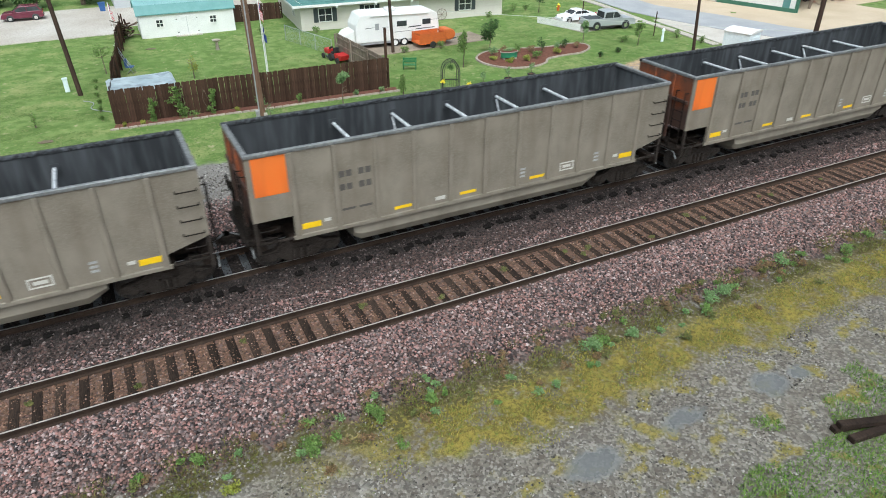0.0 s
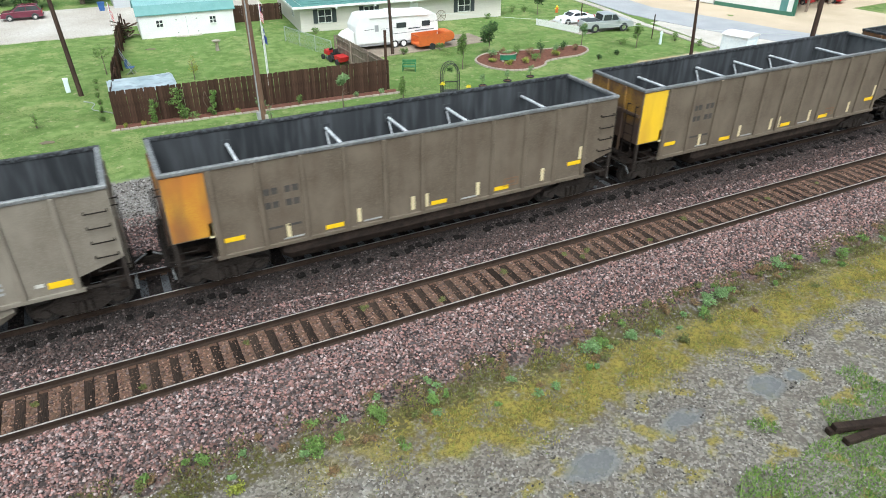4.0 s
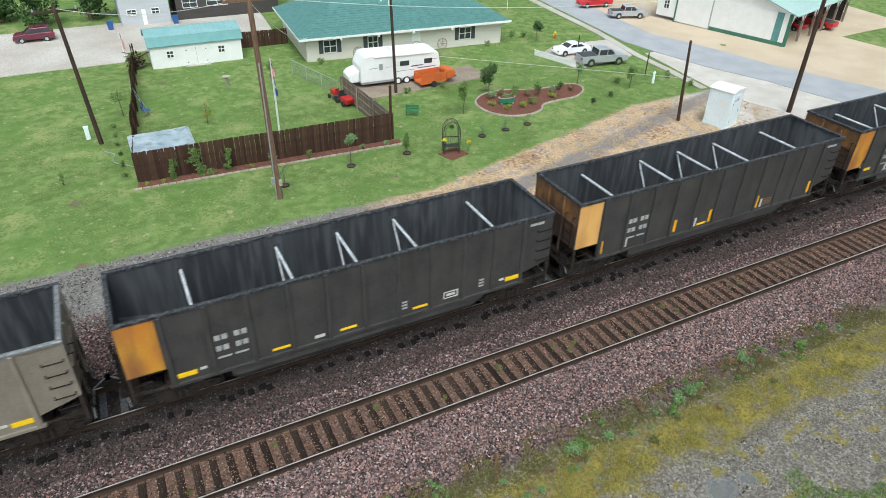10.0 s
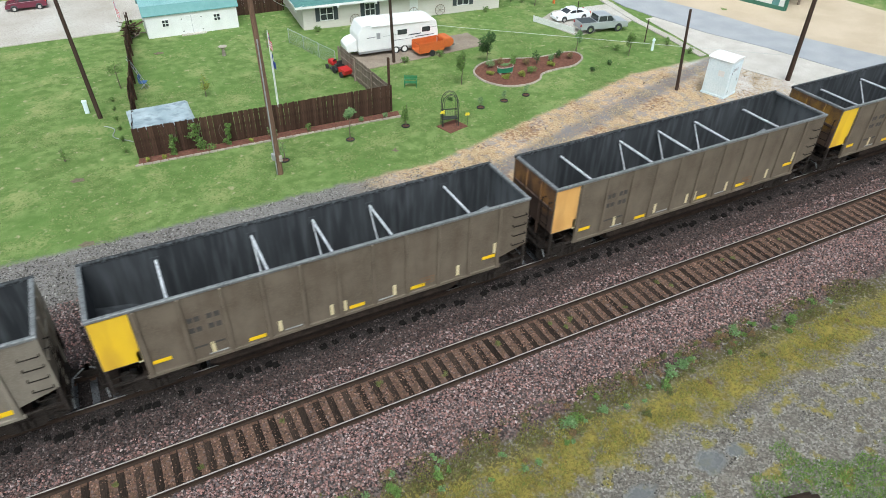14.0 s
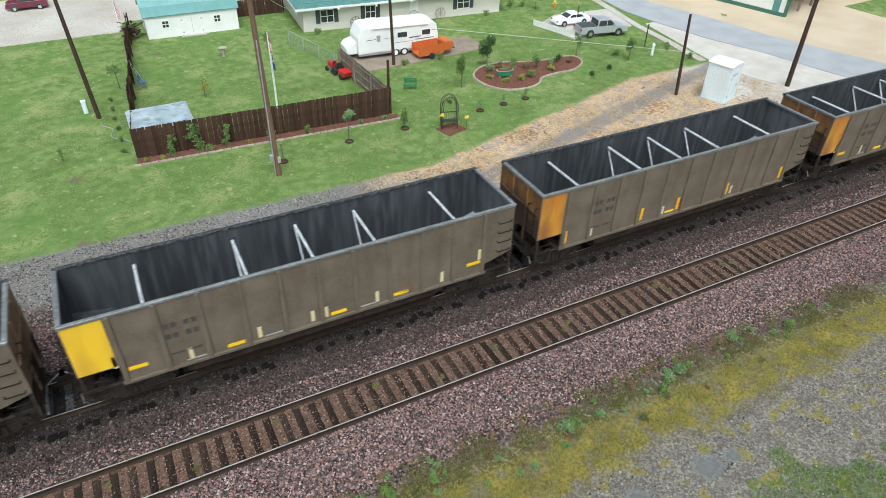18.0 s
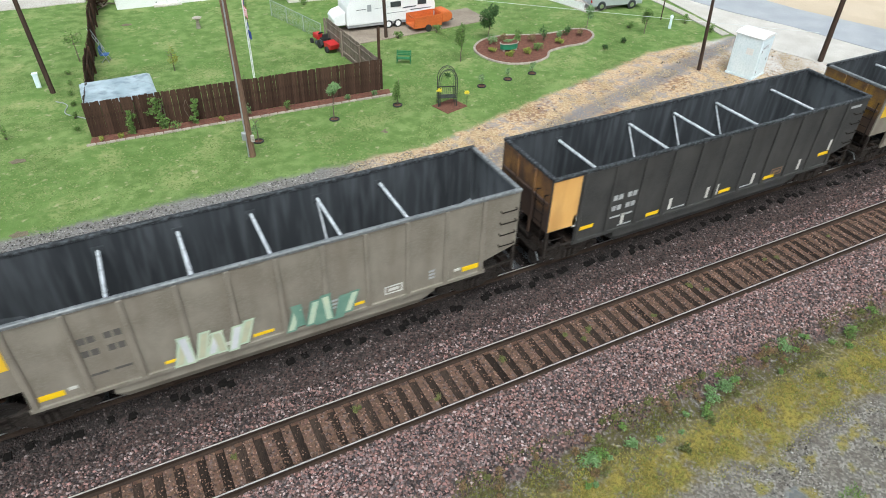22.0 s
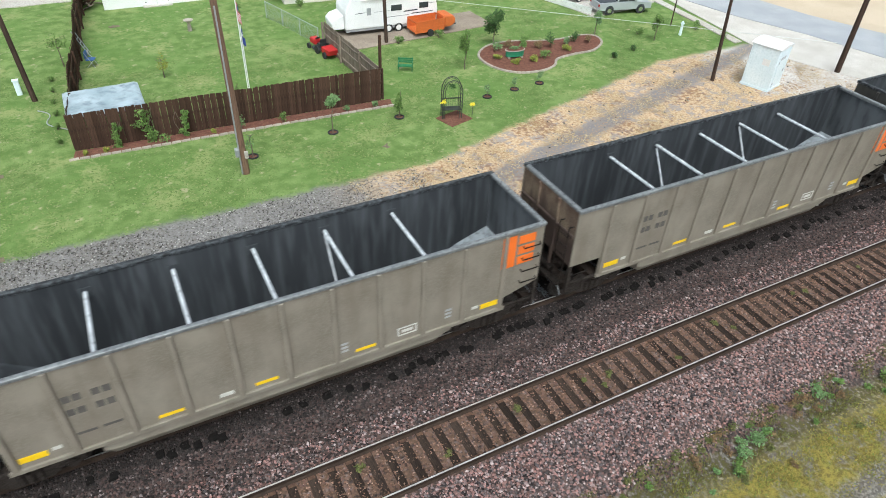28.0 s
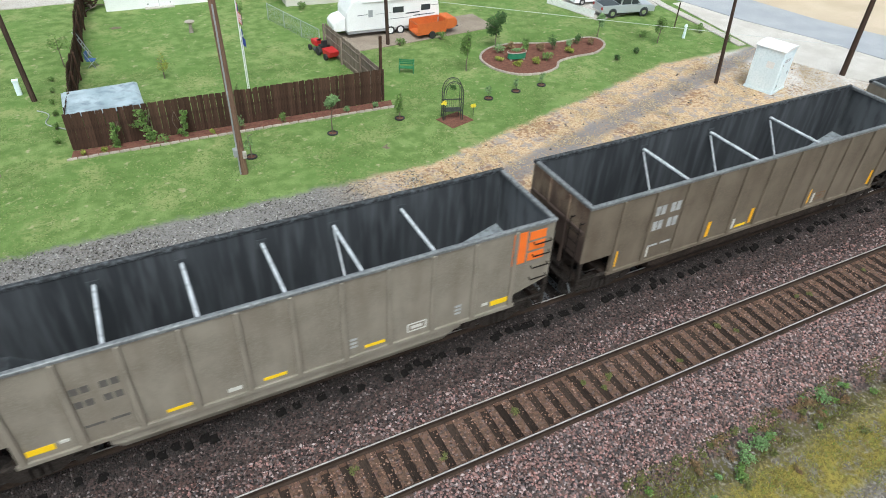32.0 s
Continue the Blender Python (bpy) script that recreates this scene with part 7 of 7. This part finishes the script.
def scatter(name, label, category, mat, pts, sizes, flat=0.75, seed=1):
    """Angular stones, one eight-sided piece for each point; all in one mesh of stuff."""
    rng = np.random.default_rng(seed)
    n = len(pts)
    base = np.array([(1, 0, 0), (-1, 0, 0), (0, 1, 0), (0, -1, 0), (0, 0, 1), (0, 0, -1)], float)
    tri = np.array([(0, 2, 4), (2, 1, 4), (1, 3, 4), (3, 0, 4), (2, 0, 5), (1, 2, 5), (3, 1, 5), (0, 3, 5)])
    v = base[None] * rng.uniform(0.6, 1.25, (n, 6, 1)) + rng.uniform(-0.3, 0.3, (n, 6, 3))
    a = rng.uniform(0, 6.28318, n)
    c, s = np.cos(a)[:, None], np.sin(a)[:, None]
    v = np.stack([v[..., 0] * c - v[..., 1] * s, v[..., 0] * s + v[..., 1] * c, v[..., 2] * flat], -1)
    v = v * sizes[:, None, None] + pts[:, None, :]
    f = (tri[None] + 6 * np.arange(n)[:, None, None]).reshape(-1, 3)
    return raw_mesh(name, label, category, mat, v.reshape(-1, 3), f)


def raw_mesh(name, label, category, mat, v, f):
    k = f.shape[1]
    me = bpy.data.meshes.new(name)
    me.vertices.add(len(v))
    me.vertices.foreach_set("co", v.astype(np.float32).ravel())
    me.loops.add(f.size)
    me.loops.foreach_set("vertex_index", f.astype(np.int32).ravel())
    me.polygons.add(len(f))
    me.polygons.foreach_set("loop_start", np.arange(0, f.size, k, dtype=np.int32))
    me.update(calc_edges=True)
    me.validate()
    me.materials.append(mat)
    return tagged(new(name, me), label, category, kind="stuff")


def field_z(p):
    return np.array([ground_z(x, y) for x, y in p])


RNG = np.random.default_rng(11)
M_BALLAST = mixed("ballast_stone", ((0.0, (0.034, 0.030, 0.031)), (0.25, (0.140, 0.118, 0.118)), (0.42, (0.280, 0.168, 0.149)), (0.62, (0.437, 0.241, 0.213)), (0.78, (0.213, 0.174, 0.171)), (0.92, (0.470, 0.336, 0.314)), (1.0, (0.560, 0.470, 0.448))))
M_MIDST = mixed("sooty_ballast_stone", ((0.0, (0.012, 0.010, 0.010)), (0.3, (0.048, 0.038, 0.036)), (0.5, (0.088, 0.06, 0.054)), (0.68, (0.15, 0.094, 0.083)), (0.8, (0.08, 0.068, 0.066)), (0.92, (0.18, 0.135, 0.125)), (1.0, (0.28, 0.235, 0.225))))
# near-black stones: oily, plus the shade under the cars put into their colour
M_OILSHADE = mixed("oily_shaded_ballast", ((0.0, (0.012, 0.010, 0.010)), (0.55, (0.03, 0.025, 0.023)), (0.88, (0.07, 0.055, 0.05)), (1.0, (0.16, 0.13, 0.125))))
M_GRAVEL = mixed("grey_gravel_stone", ((0.0, (0.045, 0.041, 0.037)), (0.4, (0.145, 0.13, 0.115)), (0.8, (0.31, 0.285, 0.255)), (1.0, (0.50, 0.475, 0.44))))
M_RUSTST = mixed("rust_dusted_ballast", ((0.0, (0.06, 0.042, 0.03)), (0.4, (0.18, 0.105, 0.07)), (0.75, (0.29, 0.165, 0.115)), (1.0, (0.42, 0.28, 0.215))))
M_STRAW = mixed("loose_straw", ((0.0, (0.34, 0.23, 0.11)), (0.5, (0.54, 0.40, 0.22)), (1.0, (0.68, 0.56, 0.36))))


def spread(n, x0, x1, y0, y1, bias=0.0):
    p = np.stack([RNG.uniform(x0, x1, n), RNG.uniform(y0, y1, n)], 1)
    if bias:
        p[:, 0] = x0 + (x1 - x0) * RNG.uniform(0, 1, n) ** (1 + bias)
    return p


def lay(p, sizes, lift=0.35):
    return np.column_stack([p, field_z(p) + sizes * lift])


near_p = np.concatenate([spread(36000, -14, 32, -2.95, -0.85, 0.35), spread(7000, -14, 36, 0.85, 1.7, 0.35)])
edge = near_p[:, 1] > -2.95 + 0.5 * np.abs(np.sin(near_p[:, 0] * 1.3)) * RNG.uniform(0, 1, len(near_p))
near_p = near_p[edge]
sz = 0.024 + 0.034 * RNG.uniform(0, 1, len(near_p)) ** 1.5
scatter("ballast_stones", "pinkish-grey crushed stone ballast beside the rails", "ballast", M_BALLAST, lay(near_p, sz), sz)
p = spread(9000, -14, 34, -0.68, 0.68, 0.3)
sz = RNG.uniform(0.018, 0.038, len(p))
scatter("rusty_ballast_stones", "rust-brown ballast between the rails", "ballast", M_RUSTST, lay(p, sz, 0.2), sz)
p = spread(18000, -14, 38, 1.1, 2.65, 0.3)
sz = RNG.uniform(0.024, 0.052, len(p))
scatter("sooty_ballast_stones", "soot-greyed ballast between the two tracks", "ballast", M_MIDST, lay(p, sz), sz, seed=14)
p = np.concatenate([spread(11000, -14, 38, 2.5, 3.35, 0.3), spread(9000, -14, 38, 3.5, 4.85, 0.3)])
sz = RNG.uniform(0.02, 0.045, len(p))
scatter("oily_shaded_ballast_stones", "oily ballast under the running track, car shade painted in", "ballast", M_OILSHADE, lay(p, sz, 0.2), sz)
p = spread(28000, -16, 42, 5.05, 9.8, 0.2)
sz = RNG.uniform(0.025, 0.06, len(p))
scatter("ballast_stones", "pale pinkish ballast on the far shoulder", "ballast", M_BALLAST, lay(p, sz), sz, seed=4)
p = spread(22000, -6, 20, -10.5, -2.8, 0.0)
keep = np.array([noise.noise((x * 0.5, y * 0.5, 7.0)) > -0.12 and (y < -5.6 or x < 0.5) and not any(((x - a) / c) ** 2 + ((y - b) / d) ** 2 < 0.9 for a, b, c, d in PUDDLES) for x, y in p])
p = p[keep]
sz = RNG.uniform(0.015, 0.045, len(p)) * (0.6 + 0.6 * RNG.uniform(0, 1, len(p)) ** 3)
scatter("gravel_stones", "loose grey gravel on the weedy track side", "gravel", M_GRAVEL, lay(p, sz, 0.25), sz, seed=5)
p = spread(15000, -14, 9, 8.8, 13.2)
sz = RNG.uniform(0.02, 0.05, len(p))
scatter("gravel_stones", "grey gravel of a service path", "gravel", M_GRAVEL, lay(p, sz, 0.2), sz, seed=6)
p = spread(500, 6, 36, 9.8, 17.4)
p = p[p[:, 1] < 13.25 + np.maximum(0, p[:, 0] - 9.96) * 0.284]
sz = RNG.uniform(0.02, 0.07, len(p))
scatter("straw_ground_stones", "mixed stones lying on the straw strip", "gravel", M_GRAVEL, lay(p, sz, 0.2), sz, seed=8)


def blades(name, label, category, mat, p, length, width, up=(0.5, 1.0), seed=3):
    """Single thin blades standing or lying at the points."""
    rng = np.random.default_rng(seed)
    n = len(p)
    z = field_z(p)
    a = rng.uniform(0, 6.28318, n)
    L = rng.uniform(*length, n)
    u = rng.uniform(*up, n)
    d = np.column_stack([np.cos(a) * np.sqrt(1 - np.minimum(u, 1) ** 2), np.sin(a) * np.sqrt(1 - np.minimum(u, 1) ** 2), u]) * L[:, None]
    s = np.column_stack([-np.sin(a), np.cos(a), np.zeros(n)]) * rng.uniform(*width, n)[:, None]
    o = np.column_stack([p, z])
    v = np.stack([o - s, o + s, o + d * 0.6 + s * 0.7, o + d], 1).reshape(-1, 3)
    f = np.arange(4 * n).reshape(-1, 4)
    return raw_mesh(name, label, category, mat, v, f)


M_MOSSB = mixed("yellow_grass_blade", ((0.0, (0.13, 0.12, 0.03)), (0.35, (0.22, 0.18, 0.042)), (0.7, (0.36, 0.30, 0.07)), (0.85, (0.17, 0.20, 0.045)), (1.0, (0.13, 0.18, 0.04))))
M_GREENB = mixed("green_grass_blade", ((0.0, (0.06, 0.12, 0.02)), (0.5, (0.12, 0.21, 0.04)), (1.0, (0.22, 0.30, 0.08))))
p = spread(90000, -2, 22, -6.2, -2.9)
band = -4.5 + 0.55 * np.clip((4 - p[:, 0]) / 7, 0, 1) + np.array([0.9 * noise.noise((x * 0.45, 1.0, 0.0)) for x in p[:, 0]])
dens = np.clip(1.35 - np.abs(p[:, 1] - band), 0, 1) * np.clip((p[:, 0] + 3) / 5, 0.1, 1)
patch = np.array([noise.noise((x * 0.9, y * 1.3, 2.0)) for x, y in p])
p = p[RNG.uniform(0, 1, len(p)) < dens * np.clip(0.45 + patch * 2.4, 0.02, 1)]
blades("yellow_grass", "short yellow-green moss and grass on gravel", "grass", M_MOSSB, p, (0.03, 0.11), (0.006, 0.014), (0.2, 0.95))
p = spread(26000, 4, 17, -10.5, -7.2)
patch = np.array([noise.noise((x * 0.8, y * 0.8, 5.0)) for x, y in p]) + (-7.9 - p[:, 1]) * 0.35
p = p[patch > 0.1 + 0.6 * np.clip(np.abs(p[:, 0] - 10.5) / 6.5, 0, 1) ** 3]
blades("green_grass", "fresh green grass at the edge of the gravel", "grass", M_GREENB, p, (0.05, 0.16), (0.007, 0.015), (0.3, 0.95), 5)
M_VERGE = mixed("verge_blade", ((0.0, (0.06, 0.05, 0.022)), (0.35, (0.13, 0.10, 0.04)), (0.7, (0.12, 0.15, 0.035)), (1.0, (0.22, 0.21, 0.06))))
p = spread(26000, -8, 22, -3.7, -2.6)
patch = np.array([noise.noise((x * 1.1, y * 1.1, 9.0)) for x, y in p])
p = p[patch > -0.02]
blades("verge_grass", "thin brown and green grass along the ballast foot", "grass", M_VERGE, p, (0.05, 0.16), (0.006, 0.012), (0.4, 0.95), 6)
p = spread(28000, 6, 36, 10.0, 18.0)
top = 13.35 + np.maximum(0, p[:, 0] - 9.96) * 0.284
patch = np.array([noise.noise((x * 0.5, y * 0.8, 4.0)) for x, y in p])
p = p[(p[:, 1] < top) & (patch > -0.15)]
blades("straw_litter", "pale straw scattered on bare soil", "straw", M_STRAW, p, (0.08, 0.26), (0.008, 0.02), (0.0, 0.25), 7)
p = spread(80000, -14, 36, 13.0, 29.0)
top = 13.35 + np.maximum(0, p[:, 0] - 9.96) * 0.284
p = p[(p[:, 1] > top + RNG.normal(0, 0.12, len(p))) & (p[:, 0] < 33.2)]
M_LAWNB = mixed("lawn_blade", ((0.0, (0.095, 0.15, 0.038)), (0.4, (0.148, 0.222, 0.058)), (0.8, (0.21, 0.28, 0.088)), (1.0, (0.31, 0.32, 0.14))))
blades("lawn_grass", "mown lawn grass with yellowish patches", "grass", M_LAWNB, p, (0.06, 0.14), (0.014, 0.032), (0.02, 0.2), 8)

M_SOIL = material("bare_soil", (0.15, 0.115, 0.08), (0.21, 0.165, 0.115), (0.10, 0.09, 0.05), scale=5, fine=30, rough=0.95, bump=0.5)
# ---- weeds along the ballast foot ----
def weed(x, y, r, h, label, leaf, n):
    return shrub(x, y, r, h, label, leaf, n, 0.035, ground_z(x, y) - 0.02, "weed", "weeds along the track")


for x, y, r, h, leaf, n in ((0.20, -3.32, 0.3, 0.42, M_LEAF, 420), (-1.48, -3.72, 0.36, 0.4, M_LEAF, 520), (1.57, -3.42, 0.24, 0.32, M_LEAF, 300), (6.20, -3.70, 0.4, 0.45, M_LEAFG, 520), (6.65, -3.59, 0.26, 0.38, M_LEAF, 300), (7.63, -3.65, 0.26, 0.36, M_LEAFG, 320), (11.44, -3.27, 0.38, 0.45, M_LEAFG, 420), (10.32, -3.79, 0.26, 0.32, M_LEAF, 300), (10.78, -3.48, 0.28, 0.35, M_LEAFG, 300), (-3.73, -2.94, 0.22, 0.34, M_LEAF, 260), (-3.33, -3.93, 0.26, 0.32, M_LEAFY, 280), (14.40, -2.95, 0.35, 0.4, M_LEAFG, 320), (17.05, -3.47, 0.35, 0.4, M_LEAF, 320)):
    weed(x, y, r, h, {M_LEAF: "fresh green weed on stony ground", M_LEAFG: "grey-green leafy weed on stony ground", M_LEAFY: "yellow-green weed on stony ground"}[leaf], leaf, n)
rq = random.Random(21)
for i in range(130):
    x, y = rq.uniform(-6, 20), -2.75 - rq.random() ** 1.6 * 1.7
    leaf, lb = rq.choice(((M_LEAFR, "reddish dry weed on stony ground"), (M_LEAFO, "olive weed on stony ground"), (M_LEAF, "small green weed on stony ground"), (M_LEAFO, "olive weed on stony ground"), (M_LEAFR, "reddish dry weed on stony ground"), (M_LEAFG, "small grey-green weed on stony ground")))
    weed(x, y, rq.uniform(0.1, 0.24), rq.uniform(0.12, 0.28), lb, leaf, rq.randint(70, 150))
for x, y in ((17.0, 0.2), (17.5, 0.1), (8.2, 0.25), (8.6, -0.2), (9.0, 0.1), (13.4, 0.3), (13.8, -0.1), (5.9, 0.2), (3.5, -0.2), (-2.1, 0.3), (-4.6, -0.25), (-7.0, 0.25), (1.3, 0.35), (20.4, 0.2), (11.3, -0.3)):
    weed(x, y, rq.uniform(0.1, 0.18), rq.uniform(0.1, 0.17), "small green weed between the rails", M_LEAFO, 110)
for x, y in ((-6.83, 13.50), (8.76, 15.43), (-6.82, 19.38), (-0.57, 35.41)):
    thing("bare_patch", "bare brown soil patch in the lawn", "soil", pose(x, y, GZ), geo=Geo().prism([(0.3 * math.cos(i * 0.5712) * (1 + 0.3 * math.sin(i * 2.7)), 0.2 * math.sin(i * 0.5712) * (1 + 0.25 * math.cos(i * 1.9))) for i in range(11)], 2, -0.05, 0.02), material=M_SOIL, group="bare patches in the lawn")

# ---- old timber ties dumped beside the gravel ----
for x, y, z, a in ((10.3, -8.75, 0.07, -14), (10.4, -9.05, 0.08, -8), (10.35, -8.88, 0.22, -19)):
    thing("old_timber_tie", "old black timber tie dumped in the grass", "timber", pose(x, y, ground_z(x, y) + z, 0, 0, a), geo=Geo().box(-0.95, 0.95, -0.09, 0.09, -0.075, 0.075), material=M_TIE, bevel=0.015, group="dumped ties")


# ---- what moves ----
def motions():
    for x0, car, wheels in CARS:
        walk(car, [(t, pose(x0 - travelled(t), TRACK_Y, 0)) for t in range(0, 33, 2)])
        # the wheels roll while their car passes in view
        near = [i / FPS for i in range(32 * FPS + 1) if -26 < x0 + 7 - travelled(i / FPS) < 40]
        for w in wheels:
            m = w.matrix_basis.copy()
            rows = [(t, m @ pose(0, 0, 0, 0, -80 * n, 0)) for n, t in enumerate(near)]
            if not rows:
                continue
            if near[0] > 0:
                rows.insert(0, (0, m @ pose(0, 0, 0, 0, 40, 0)))
            if near[-1] < 32:
                rows.append((32, rows[-1][1]))
            walk(w, rows)


motions()
